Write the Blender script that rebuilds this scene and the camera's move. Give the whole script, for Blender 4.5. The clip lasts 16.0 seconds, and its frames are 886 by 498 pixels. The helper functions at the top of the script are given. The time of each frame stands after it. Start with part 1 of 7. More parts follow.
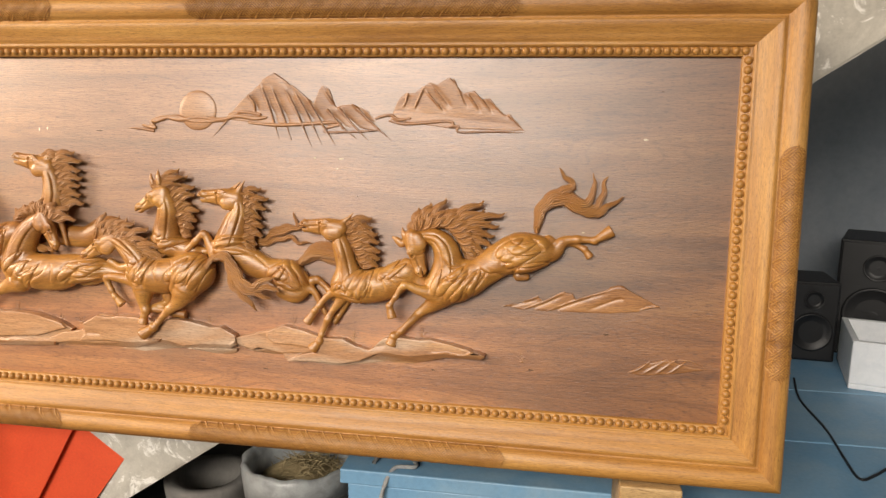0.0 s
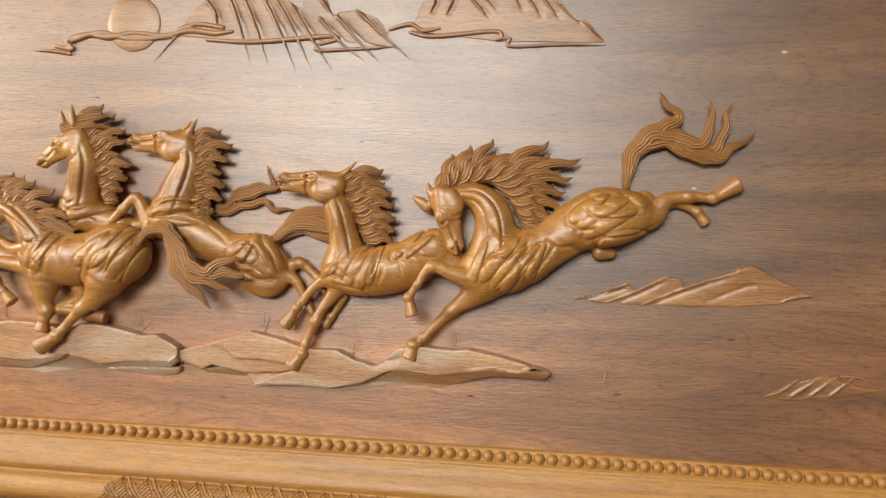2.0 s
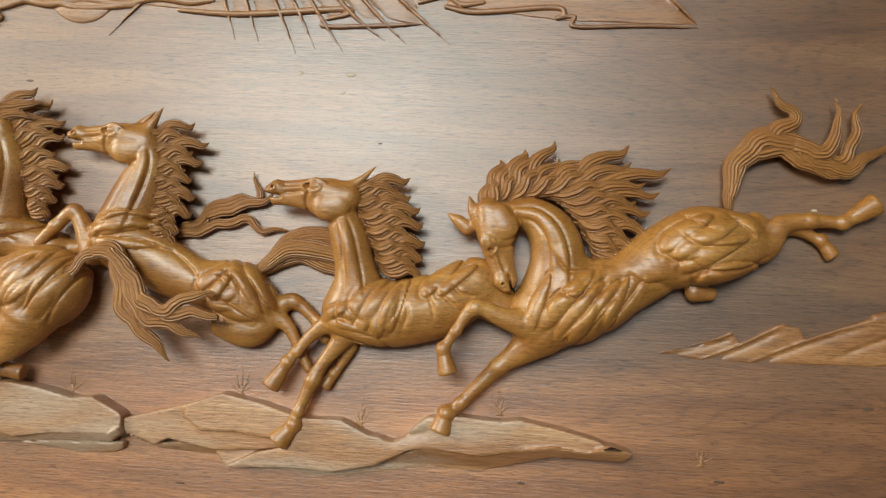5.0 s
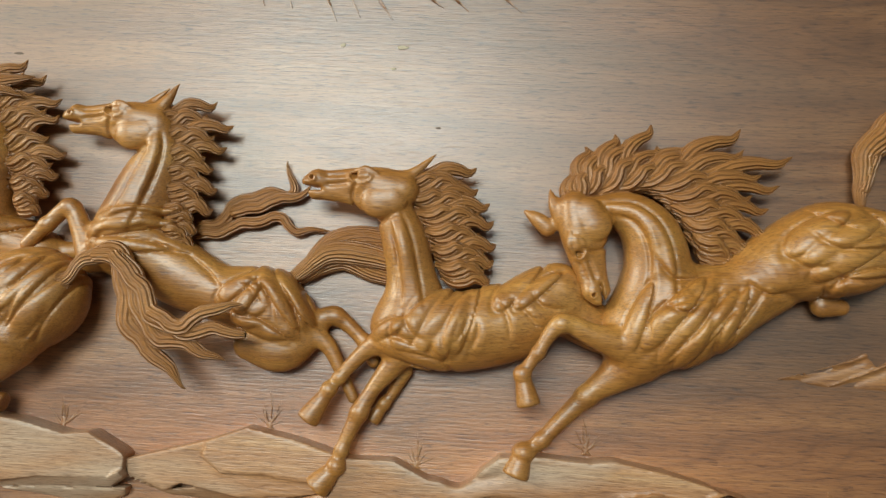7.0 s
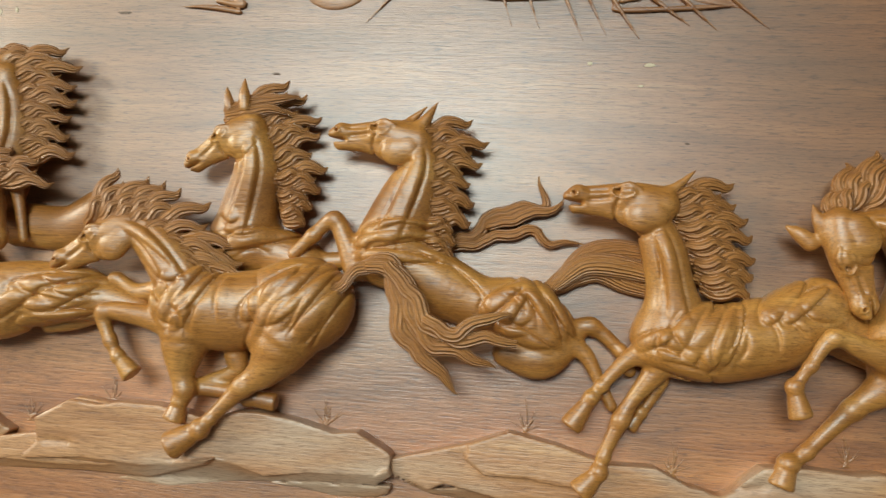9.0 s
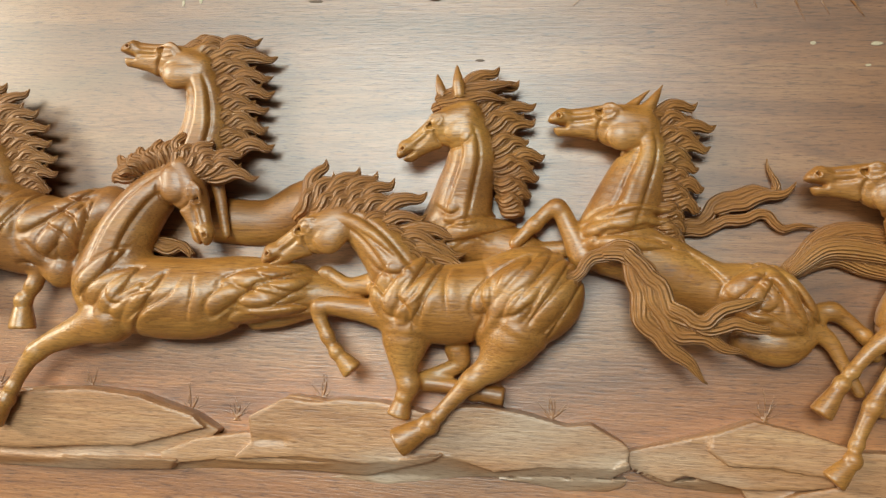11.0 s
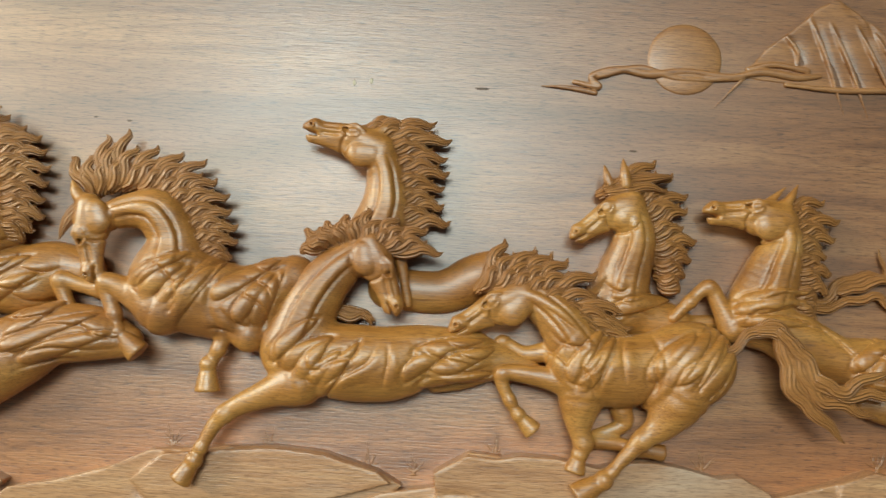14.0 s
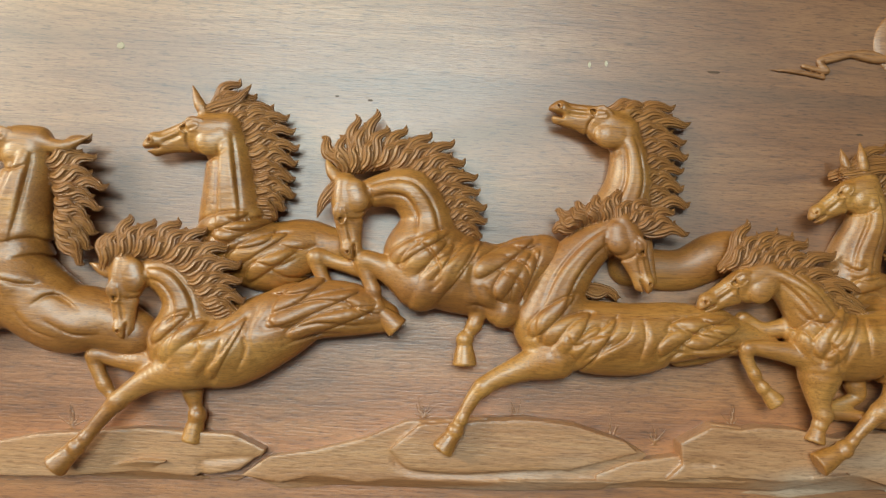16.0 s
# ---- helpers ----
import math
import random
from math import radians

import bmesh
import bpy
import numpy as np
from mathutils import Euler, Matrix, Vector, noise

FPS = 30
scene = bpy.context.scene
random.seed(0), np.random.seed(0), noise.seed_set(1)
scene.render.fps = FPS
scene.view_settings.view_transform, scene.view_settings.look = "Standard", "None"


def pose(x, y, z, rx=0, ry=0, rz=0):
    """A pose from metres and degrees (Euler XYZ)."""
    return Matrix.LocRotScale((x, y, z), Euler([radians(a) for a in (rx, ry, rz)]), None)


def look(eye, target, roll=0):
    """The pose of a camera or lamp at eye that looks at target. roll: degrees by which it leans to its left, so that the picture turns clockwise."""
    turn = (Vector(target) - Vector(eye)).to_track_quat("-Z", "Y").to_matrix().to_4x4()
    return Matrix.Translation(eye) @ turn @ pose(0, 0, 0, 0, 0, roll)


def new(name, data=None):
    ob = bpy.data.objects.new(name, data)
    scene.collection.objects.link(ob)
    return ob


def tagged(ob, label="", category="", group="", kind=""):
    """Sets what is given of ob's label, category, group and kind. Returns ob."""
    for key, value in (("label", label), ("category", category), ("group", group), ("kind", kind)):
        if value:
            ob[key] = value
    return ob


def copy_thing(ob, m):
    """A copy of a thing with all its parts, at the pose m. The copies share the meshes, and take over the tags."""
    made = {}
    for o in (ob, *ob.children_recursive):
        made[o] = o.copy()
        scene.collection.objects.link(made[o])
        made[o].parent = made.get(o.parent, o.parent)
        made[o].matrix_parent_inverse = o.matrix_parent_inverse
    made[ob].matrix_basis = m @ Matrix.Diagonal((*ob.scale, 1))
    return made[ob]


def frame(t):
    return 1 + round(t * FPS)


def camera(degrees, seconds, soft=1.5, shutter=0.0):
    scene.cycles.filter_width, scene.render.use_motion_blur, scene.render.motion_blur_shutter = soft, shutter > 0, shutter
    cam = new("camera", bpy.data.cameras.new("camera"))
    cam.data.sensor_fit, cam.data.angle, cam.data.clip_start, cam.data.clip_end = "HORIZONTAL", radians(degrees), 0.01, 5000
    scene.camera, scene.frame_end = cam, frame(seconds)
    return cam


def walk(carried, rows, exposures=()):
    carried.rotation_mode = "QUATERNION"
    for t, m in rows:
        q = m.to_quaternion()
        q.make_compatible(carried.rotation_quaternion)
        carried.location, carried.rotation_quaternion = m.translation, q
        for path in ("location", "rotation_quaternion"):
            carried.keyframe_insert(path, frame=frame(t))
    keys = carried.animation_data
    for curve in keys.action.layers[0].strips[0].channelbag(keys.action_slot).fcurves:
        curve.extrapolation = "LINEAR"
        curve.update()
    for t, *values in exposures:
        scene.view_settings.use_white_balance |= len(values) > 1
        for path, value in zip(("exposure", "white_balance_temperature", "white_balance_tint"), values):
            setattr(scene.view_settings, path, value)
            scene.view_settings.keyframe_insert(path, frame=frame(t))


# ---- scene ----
# Panel space: x along the board (0 at the right end of the field), -y out of the carving, z up the board.
PANEL = pose(0, 0, 0.75, -4.45, 0, 0)
cam = camera(64.2, 16.0, soft=1.35, shutter=0.4)
PATH = [
    (0, (-0.3596, -1.5481, 0.5064), (-0.6712, 0.4177, 0.3100), 1.55),
    (0.5, (-0.4044, -1.5267, 0.5195), (-0.7350, 0.4348, 0.3117), 1.06),
    (1, (-0.4672, -1.4372, 0.5078), (-0.7930, 0.5259, 0.3080), 0.75),
    (1.5, (-0.5214, -1.2458, 0.4108), (-0.7980, 0.7329, 0.3201), 1.37),
    (2, (-0.5321, -1.0798, 0.3084), (-0.7858, 0.9040, 0.2912), 1.76),
    (2.5, (-0.5321, -0.9905, 0.3099), (-0.7768, 0.9944, 0.3320), 1.61),
    (3, (-0.5374, -0.9473, 0.3153), (-0.7779, 1.0377, 0.3604), 1.69),
    (3.5, (-0.5478, -0.9144, 0.3013), (-0.8025, 1.0675, 0.3857), 1.91),
    (4, (-0.5763, -0.8877, 0.2938), (-0.8081, 1.0961, 0.3968), 2.19),
    (6.5, (-0.7458, -0.7256, 0.2712), (-0.8206, 1.2643, 0.4573), 2.61),
    (7, (-0.7495, -0.6946, 0.2733), (-0.8724, 1.2922, 0.4669), 2.70),
    (7.5, (-0.7825, -0.6805, 0.2753), (-0.9623, 1.3011, 0.4775), 2.90),
    (8, (-0.8440, -0.6879, 0.2784), (-1.0629, 1.2913, 0.4650), 3.12),
    (8.5, (-0.9071, -0.7046, 0.2701), (-1.1407, 1.2721, 0.4651), 3.32),
    (9, (-0.9530, -0.7389, 0.2719), (-1.2118, 1.2354, 0.4591), 3.50),
    (9.5, (-0.9957, -0.7613, 0.2638), (-1.3072, 1.2064, 0.4400), 3.48),
    (10, (-1.0722, -0.7468, 0.2575), (-1.4021, 1.2199, 0.4101), 2.75),
    (12.5, (-1.2930, -0.7768, 0.2456), (-1.3414, 1.2063, 0.5000), 2.32),
    (13, (-1.3445, -0.8065, 0.2724), (-1.3397, 1.1790, 0.5134), 2.52),
    (13.5, (-1.4163, -0.8344, 0.2971), (-1.3780, 1.1519, 0.5276), 2.72),
    (14, (-1.4754, -0.8542, 0.3101), (-1.4829, 1.1355, 0.5135), 2.84),
    (14.5, (-1.5797, -0.8392, 0.3131), (-1.5866, 1.1513, 0.5070), 2.68),
    (15, (-1.6890, -0.8246, 0.3308), (-1.6584, 1.1710, 0.4611), 2.62),
    (15.5, (-1.7548, -0.8361, 0.3211), (-1.7247, 1.1603, 0.4381), 2.86),
    (16, (-1.7910, -0.8769, 0.3022), (-1.7496, 1.1189, 0.4244), 3.02),
]
walk(cam, [(t, PANEL @ look(eye, aim, roll)) for t, eye, aim, roll in PATH],
     exposures=[(0.0, 0.01, 8150, 18), (0.7, -0.09, 8250, 19), (1.2, -0.23, 8500, 19), (2.0, -0.2, 7230, 10), (3.5, -0.28, 6930, 7), (6.5, -0.46, 6730, -1), (9.0, -0.4, 6730, -1), (12.5, -0.34, 6610, -3), (14.5, -0.52, 6360, -6), (16.0, -0.58, 6310, -5)])

# ---- world and light ----
world = bpy.data.worlds.new("world")
scene.world = world
world.use_nodes = True
_bg = world.node_tree.nodes["Background"]
_sky = world.node_tree.nodes.new("ShaderNodeTexSky")
_sky.sky_type, _sky.sun_disc = "NISHITA", False
_sky.sun_elevation, _sky.sun_rotation = radians(48), radians(200)
world.node_tree.links.new(_sky.outputs[0], _bg.inputs[0])
_bg.inputs[1].default_value = 0.015


def window_light(name, x, y, z, w, h, aim, watts, colour):
    data = bpy.data.lights.new(name, "AREA")
    data.shape, data.size, data.size_y, data.energy, data.color = "RECTANGLE", w, h, watts, colour
    ob = new(name, data)
    ob.matrix_world = look((x, y, z), aim)
    return ob


window_light("yard_sky", -2.75, -8.9, 4.5, 5.2, 2.8, (-1.3, 0, 1.1), 1050, (0.90, 0.97, 1.0))
window_light("side_daylight", -5.3, -1.9, 2.6, 1.5, 0.9, (-1.3, 0, 0.95), 205, (1.0, 0.93, 0.82))


# ---- materials ----
def shader(name):
    m = bpy.data.materials.new(name)
    m.use_nodes = True
    t = m.node_tree
    return m, t, t.nodes["Principled BSDF"]


def node(t, kind, links=(), **inputs):
    n = t.nodes.new(kind)
    for key, value in inputs.items():
        n.inputs[key.replace("_", " ")].default_value = value
    for source, socket in links:
        t.links.new(source, n.inputs[socket])
    return n


def ramp(t, source, stops):
    n = t.nodes.new("ShaderNodeValToRGB")
    while len(n.color_ramp.elements) < len(stops):
        n.color_ramp.elements.new(0.5)
    for e, (pos, col) in zip(n.color_ramp.elements, stops):
        e.position, e.color = pos, (*col, 1)
    t.links.new(source, n.inputs[0])
    return n.outputs[0]


def mix(t, a, b, fac, mode="MIX"):
    n = t.nodes.new("ShaderNodeMix")
    n.data_type, n.blend_type = "RGBA", mode
    for socket, value in ((0, fac), (6, a), (7, b)):
        if isinstance(value, (int, float)):
            n.inputs[socket].default_value = value
        elif isinstance(value, tuple):
            n.inputs[socket].default_value = (*value, 1)
        else:
            t.links.new(value, n.inputs[socket])
    return n.outputs[2]


def scaled(t, sx, sy, sz, turn=0.0):
    co = t.nodes.new("ShaderNodeTexCoord")
    mp = t.nodes.new("ShaderNodeMapping")
    mp.inputs["Scale"].default_value = (sx, sy, sz)
    mp.inputs["Rotation"].default_value = (0, turn, 0)
    t.links.new(co.outputs["Object"], mp.inputs[0])
    return mp.outputs[0]


def noise_of(t, vec, scale, detail=4.0, rough=0.55, warp=0.0):
    n = node(t, "ShaderNodeTexNoise", [(vec, "Vector")], Scale=scale, Detail=detail, Roughness=rough, Distortion=warp)
    return n.outputs["Fac"]


def bump(t, b, height, strength, distance, before=None):
    n = node(t, "ShaderNodeBump", [(height, "Height")], Strength=strength, Distance=distance)
    if before is not None:
        t.links.new(before, n.inputs["Normal"])
    t.links.new(n.outputs[0], b.inputs["Normal"])
    return n.outputs[0]


def wood(name, dark, mid, light, rough=(0.3, 0.45), stain=None, vertical=False, strands=False, stain_at=(0.5, 0.7), spec=0.5, marks=0.6, coat=0.0, coat_rough=0.3, planks=False):
    """Lacquered wood: long grain, growth rings, pores and slow changes of tone."""
    m, t, b = shader(name)
    s = (lambda a, c: scaled(t, c, c, a)) if vertical else (lambda a, c: scaled(t, a, c, c))
    rings = noise_of(t, s(1.1, 14), 1.0, 5, 0.6, 1.2)
    grain = noise_of(t, s(26, 430), 1.0, 3, 0.6)
    pores = noise_of(t, s(95, 900), 1.0, 2, 0.5)
    flecks = noise_of(t, s(48, 520), 1.0, 3, 0.65)
    blotch = noise_of(t, s(2.2, 6.5), 1.0, 3, 0.55, 0.6)
    col = ramp(t, rings, [(0.28, dark), (0.5, mid), (0.72, light)])
    lines = node(t, "ShaderNodeMath", [(noise_of(t, s(0.9, 9), 1.0, 3, 0.5, 0.8), 0)])
    lines.operation = "MULTIPLY"
    lines.inputs[1].default_value = 150.0
    figure = node(t, "ShaderNodeMath", [(lines.outputs[0], 0)])
    figure.operation = "SINE"
    col = mix(t, col, ramp(t, figure.outputs[0], [(0.0, (1.0, 1.0, 1.0)), (0.75, (0.93, 0.91, 0.88)), (1.0, (0.62, 0.56, 0.50))]), marks * 0.7, "MULTIPLY")
    col = mix(t, col, ramp(t, grain, [(0.3, (0.62, 0.58, 0.55)), (0.62, (1.08, 1.06, 1.03))]), 0.55, "MULTIPLY")
    if stain:
        col = mix(t, col, stain, ramp(t, blotch, [(stain_at[0], (0, 0, 0)), (stain_at[1], (0.75, 0.75, 0.75))]))
    else:
        col = mix(t, col, ramp(t, blotch, [(0.3, (0.8, 0.76, 0.72)), (0.7, (1.1, 1.08, 1.05))]), 0.6, "MULTIPLY")
    if planks:
        # the board is joined from planks: a tan one below, a greyer end
        co = t.nodes.new("ShaderNodeTexCoord")
        at = t.nodes.new("ShaderNodeSeparateXYZ")
        t.links.new(co.outputs["Object"], at.inputs[0])
        wander = noise_of(t, s(1.6, 5.0), 1.0, 3, 0.55, 0.5)
        for axis, spread, stops, tone in (("Z", 0.22, [(0.28, (1, 1, 1)), (0.42, (0, 0, 0))], (1.32, 1.20, 1.02)), ("X", 0.5, [(0.40, (0, 0, 0)), (0.72, (1, 1, 1))], (0.70, 0.72, 0.74))):
            w = node(t, "ShaderNodeMath", [(wander, 0), (at.outputs[axis], 2)])
            w.operation = "MULTIPLY_ADD"
            w.inputs[1].default_value = spread
            place = w.outputs[0]
            if axis == "X":
                up = node(t, "ShaderNodeMath", [(place, 0)])
                up.operation = "ADD"
                up.inputs[1].default_value = 0.8
                place = up.outputs[0]
            col = mix(t, col, mix(t, col, tone, 1.0, "MULTIPLY"), ramp(t, place, stops))
    col = mix(t, col, ramp(t, pores, [(0.34, (0.5, 0.43, 0.37)), (0.46, (1, 1, 1))]), 0.6, "MULTIPLY")
    col = mix(t, col, ramp(t, flecks, [(0.36, (0.36, 0.28, 0.22)), (0.45, (1, 1, 1))]), marks, "MULTIPLY")
    if strands:
        at = t.nodes.new("ShaderNodeAttribute")
        at.attribute_name = "strand"
        sep = t.nodes.new("ShaderNodeSeparateXYZ")
        t.links.new(at.outputs["Vector"], sep.inputs[0])
        wave = t.nodes.new("ShaderNodeMath")
        wave.operation = "SINE"
        wob = node(t, "ShaderNodeMath", [(noise_of(t, scaled(t, 1, 1, 1), 70, 2, 0.5), 0), (sep.outputs["X"], 2)])
        wob.operation = "MULTIPLY_ADD"
        wob.inputs[1].default_value = 3.5
        t.links.new(wob.outputs[0], wave.inputs[0])
        lift = t.nodes.new("ShaderNodeMath")
        lift.operation = "MULTIPLY"
        t.links.new(wave.outputs[0], lift.inputs[0])
        t.links.new(sep.outputs["Y"], lift.inputs[1])
        col = mix(t, col, (0.36, 0.150, 0.048), ramp(t, sep.outputs["Y"], [(0.2, (0, 0, 0)), (0.9, (0.6, 0.6, 0.6))]))
        height = lift.outputs[0]
        t.links.new(ramp(t, sep.outputs["Y"], [(0.1, (coat,) * 3), (0.9, (0.04,) * 3)]), b.inputs["Coat Weight"])
    t.links.new(col, b.inputs["Base Color"])
    r = ramp(t, blotch, [(0.3, (rough[0],) * 3), (0.7, (rough[1],) * 3)])
    t.links.new(r, b.inputs["Roughness"])
    b.inputs["Specular IOR Level"].default_value = spec
    b.inputs["Coat Weight"].default_value = coat
    b.inputs["Coat Roughness"].default_value = coat_rough
    b.inputs["Coat IOR"].default_value = 1.6
    first = bump(t, b, grain, 0.4, 0.0012)
    second = bump(t, b, flecks, 0.4, 0.0010, first)
    if strands:
        second = bump(t, b, noise_of(t, scaled(t, 1, 1, 1), 48, 2, 0.5), 0.22, 0.0028, second)
        bump(t, b, height, 0.7, 0.0014, second)
    return m


def painted(name, base, other, scale=3.0, rough=0.7, relief=0.2, spots=None):
    """Flat paint or plaster with slow stains and a fine tooth."""
    m, t, b = shader(name)
    v = scaled(t, 1, 1, 1)
    a = noise_of(t, v, scale, 6, 0.65, 0.5)
    f = noise_of(t, v, scale * 22, 3, 0.6)
    col = mix(t, base, other, ramp(t, a, [(0.38, (0, 0, 0)), (0.66, (1, 1, 1))]))
    if spots:
        col = mix(t, col, spots, ramp(t, noise_of(t, v, scale * 2.3, 5, 0.7, 0.8), [(0.56, (0, 0, 0)), (0.62, (1, 1, 1))]))
    col = mix(t, col, ramp(t, f, [(0.3, (0.86, 0.86, 0.86)), (0.7, (1.06, 1.06, 1.06))]), 0.6, "MULTIPLY")
    t.links.new(col, b.inputs["Base Color"])
    b.inputs["Roughness"].default_value = rough
    bump(t, b, f, relief, 0.002)
    return m


BOARD = wood("board_wood", (0.16, 0.062, 0.022), (0.31, 0.132, 0.049), (0.44, 0.218, 0.090), (0.34, 0.44), stain=(0.17, 0.083, 0.033), stain_at=(0.54, 0.78), spec=1.0, marks=0.8, coat=0.8, coat_rough=0.40, planks=True)
CARVED = wood("carved_wood", (0.25, 0.088, 0.015), (0.45, 0.188, 0.035), (0.61, 0.305, 0.076), (0.38, 0.50), stain=(0.33, 0.118, 0.022), stain_at=(0.50, 0.74), strands=True, spec=0.75, marks=0.45, coat=0.45, coat_rough=0.33)
LOW = wood("low_relief_wood", (0.25, 0.098, 0.028), (0.40, 0.175, 0.055), (0.52, 0.26, 0.09), (0.40, 0.50), spec=0.9, coat=0.5, coat_rough=0.38)
LEDGE = wood("ledge_wood", (0.33, 0.145, 0.058), (0.49, 0.245, 0.112), (0.61, 0.355, 0.18), (0.38, 0.48), stain=(0.52, 0.40, 0.30), stain_at=(0.52, 0.64), spec=0.9, marks=0.4)
RAIL = wood("rail_wood", (0.34, 0.142, 0.031), (0.51, 0.243, 0.058), (0.62, 0.335, 0.098), (0.42, 0.52), spec=0.7, marks=0.25)
STILE = wood("stile_wood", (0.34, 0.142, 0.031), (0.51, 0.243, 0.058), (0.62, 0.335, 0.098), (0.42, 0.52), vertical=True, spec=0.7, marks=0.25)
FRET = wood("fret_wood", (0.33, 0.14, 0.032), (0.49, 0.235, 0.058), (0.60, 0.32, 0.095), (0.42, 0.55))
# fret wood about a third darker, painting in the shade between the bars
FRET_SHADE = wood("fret_shade_wood", (0.23, 0.095, 0.024), (0.34, 0.15, 0.04), (0.44, 0.21, 0.06), (0.5, 0.6))


# ---- mesh helpers ----
def mesh_of(name, verts, faces, material, smooth=True):
    me = bpy.data.meshes.new(name)
    me.from_pydata(verts, [], faces)
    me.materials.append(material)
    if smooth:
        me.polygons.foreach_set("use_smooth", [True] * len(me.polygons))
    me.update()
    return me


def part(name, bm, material, parent, label=""):
    """Links a bmesh or a mesh as one object under a thing or a part."""
    if isinstance(bm, bmesh.types.BMesh):
        me = bpy.data.meshes.new(name)
        bm.to_mesh(me)
        bm.free()
        me.materials.append(material)
    else:
        me = bm
    ob = new(name, me)
    ob.parent = parent
    return tagged(ob, label)


def thing(name, label, category, m=None, group="", kind=""):
    ob = new(name)
    if m is not None:
        ob.matrix_world = m
    return tagged(ob, label, category, group, kind)


def curve_through(points, n):
    """A Catmull-Rom curve through rows of any width, n pieces long."""
    p = np.array(points, float)
    if len(p) == 2:
        f = np.linspace(0, 1, n + 1)[:, None]
        return p[0] * (1 - f) + p[1] * f
    p = np.vstack([2 * p[0] - p[1], p, 2 * p[-1] - p[-2]])
    s = np.linspace(0, len(p) - 3 - 1e-9, n + 1)
    i, f = s.astype(int), (s % 1)[:, None]
    a, b, c, d = p[i], p[i + 1], p[i + 2], p[i + 3]
    return 0.5 * (2 * b + (c - a) * f + (2 * a - 5 * b + 4 * c - d) * f**2 + (3 * b - a - 3 * c + d) * f**3)


class Carving:
    """A block of wood carved by strokes: tubes are added, grooves cut in, muscles raised; all sizes in millimetres."""

    def __init__(self, u0, v0, u1, v1, top, cell=1.45):
        self.h = cell / 1000
        self.lo = np.array([u0 / 1000, v0 / 1000, -0.004])
        n = ((np.array([u1, v1, top]) / 1000 - self.lo) / self.h).astype(int) + 1
        self.f = np.full(n, 0.05, np.float32)
        self.axes = [(self.lo[i] + self.h * np.arange(n[i])).astype(np.float32) for i in range(3)]
        self.hair = []
        self.chipped = False

    def cut(self, lo, hi):
        s = []
        for i in range(3):
            n = self.f.shape[i]
            a = int(np.clip((lo[i] - self.lo[i]) / self.h, 0, n))
            b = int(np.clip((hi[i] - self.lo[i]) / self.h + 2, 0, n))
            s.append(slice(a, max(a, b)))
        return tuple(s)

    def tube(self, rows, flat=0.8, blend=6.0, strands=0.0):
        """rows: u, v, depth, radius. flat: how far the depth is pressed. strands: their width, for locks of hair."""
        n = 2 if len(rows) == 2 else 6 * (len(rows) - 1)
        p = curve_through(rows, n) / 1000
        p[:, 3] = np.maximum(p[:, 3], 0.0006)
        k, m = max(blend, 0.01) / 1000, max(blend, 0.01) / 1000 + 3 * self.h
        reach = p[:, 3].max() + m
        whole = self.cut((p[:, :3] - reach).min(0), (p[:, :3] + reach).max(0))
        best = np.full(self.f[whole].shape, 0.05, np.float32)
        start = [s.start for s in whole]
        for a, b in zip(p[:-1], p[1:]):
            r = max(a[3], b[3]) + m
            s = self.cut(np.minimum(a, b)[:3] - r, np.maximum(a, b)[:3] + r)
            if min(q.stop - q.start for q in s) < 1:
                continue
            u, v, d = self.axes[0][s[0]][:, None, None], self.axes[1][s[1]][None, :, None], self.axes[2][s[2]][None, None, :]
            e = b[:3] - a[:3]
            w = float(e @ (e / (1, 1, flat * flat))) + 1e-12
            t = np.clip(((u - a[0]) * (e[0] / w) + (v - a[1]) * (e[1] / w)) + (d - a[2]) * (e[2] / (flat * flat * w)), 0, 1)
            q = np.sqrt((u - a[0] - e[0] * t) ** 2 + (v - a[1] - e[1] * t) ** 2 + ((d - a[2] - e[2] * t) / flat) ** 2)
            q -= a[3] + (b[3] - a[3]) * t
            o = tuple(slice(s[i].start - start[i], s[i].stop - start[i]) for i in range(3))
            best[o] = np.minimum(best[o], q)
        g = self.f[whole]
        x = np.clip(0.5 + 0.5 * (g - best) / k, 0, 1)
        self.f[whole] = g + (best - g) * x - k * x * (1 - x)
        if strands:
            self.hair.append((p, strands / 1000, flat))

    def groove(self, points, width=3.0, depth=2.0, pillow=0.4):
        p = curve_through(points, 4 * (len(points) - 1)) / 1000
        w, m = width / 1000, 5 * width / 1000
        s = self.cut((*(p.min(0) - m), -1), (*(p.max(0) + m), 1))
        u, v = self.axes[0][s[0]][:, None], self.axes[1][s[1]][None, :]
        best, along = np.full((len(u), v.shape[1]), 9.0), np.zeros((len(u), v.shape[1]))
        n = len(p) - 1
        for i in range(n):
            e = p[i + 1] - p[i]
            t = np.clip(((u - p[i][0]) * e[0] + (v - p[i][1]) * e[1]) / (e @ e + 1e-12), 0, 1)
            q = np.hypot(u - p[i][0] - e[0] * t, v - p[i][1] - e[1] * t)
            along = np.where(q < best, (i + t) / n, along)
            best = np.minimum(best, q)
        fade = np.minimum(1, 5 * np.minimum(along + 0.02, 1.02 - along))
        self.f[s] += (depth / 1000 * fade * ((1 - pillow) * np.exp(-((best / w) ** 2)) + pillow * np.exp(-((best / (2.6 * w)) ** 2))))[:, :, None].astype(np.float32)

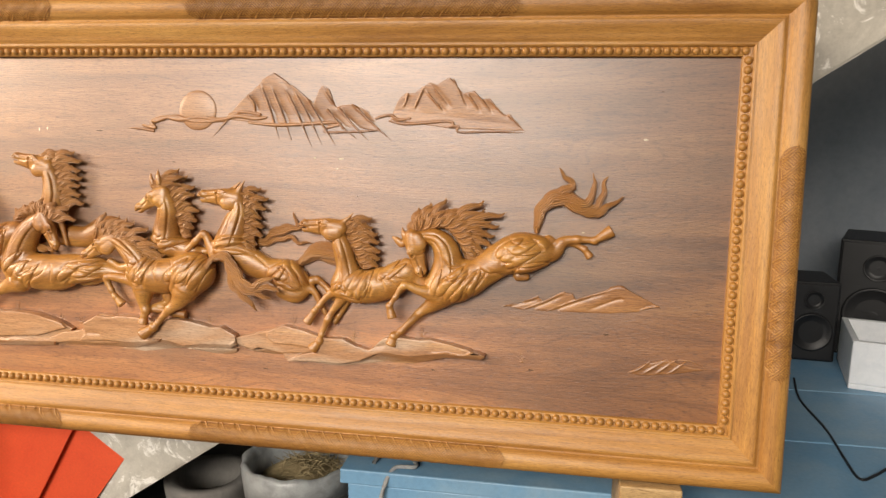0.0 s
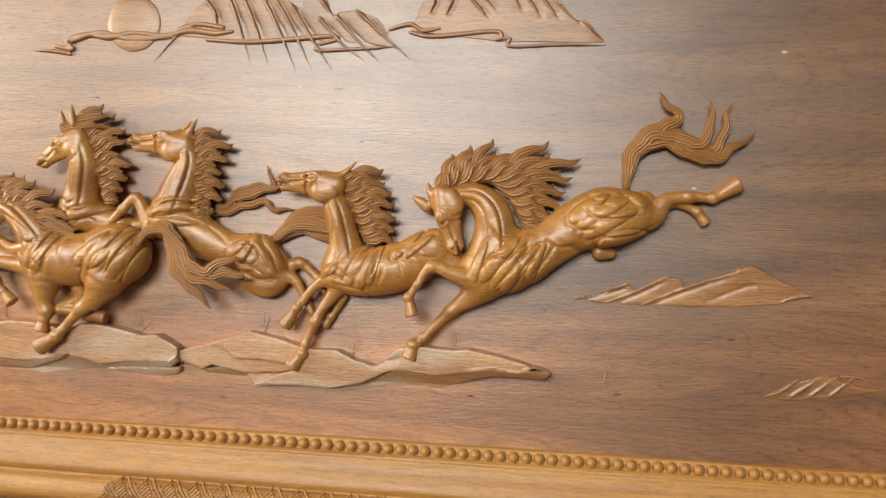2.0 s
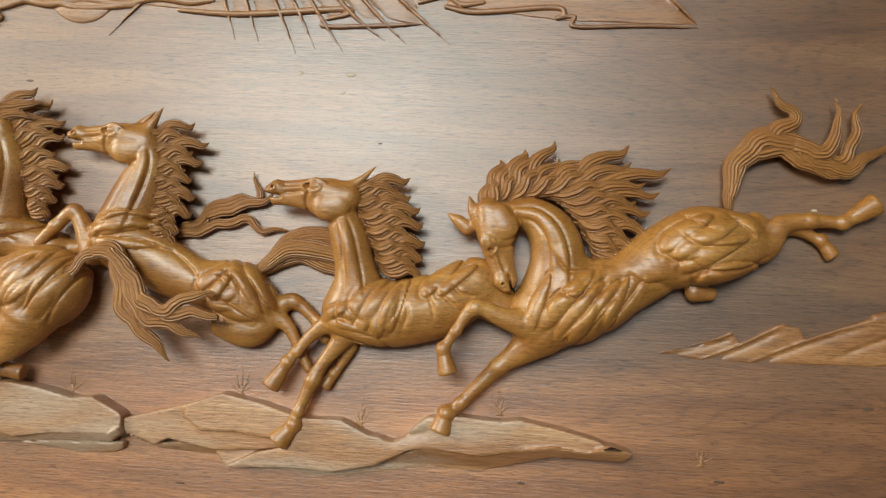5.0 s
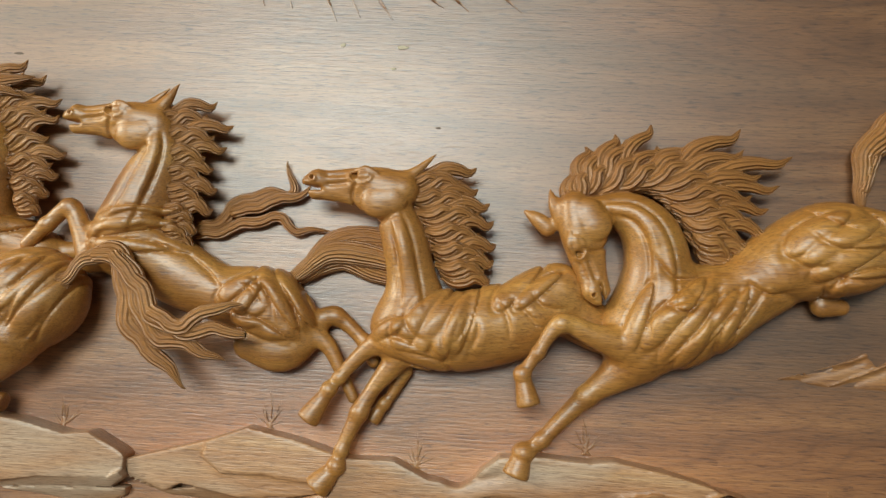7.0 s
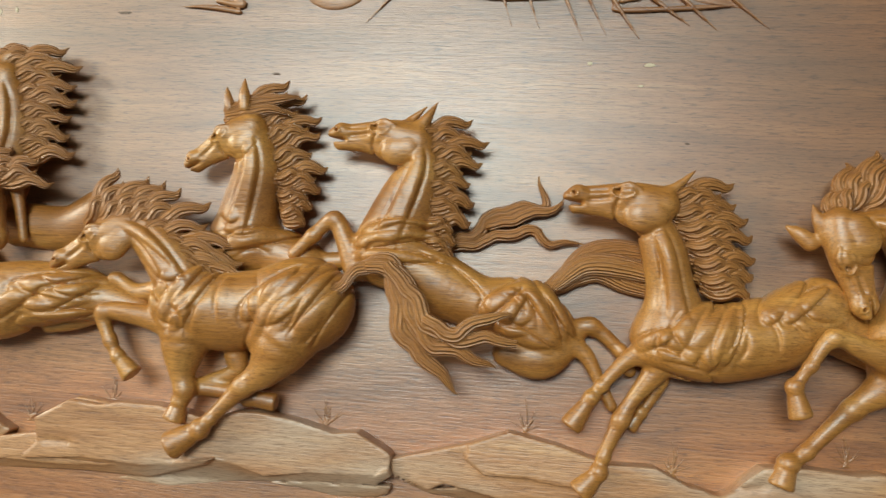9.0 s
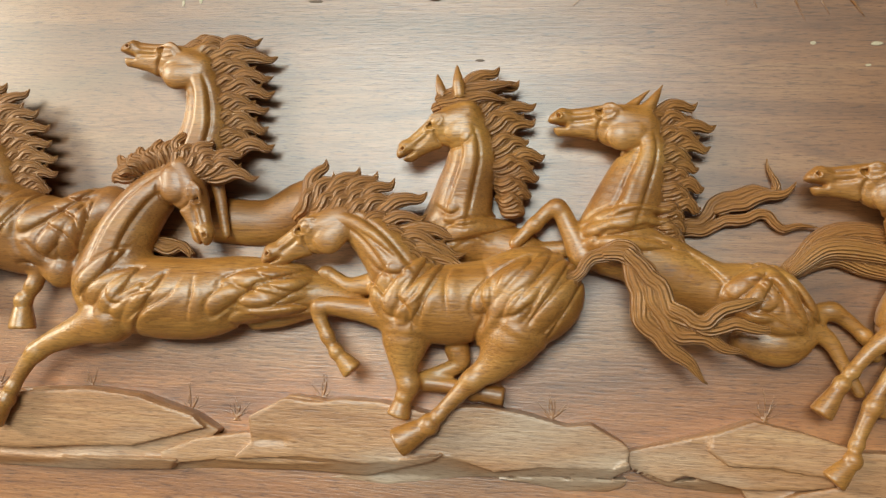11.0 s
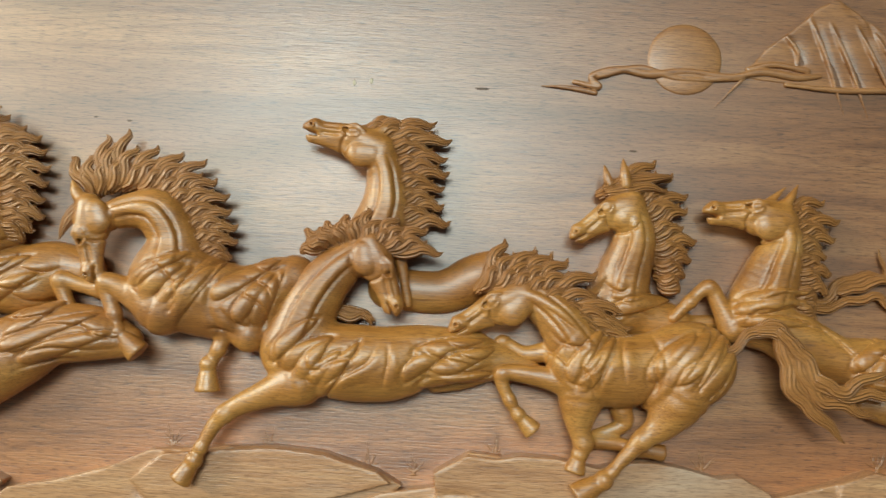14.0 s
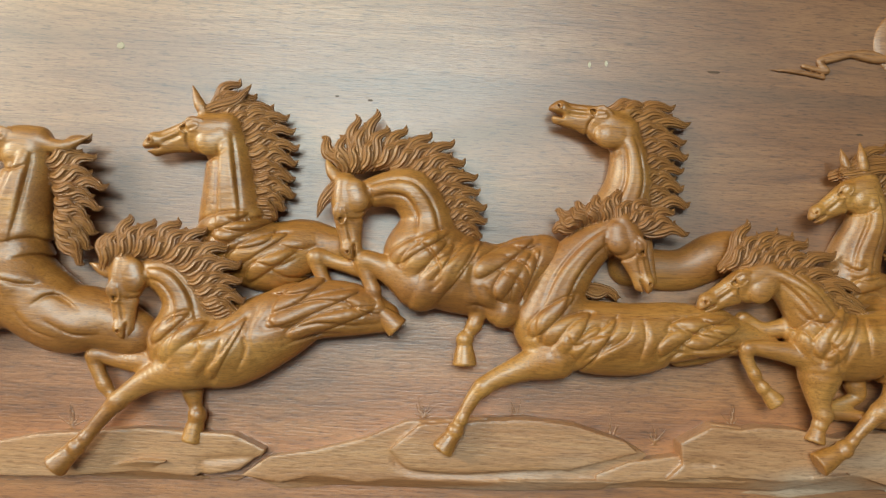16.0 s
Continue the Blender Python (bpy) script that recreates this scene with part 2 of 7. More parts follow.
    def crease(self, points, height=4.5, reach=15.0, side=1):
        """A cut line with the wood on one side left proud of it, as where one muscle lies over another."""
        p = curve_through(points, 5 * (len(points) - 1)) / 1000
        height *= 0.4
        m = 2.4 * reach / 1000
        s = self.cut((*(p.min(0) - m), -1), (*(p.max(0) + m), 1))
        u, v = self.axes[0][s[0]][:, None], self.axes[1][s[1]][None, :]
        best, along, hand = np.full((len(u), v.shape[1]), 9.0), np.zeros((len(u), v.shape[1])), np.zeros((len(u), v.shape[1]))
        n = len(p) - 1
        for i in range(n):
            e = p[i + 1] - p[i]
            t = np.clip(((u - p[i][0]) * e[0] + (v - p[i][1]) * e[1]) / (e @ e + 1e-12), 0, 1)
            q = np.hypot(u - p[i][0] - e[0] * t, v - p[i][1] - e[1] * t)
            hand = np.where(q < best, np.sign((v - p[i][1]) * e[0] - (u - p[i][0]) * e[1]) * side, hand)
            along = np.where(q < best, (i + t) / n, along)
            best = np.minimum(best, q)
        fade = np.sin(np.pi * np.clip(along, 0, 1)) * (np.clip(1 - best / m, 0, 1))
        x = best * hand * 1000
        lift = np.where(x > 0, 1.25 * np.sqrt(np.clip(x / (0.45 * reach), 0.02, 1)) * np.exp(-x / reach), 0.15 * np.exp(x / 0.8) - 0.5 * np.exp(-((x + 1.2) / 2.2) ** 2))
        self.f[s] -= (height / 1000 * fade * lift)[:, :, None].astype(np.float32)

    def muscle(self, u, v, a, b, turn, height=3.0):
        """A lens-shaped swelling with a crease round it."""
        u, v, a, b, c, s = u / 1000, v / 1000, a / 1000, b / 1000, math.cos(radians(turn)), math.sin(radians(turn))
        m = 1.3 * max(a, b)
        cut = self.cut((u - m, v - m, -1), (u + m, v + m, 1))
        x, y = self.axes[0][cut[0]][:, None] - u, self.axes[1][cut[1]][None, :] - v
        q = ((x * c + y * s) / a) ** 2 + ((y * c - x * s) / b) ** 2
        lift = np.clip(1 - q, 0, 1) ** 0.6 - 0.42 * np.exp(-(((np.sqrt(q) - 1.03) / 0.12) ** 2))
        self.f[cut] -= (height / 1000 * lift)[:, :, None].astype(np.float32)

    def lobes(self, rows, height):
        """Long muscles lying side by side, each u, v, half length, half width, turn; creases run between them."""
        p = np.array(rows, float)
        m = 1.3 * p[:, 2].max()
        s = self.cut(((p[:, 0].min() - m) / 1000, (p[:, 1].min() - m) / 1000, -1), ((p[:, 0].max() + m) / 1000, (p[:, 1].max() + m) / 1000, 1))
        x, y = self.axes[0][s[0]][:, None] * 1000, self.axes[1][s[1]][None, :] * 1000
        rise, rim = np.zeros((x.shape[0], y.shape[1])), np.zeros((x.shape[0], y.shape[1]))
        for u, v, a, b, turn in p:
            c, n = math.cos(radians(turn)), math.sin(radians(turn))
            along, across = ((x - u) * c + (y - v) * n) / a, ((y - v) * c - (x - u) * n) / b
            # fuller at one end, drawn out at the other
            across = across * (1 + 0.35 * np.clip(along, -1.5, 1.5)) + 0.25 * along**2
            q = along**2 + across**2
            rise = np.maximum(rise, np.clip(1 - q, 0, 1) ** 0.55)
            rim = np.maximum(rim, np.exp(-(((np.sqrt(q) - 1.04) / 0.13) ** 2)))
        lift = rise - 0.45 * rim * np.clip(1 - rise / 0.45, 0, 1)
        self.f[s] -= (height / 1000 * lift)[:, :, None].astype(np.float32)

    def neck(self, rows, flat=0.8, lines=(-0.32, 0.3)):
        self.tube(rows, flat, 10)
        p = curve_through(rows, 8)
        side = np.gradient(p[:, :2], axis=0)
        side = np.stack([-side[:, 1], side[:, 0]], 1) / (np.linalg.norm(side, axis=1)[:, None] + 1e-9)
        for f in lines:
            self.crease(p[:, :2] + side * p[:, 3:4] * f, 15.0, 12.0, 1 if f < 0 else -1)

    def head(self, u0, v0, u1, v1, d, flip, gape=0.0, wide=1.0):
        """From the poll to the muzzle; flip gives the side of the forehead."""
        o, e = np.array([u0, v0], float), np.array([u1 - u0, v1 - v0], float)
        gape *= 0.4
        n = np.array([-e[1], e[0]]) * flip
        size = float(np.hypot(*e))

        def at(x, y, r=None, lift=0.0):
            q = o + e * x + n * y * wide
            return (q[0], q[1]) if r is None else (q[0], q[1], d + lift * size, r * size)
        self.tube([at(-0.05, -0.04, 0.19), at(0.18, -0.01, 0.21), at(0.42, 0.01, 0.18), at(0.66, 0.01, 0.145), at(0.90, 0.0, 0.13)], 0.85, 5)
        self.tube([at(0.30, -0.19, 0.13), at(0.56, -0.12 - 0.3 * gape, 0.10), at(0.80, -0.095 - gape, 0.082), at(0.92, -0.10 - gape, 0.075)], 0.85, 4.5)
        self.tube([at(0.90, 0.035, 0.115, 0.02), at(0.975, -0.01, 0.10, 0.02)], 0.95, 2.5)
        self.tube([at(0.06, -0.15, 0.19, 0.09), at(0.19, -0.18, 0.205, 0.09)], 0.5, 0.5)
        self.groove([at(-0.02, -0.33), at(0.16, -0.41), at(0.36, -0.37), at(0.475, -0.22), at(0.47, -0.05), at(0.38, 0.0)], 0.016 * size, 0.04 * size, 0.1)
        turn = math.degrees(math.atan2(e[1], e[0]))
        self.muscle(*at(0.40, 0.075), 0.125 * size, 0.085 * size, turn, -0.06 * size)
        self.tube([at(0.325, 0.075, 0.068, 0.128), at(0.385, 0.07, 0.058, 0.128)], 0.9, 0.3)
        self.tube([at(0.22, 0.10, 0.024, 0.15), at(0.35, 0.155, 0.034, 0.145), at(0.49, 0.11, 0.016, 0.12)], 1.0, 1.0)
        self.tube([at(0.25, 0.045, 0.014, 0.155), at(0.36, 0.005, 0.022, 0.15), at(0.48, 0.045, 0.012, 0.12)], 1.0, 0.8)
        self.groove([at(1.08, -0.05 - gape * 0.4), at(0.95, -0.06 - gape * 0.35), at(0.82, -0.075)], (0.017 + gape * 0.4) * size, (0.07 + gape * 0.8) * size, 0.0)
        self.groove([at(0.50, 0.0), at(0.66, -0.02), at(0.82, -0.03)], 0.028 * size, 0.045 * size, 0.2)
        self.groove([at(0.52, 0.085), at(0.68, 0.07), at(0.82, 0.06)], 0.02 * size, 0.025 * size, 0.2)
        self.muscle(*at(0.945, 0.035), 0.062 * size, 0.045 * size, turn + 40 * flip, 0.03 * size)
        self.groove([at(0.93, 0.05), at(0.965, 0.025)], 0.022 * size, 0.11 * size, 0.0)

    def leg(self, rows, hoof, flat=0.9):
        """rows from the body to the fetlock; hoof: u, v, radius."""
        self.tube(rows, flat, 5)
        a, d = rows[-1], rows[-1][2]
        for q in rows[2:-1]:
            self.tube([(q[0], q[1], q[2] + 1, q[3] * 1.05), (q[0] + 1, q[1], q[2] + 1, q[3] * 1.05)], flat, 4)
        if hoof:
            u, v, r = hoof
            self.tube([(a[0], a[1], d, a[3] * 1.12), (a[0], a[1] + 1, d, a[3] * 1.12)], flat, 3)
            self.tube([(a[0], a[1], d + 1, a[3] * 1.3), (0.6 * a[0] + 0.4 * u, 0.6 * a[1] + 0.4 * v, d, a[3] * 1.1)], flat, 3)
            self.hoof(a[0] + 0.2 * (u - a[0]), a[1] + 0.2 * (v - a[1]), u, v, d, a[3] * 1.1, r * 0.86, flat)

    def hoof(self, u0, v0, u1, v1, d, r0, r1, flat):
        """A flaring hoof, cut off flat at its sole."""
        a, e = np.array([u0, v0]) / 1000, np.array([u1 - u0, v1 - v0]) / 1000
        size = float(np.hypot(*e)) + 1e-6
        e = e / size
        size += 0.0007 * r1
        r0, r1, d = r0 / 1000, r1 / 1000, d / 1000
        b = a + e * size
        m = r1 + 0.008
        s = self.cut((*(np.minimum(a, b) - m), d - m), (*(np.maximum(a, b) + m), d + m))
        x, y, z = self.axes[0][s[0]][:, None, None] - a[0], self.axes[1][s[1]][None, :, None] - a[1], self.axes[2][s[2]][None, None, :] - d
        t = x * e[0] + y * e[1]
        q = np.sqrt((y * e[0] - x * e[1]) ** 2 + (z / flat) ** 2) - (r0 + (r1 - r0) * np.clip(t / size, 0, 1) ** 0.75)
        k = 0.003
        x = np.clip(0.5 - 0.5 * (q - (t - size)) / k, 0, 1)
        g = q + (t - size - q) * x + k * x * (1 - x)
        g = np.maximum(g, -0.15 * size - t).astype(np.float32)
        self.f[s] = np.minimum(self.f[s], g)

    def lock(self, rows, strands=1.25, flat=0.75, blend=1.2):
        self.tube(rows, flat, blend, strands)

    def tress(self, rows):
        """A long wavy lock of a tail with a pointed end."""
        p = curve_through(rows, 5 * (len(rows) - 1))
        step = np.hypot(*np.gradient(p[:, :2], axis=0).T)
        run = np.cumsum(step)
        side = np.gradient(p[:, :2], axis=0)
        side = np.stack([-side[:, 1], side[:, 0]], 1) / (step[:, None] + 1e-9)
        p[:, :2] += side * (2.2 * np.sin(run / 6.5) * np.minimum(1, run / 30))[:, None]
        self.lock([tuple(q) for q in p[::2]] + [tuple(p[-1])], 1.6, 0.62)

    def flow(self, roots, tips, depth, seed):
        """A carved mane: broad wavy locks from the crest of the neck to pointed, hooked ends, with shorter ones laid over their roots."""
        rng = random.Random(seed)
        n = len(tips)
        ra = curve_through(roots, 200)
        ta = np.array(tips, float)
        wide = float(np.hypot(*np.diff(ra, axis=0).T).sum()) / n
        up = (ta[0] - ta[-1]) / (np.hypot(*(ta[0] - ta[-1])) + 1e-9)
        plan = []
        for i in range(n):
            plan.append((i, 1.1, 0, 1.0))
            if i + 1 < n:
                plan.append((i + 0.5, rng.uniform(0.78, 0.92), 4, 0.85))
        for i in range(n - 1):
            plan.append((i + 0.25, rng.uniform(0.5, 0.6), 8, 0.62))
        for i, reach, rise, thick in plan:
            i = min(max(i, 0), n - 1)
            a = ra[int(200 * min(max((i + 0.3) / (n - 0.4), 0), 1))]
            j = min(int(i), n - 2)
            b = ta[j] + (ta[j + 1] - ta[j]) * (i - j)
            e = (b - a) * reach
            size = float(np.hypot(*e)) + 1e-6
            a = a - e / size * 3
            e = e * (1 + 3 / size)
            w = np.array([-e[1], e[0]])
            if w @ up < 0 and abs(w @ up) > 0.15 * size:
                w = -w
            amp = min(0.17, 9.0 / size) * rng.uniform(0.8, 1.2)
            r = min(max(0.66 * wide, 5.0), 9.0) * thick * rng.uniform(0.92, 1.1)
            rows = []
            for s, q, f in ((0.0, 0.0, 0.8), (0.2, -0.35, 1.0), (0.4, -0.1, 1.02), (0.58, 0.45, 0.9), (0.74, 0.3, 0.7), (0.88, -0.2, 0.48), (1.0, 0.35, 0.1)):
                rows.append((a[0] + e[0] * s + w[0] * amp * q, a[1] + e[1] * s + w[1] * amp * q, depth - 4 + rise + 5 * math.sin(3.0 * s), r * f))
            self.lock(rows, 1.7, 0.7)

    def slab(self, outline, top, lean=(0.0, 0.0), soft=1.5):
        """A flat chip of wood with a straight-edged outline; lean: rise per millimetre along u and v."""
        self.chipped = True
        p = np.array(outline, float) / 1000
        s = self.cut((*(p.min(0) - 0.006), -1), (*(p.max(0) + 0.006), 1))
        u, v = self.axes[0][s[0]][:, None], self.axes[1][s[1]][None, :]
        best, inside = np.full((len(u), v.shape[1]), 9.0), np.zeros((len(u), v.shape[1]), bool)
        for a, b in zip(p, np.roll(p, -1, 0)):
            e = b - a
            t = np.clip(((u - a[0]) * e[0] + (v - a[1]) * e[1]) / (e @ e + 1e-12), 0, 1)
            best = np.minimum(best, np.hypot(u - a[0] - e[0] * t, v - a[1] - e[1] * t))
            inside ^= ((a[1] > v) != (b[1] > v)) & (u < (b[0] - a[0]) * (v - a[1]) / (b[1] - a[1] + 1e-12) + a[0])
        side = np.where(inside, -best, best)[:, :, None]
        c = p.mean(0)
        level = top / 1000 + lean[0] * (u - c[0]) + lean[1] * (v - c[1])
        over = self.axes[2][s[2]][None, None, :] - np.maximum(level, 0.0012)[:, :, None]
        k = soft / 1000
        x = np.clip(0.5 - 0.5 * (over - side) / k, 0, 1)
        g = over + (side - over) * x + k * x * (1 - x)
        self.f[s] = np.minimum(self.f[s], g.astype(np.float32))

    def mesh(self, name, material):
        f, h = self.f, self.h
        neg = f < 0
        count = np.zeros(np.array(f.shape) - 1, np.int8)
        corners = [(i, j, k) for i in (0, 1) for j in (0, 1) for k in (0, 1)]
        n0, n1, n2 = f.shape
        for i, j, k in corners:
            count += neg[i:n0 - 1 + i, j:n1 - 1 + j, k:n2 - 1 + k]
        cells = np.argwhere((count > 0) & (count < 8))
        val = {c: f[cells[:, 0] + c[0], cells[:, 1] + c[1], cells[:, 2] + c[2]] for c in corners}
        total, hits = np.zeros((len(cells), 3)), np.zeros(len(cells))
        for a in corners:
            for ax in range(3):
                if a[ax]:
                    continue
                b = tuple(1 if i == ax else a[i] for i in range(3))
                cross = (val[a] < 0) != (val[b] < 0)
                t = val[a] / np.where(val[a] == val[b], 1, val[a] - val[b])
                for i in range(3):
                    total[:, i] += np.where(cross, a[i] + (t if i == ax else 0), 0)
                hits += cross
        place = self.lo + h * (cells + total / hits[:, None])
        index = np.full(count.shape, -1, np.int32)
        index[cells[:, 0], cells[:, 1], cells[:, 2]] = np.arange(len(cells))
        quads = []
        for ax in range(3):
            o1, o2 = [x for x in range(3) if x != ax]
            lo = [slice(1, -1)] * 3
            hi = [slice(1, -1)] * 3
            lo[ax], hi[ax] = slice(0, -1), slice(1, None)
            e = np.argwhere(neg[tuple(lo)] != neg[tuple(hi)])
            if not len(e):
                continue
            e[:, [o1, o2]] += 1
            first = neg[e[:, 0], e[:, 1], e[:, 2]]
            ring = []
            for a, b in ((1, 1), (0, 1), (0, 0), (1, 0)):
                c = e.copy()
                c[:, o1] -= a
                c[:, o2] -= b
                ring.append(index[c[:, 0], c[:, 1], c[:, 2]])
            ring = np.stack(ring, 1)
            flip = first if ax != 1 else ~first
            quads.append(np.where(flip[:, None], ring, ring[:, ::-1]))
        quads = np.concatenate(quads)
        quads = quads[(quads >= 0).all(1)]
        mark = np.arange(len(place))
        while True:
            low = mark[quads].min(1)
            nxt = mark.copy()
            for i in range(4):
                np.minimum.at(nxt, quads[:, i], low)
            nxt = nxt[nxt]
            if (nxt == mark).all():
                break
            mark = nxt
        size = np.bincount(mark, minlength=len(place))
        quads = quads[size[mark[quads[:, 0]]] > 0.04 * len(place)]
        used = np.unique(quads)
        again = np.zeros(len(place), np.int64)
        again[used] = np.arange(len(used))
        quads, place = again[quads], place[used]
        a, b = quads.ravel(), np.roll(quads, -1, 1).ravel()
        weight = np.bincount(a, minlength=len(place)) + np.bincount(b, minlength=len(place)) + 1e-9
        for step in (0.3,) if self.chipped else (0.5,):
            mean = np.stack([(np.bincount(a, place[b, i], len(place)) + np.bincount(b, place[a, i], len(place))) / weight for i in range(3)], 1)
            place = np.where(weight[:, None] > 3, place + step * (mean - place), place)
        me = bpy.data.meshes.new(name)
        verts = np.stack([place[:, 0], -place[:, 2], place[:, 1]], 1)
        me.vertices.add(len(verts))
        me.vertices.foreach_set("co", verts.astype(np.float32).ravel())
        me.loops.add(quads.size)
        me.loops.foreach_set("vertex_index", quads[:, ::-1].astype(np.int32).ravel())
        me.polygons.add(len(quads))
        me.polygons.foreach_set("loop_start", np.arange(0, quads.size, 4, dtype=np.int32))
        me.polygons.foreach_set("use_smooth", np.ones(len(quads), bool))
        me.update(calc_edges=True)
        me.validate()
        if self.chipped:
            me.set_sharp_from_angle(angle=radians(38))
        if self.hair:
            self.comb(me, place)
        me.materials.append(material)
        return me

    def comb(self, me, place):
        """Keeps for each vertex its place across the lock it lies on, for the fine cut strands."""
        best = np.full(len(place), 0.0022)
        out = np.zeros((len(place), 3), np.float32)
        for p, width, flat in self.hair:
            r = p[:, 3].max() + 0.004
            near = np.nonzero(((place > p[:, :3].min(0) - r) & (place < p[:, :3].max(0) + r)).all(1))[0]
            if not len(near):
                continue
            x = place[near]
            dist, across = np.full(len(near), 9.0), np.zeros(len(near))
            for a, b in zip(p[:-1], p[1:]):
                e = b[:3] - a[:3]
                w = float(e @ (e / (1, 1, flat * flat))) + 1e-12
                o = x - a[:3]
                t = np.clip((o @ (e / (1, 1, flat * flat))) / w, 0, 1)
                q = o - e * t[:, None]
                d = np.sqrt(q[:, 0] ** 2 + q[:, 1] ** 2 + (q[:, 2] / flat) ** 2) - (a[3] + (b[3] - a[3]) * t)
                g = math.hypot(e[0], e[1]) + 1e-9
                side = (q[:, 1] * e[0] - q[:, 0] * e[1]) / g
                rr = a[3] + (b[3] - a[3]) * t + 1e-5
                across = np.where(d < dist, side / rr, across)
                dist = np.minimum(dist, d)
            ok = dist < best[near]
            sel = near[ok]
            best[sel] = dist[ok]
            lines = max(3.0, round(p[:, 3].max() * 2 / width))
            out[sel, 0] = np.arcsin(np.clip(across[ok], -1, 1)) * lines
            out[sel, 1] = 1.0
        me.attributes.new("strand", "FLOAT_VECTOR", "POINT").data.foreach_set("vector", out.ravel())


# ---- the carved panel: board, frame ----
WIDE, HIGH, MARGIN = 2.62, 0.77, 0.150
relief = thing("carved_relief_panel", "large honey-brown carved wooden relief of galloping horses, leaning back", "wood carving", PANEL)


def block(x0, y0, z0, x1, y1, z1, bevel=0.0):
    bm = bmesh.new()
    bmesh.ops.create_cube(bm, size=1)
    bmesh.ops.scale(bm, vec=(x1 - x0, y1 - y0, z1 - z0), verts=bm.verts)
    bmesh.ops.translate(bm, vec=((x0 + x1) / 2, (y0 + y1) / 2, (z0 + z1) / 2), verts=bm.verts)
    if bevel:
        bmesh.ops.bevel(bm, geom=bm.edges[:], offset=bevel, segments=2, affect="EDGES", profile=0.5)
    return bm


part("board", block(-WIDE - 0.05, 0.0, -0.05, 0.05, 0.02, HIGH + 0.05), BOARD, relief, "lacquered brown board with grey streaks")

# out from the field's edge, and height above the board
NARROW = 0.845
PROFILE = [(0.0, 0.0), (0.0, 0.009), (0.002, 0.012), (0.021, 0.012), (0.023, 0.012), (0.024, 0.021), (0.029, 0.023), (0.032, 0.021), (0.035, 0.024), (0.046, 0.027), (0.056, 0.034),
           (0.066, 0.043), (0.077, 0.049), (0.084, 0.049), (0.088, 0.044), (0.090, 0.043), (0.093, 0.044), (0.096, 0.053), (0.103, 0.063), (0.114, 0.070), (0.125, 0.072), (0.136, 0.069),
           (0.145, 0.060), (0.150, 0.047), (0.151, 0.030), (0.151, -0.03), (0.0, -0.03)]
PROFILE = [(w * NARROW, d if d < 0.025 else 0.025 + (d - 0.025) * 0.6) for w, d in PROFILE]


def rail(name, start, end, outward, material, label):
    """A mitred length of frame moulding between two corners of the field."""
    a, b, o = Vector(start), Vector(end), Vector(outward)
    e = (b - a).normalized()
    verts, faces, n, cuts = [], [], len(PROFILE), 24
    for i in range(cuts + 1):
        f = i / cuts
        for w, d in PROFILE:
            p = (a - e * w).lerp(b + e * w, f) + o * w
            verts.append((p.x, -d, p.z))
    for i in range(cuts):
        for j in range(n):
            k = (j + 1) % n
            faces.append((i * n + j, i * n + k, (i + 1) * n + k, (i + 1) * n + j))
    me = mesh_of(name, verts, faces, material)
    bm = bmesh.new()
    bm.from_mesh(me)
    bmesh.ops.recalc_face_normals(bm, faces=bm.faces)
    bm.to_mesh(me)
    bm.free()
    return part(name, me, material, relief, label)


rail("frame_rail", (-WIDE, 0, HIGH), (0, 0, HIGH), (0, 0, 1), RAIL, "top moulding of yellow-brown wood")
rail("frame_rail", (-WIDE, 0, 0), (0, 0, 0), (0, 0, -1), RAIL, "bottom moulding of yellow-brown wood")
rail("frame_stile", (0, 0, 0), (0, 0, HIGH), (1, 0, 0), STILE, "upright moulding of yellow-brown wood")
rail("frame_stile", (-WIDE, 0, 0), (-WIDE, 0, HIGH), (-1, 0, 0), STILE, "upright moulding of yellow-brown wood")


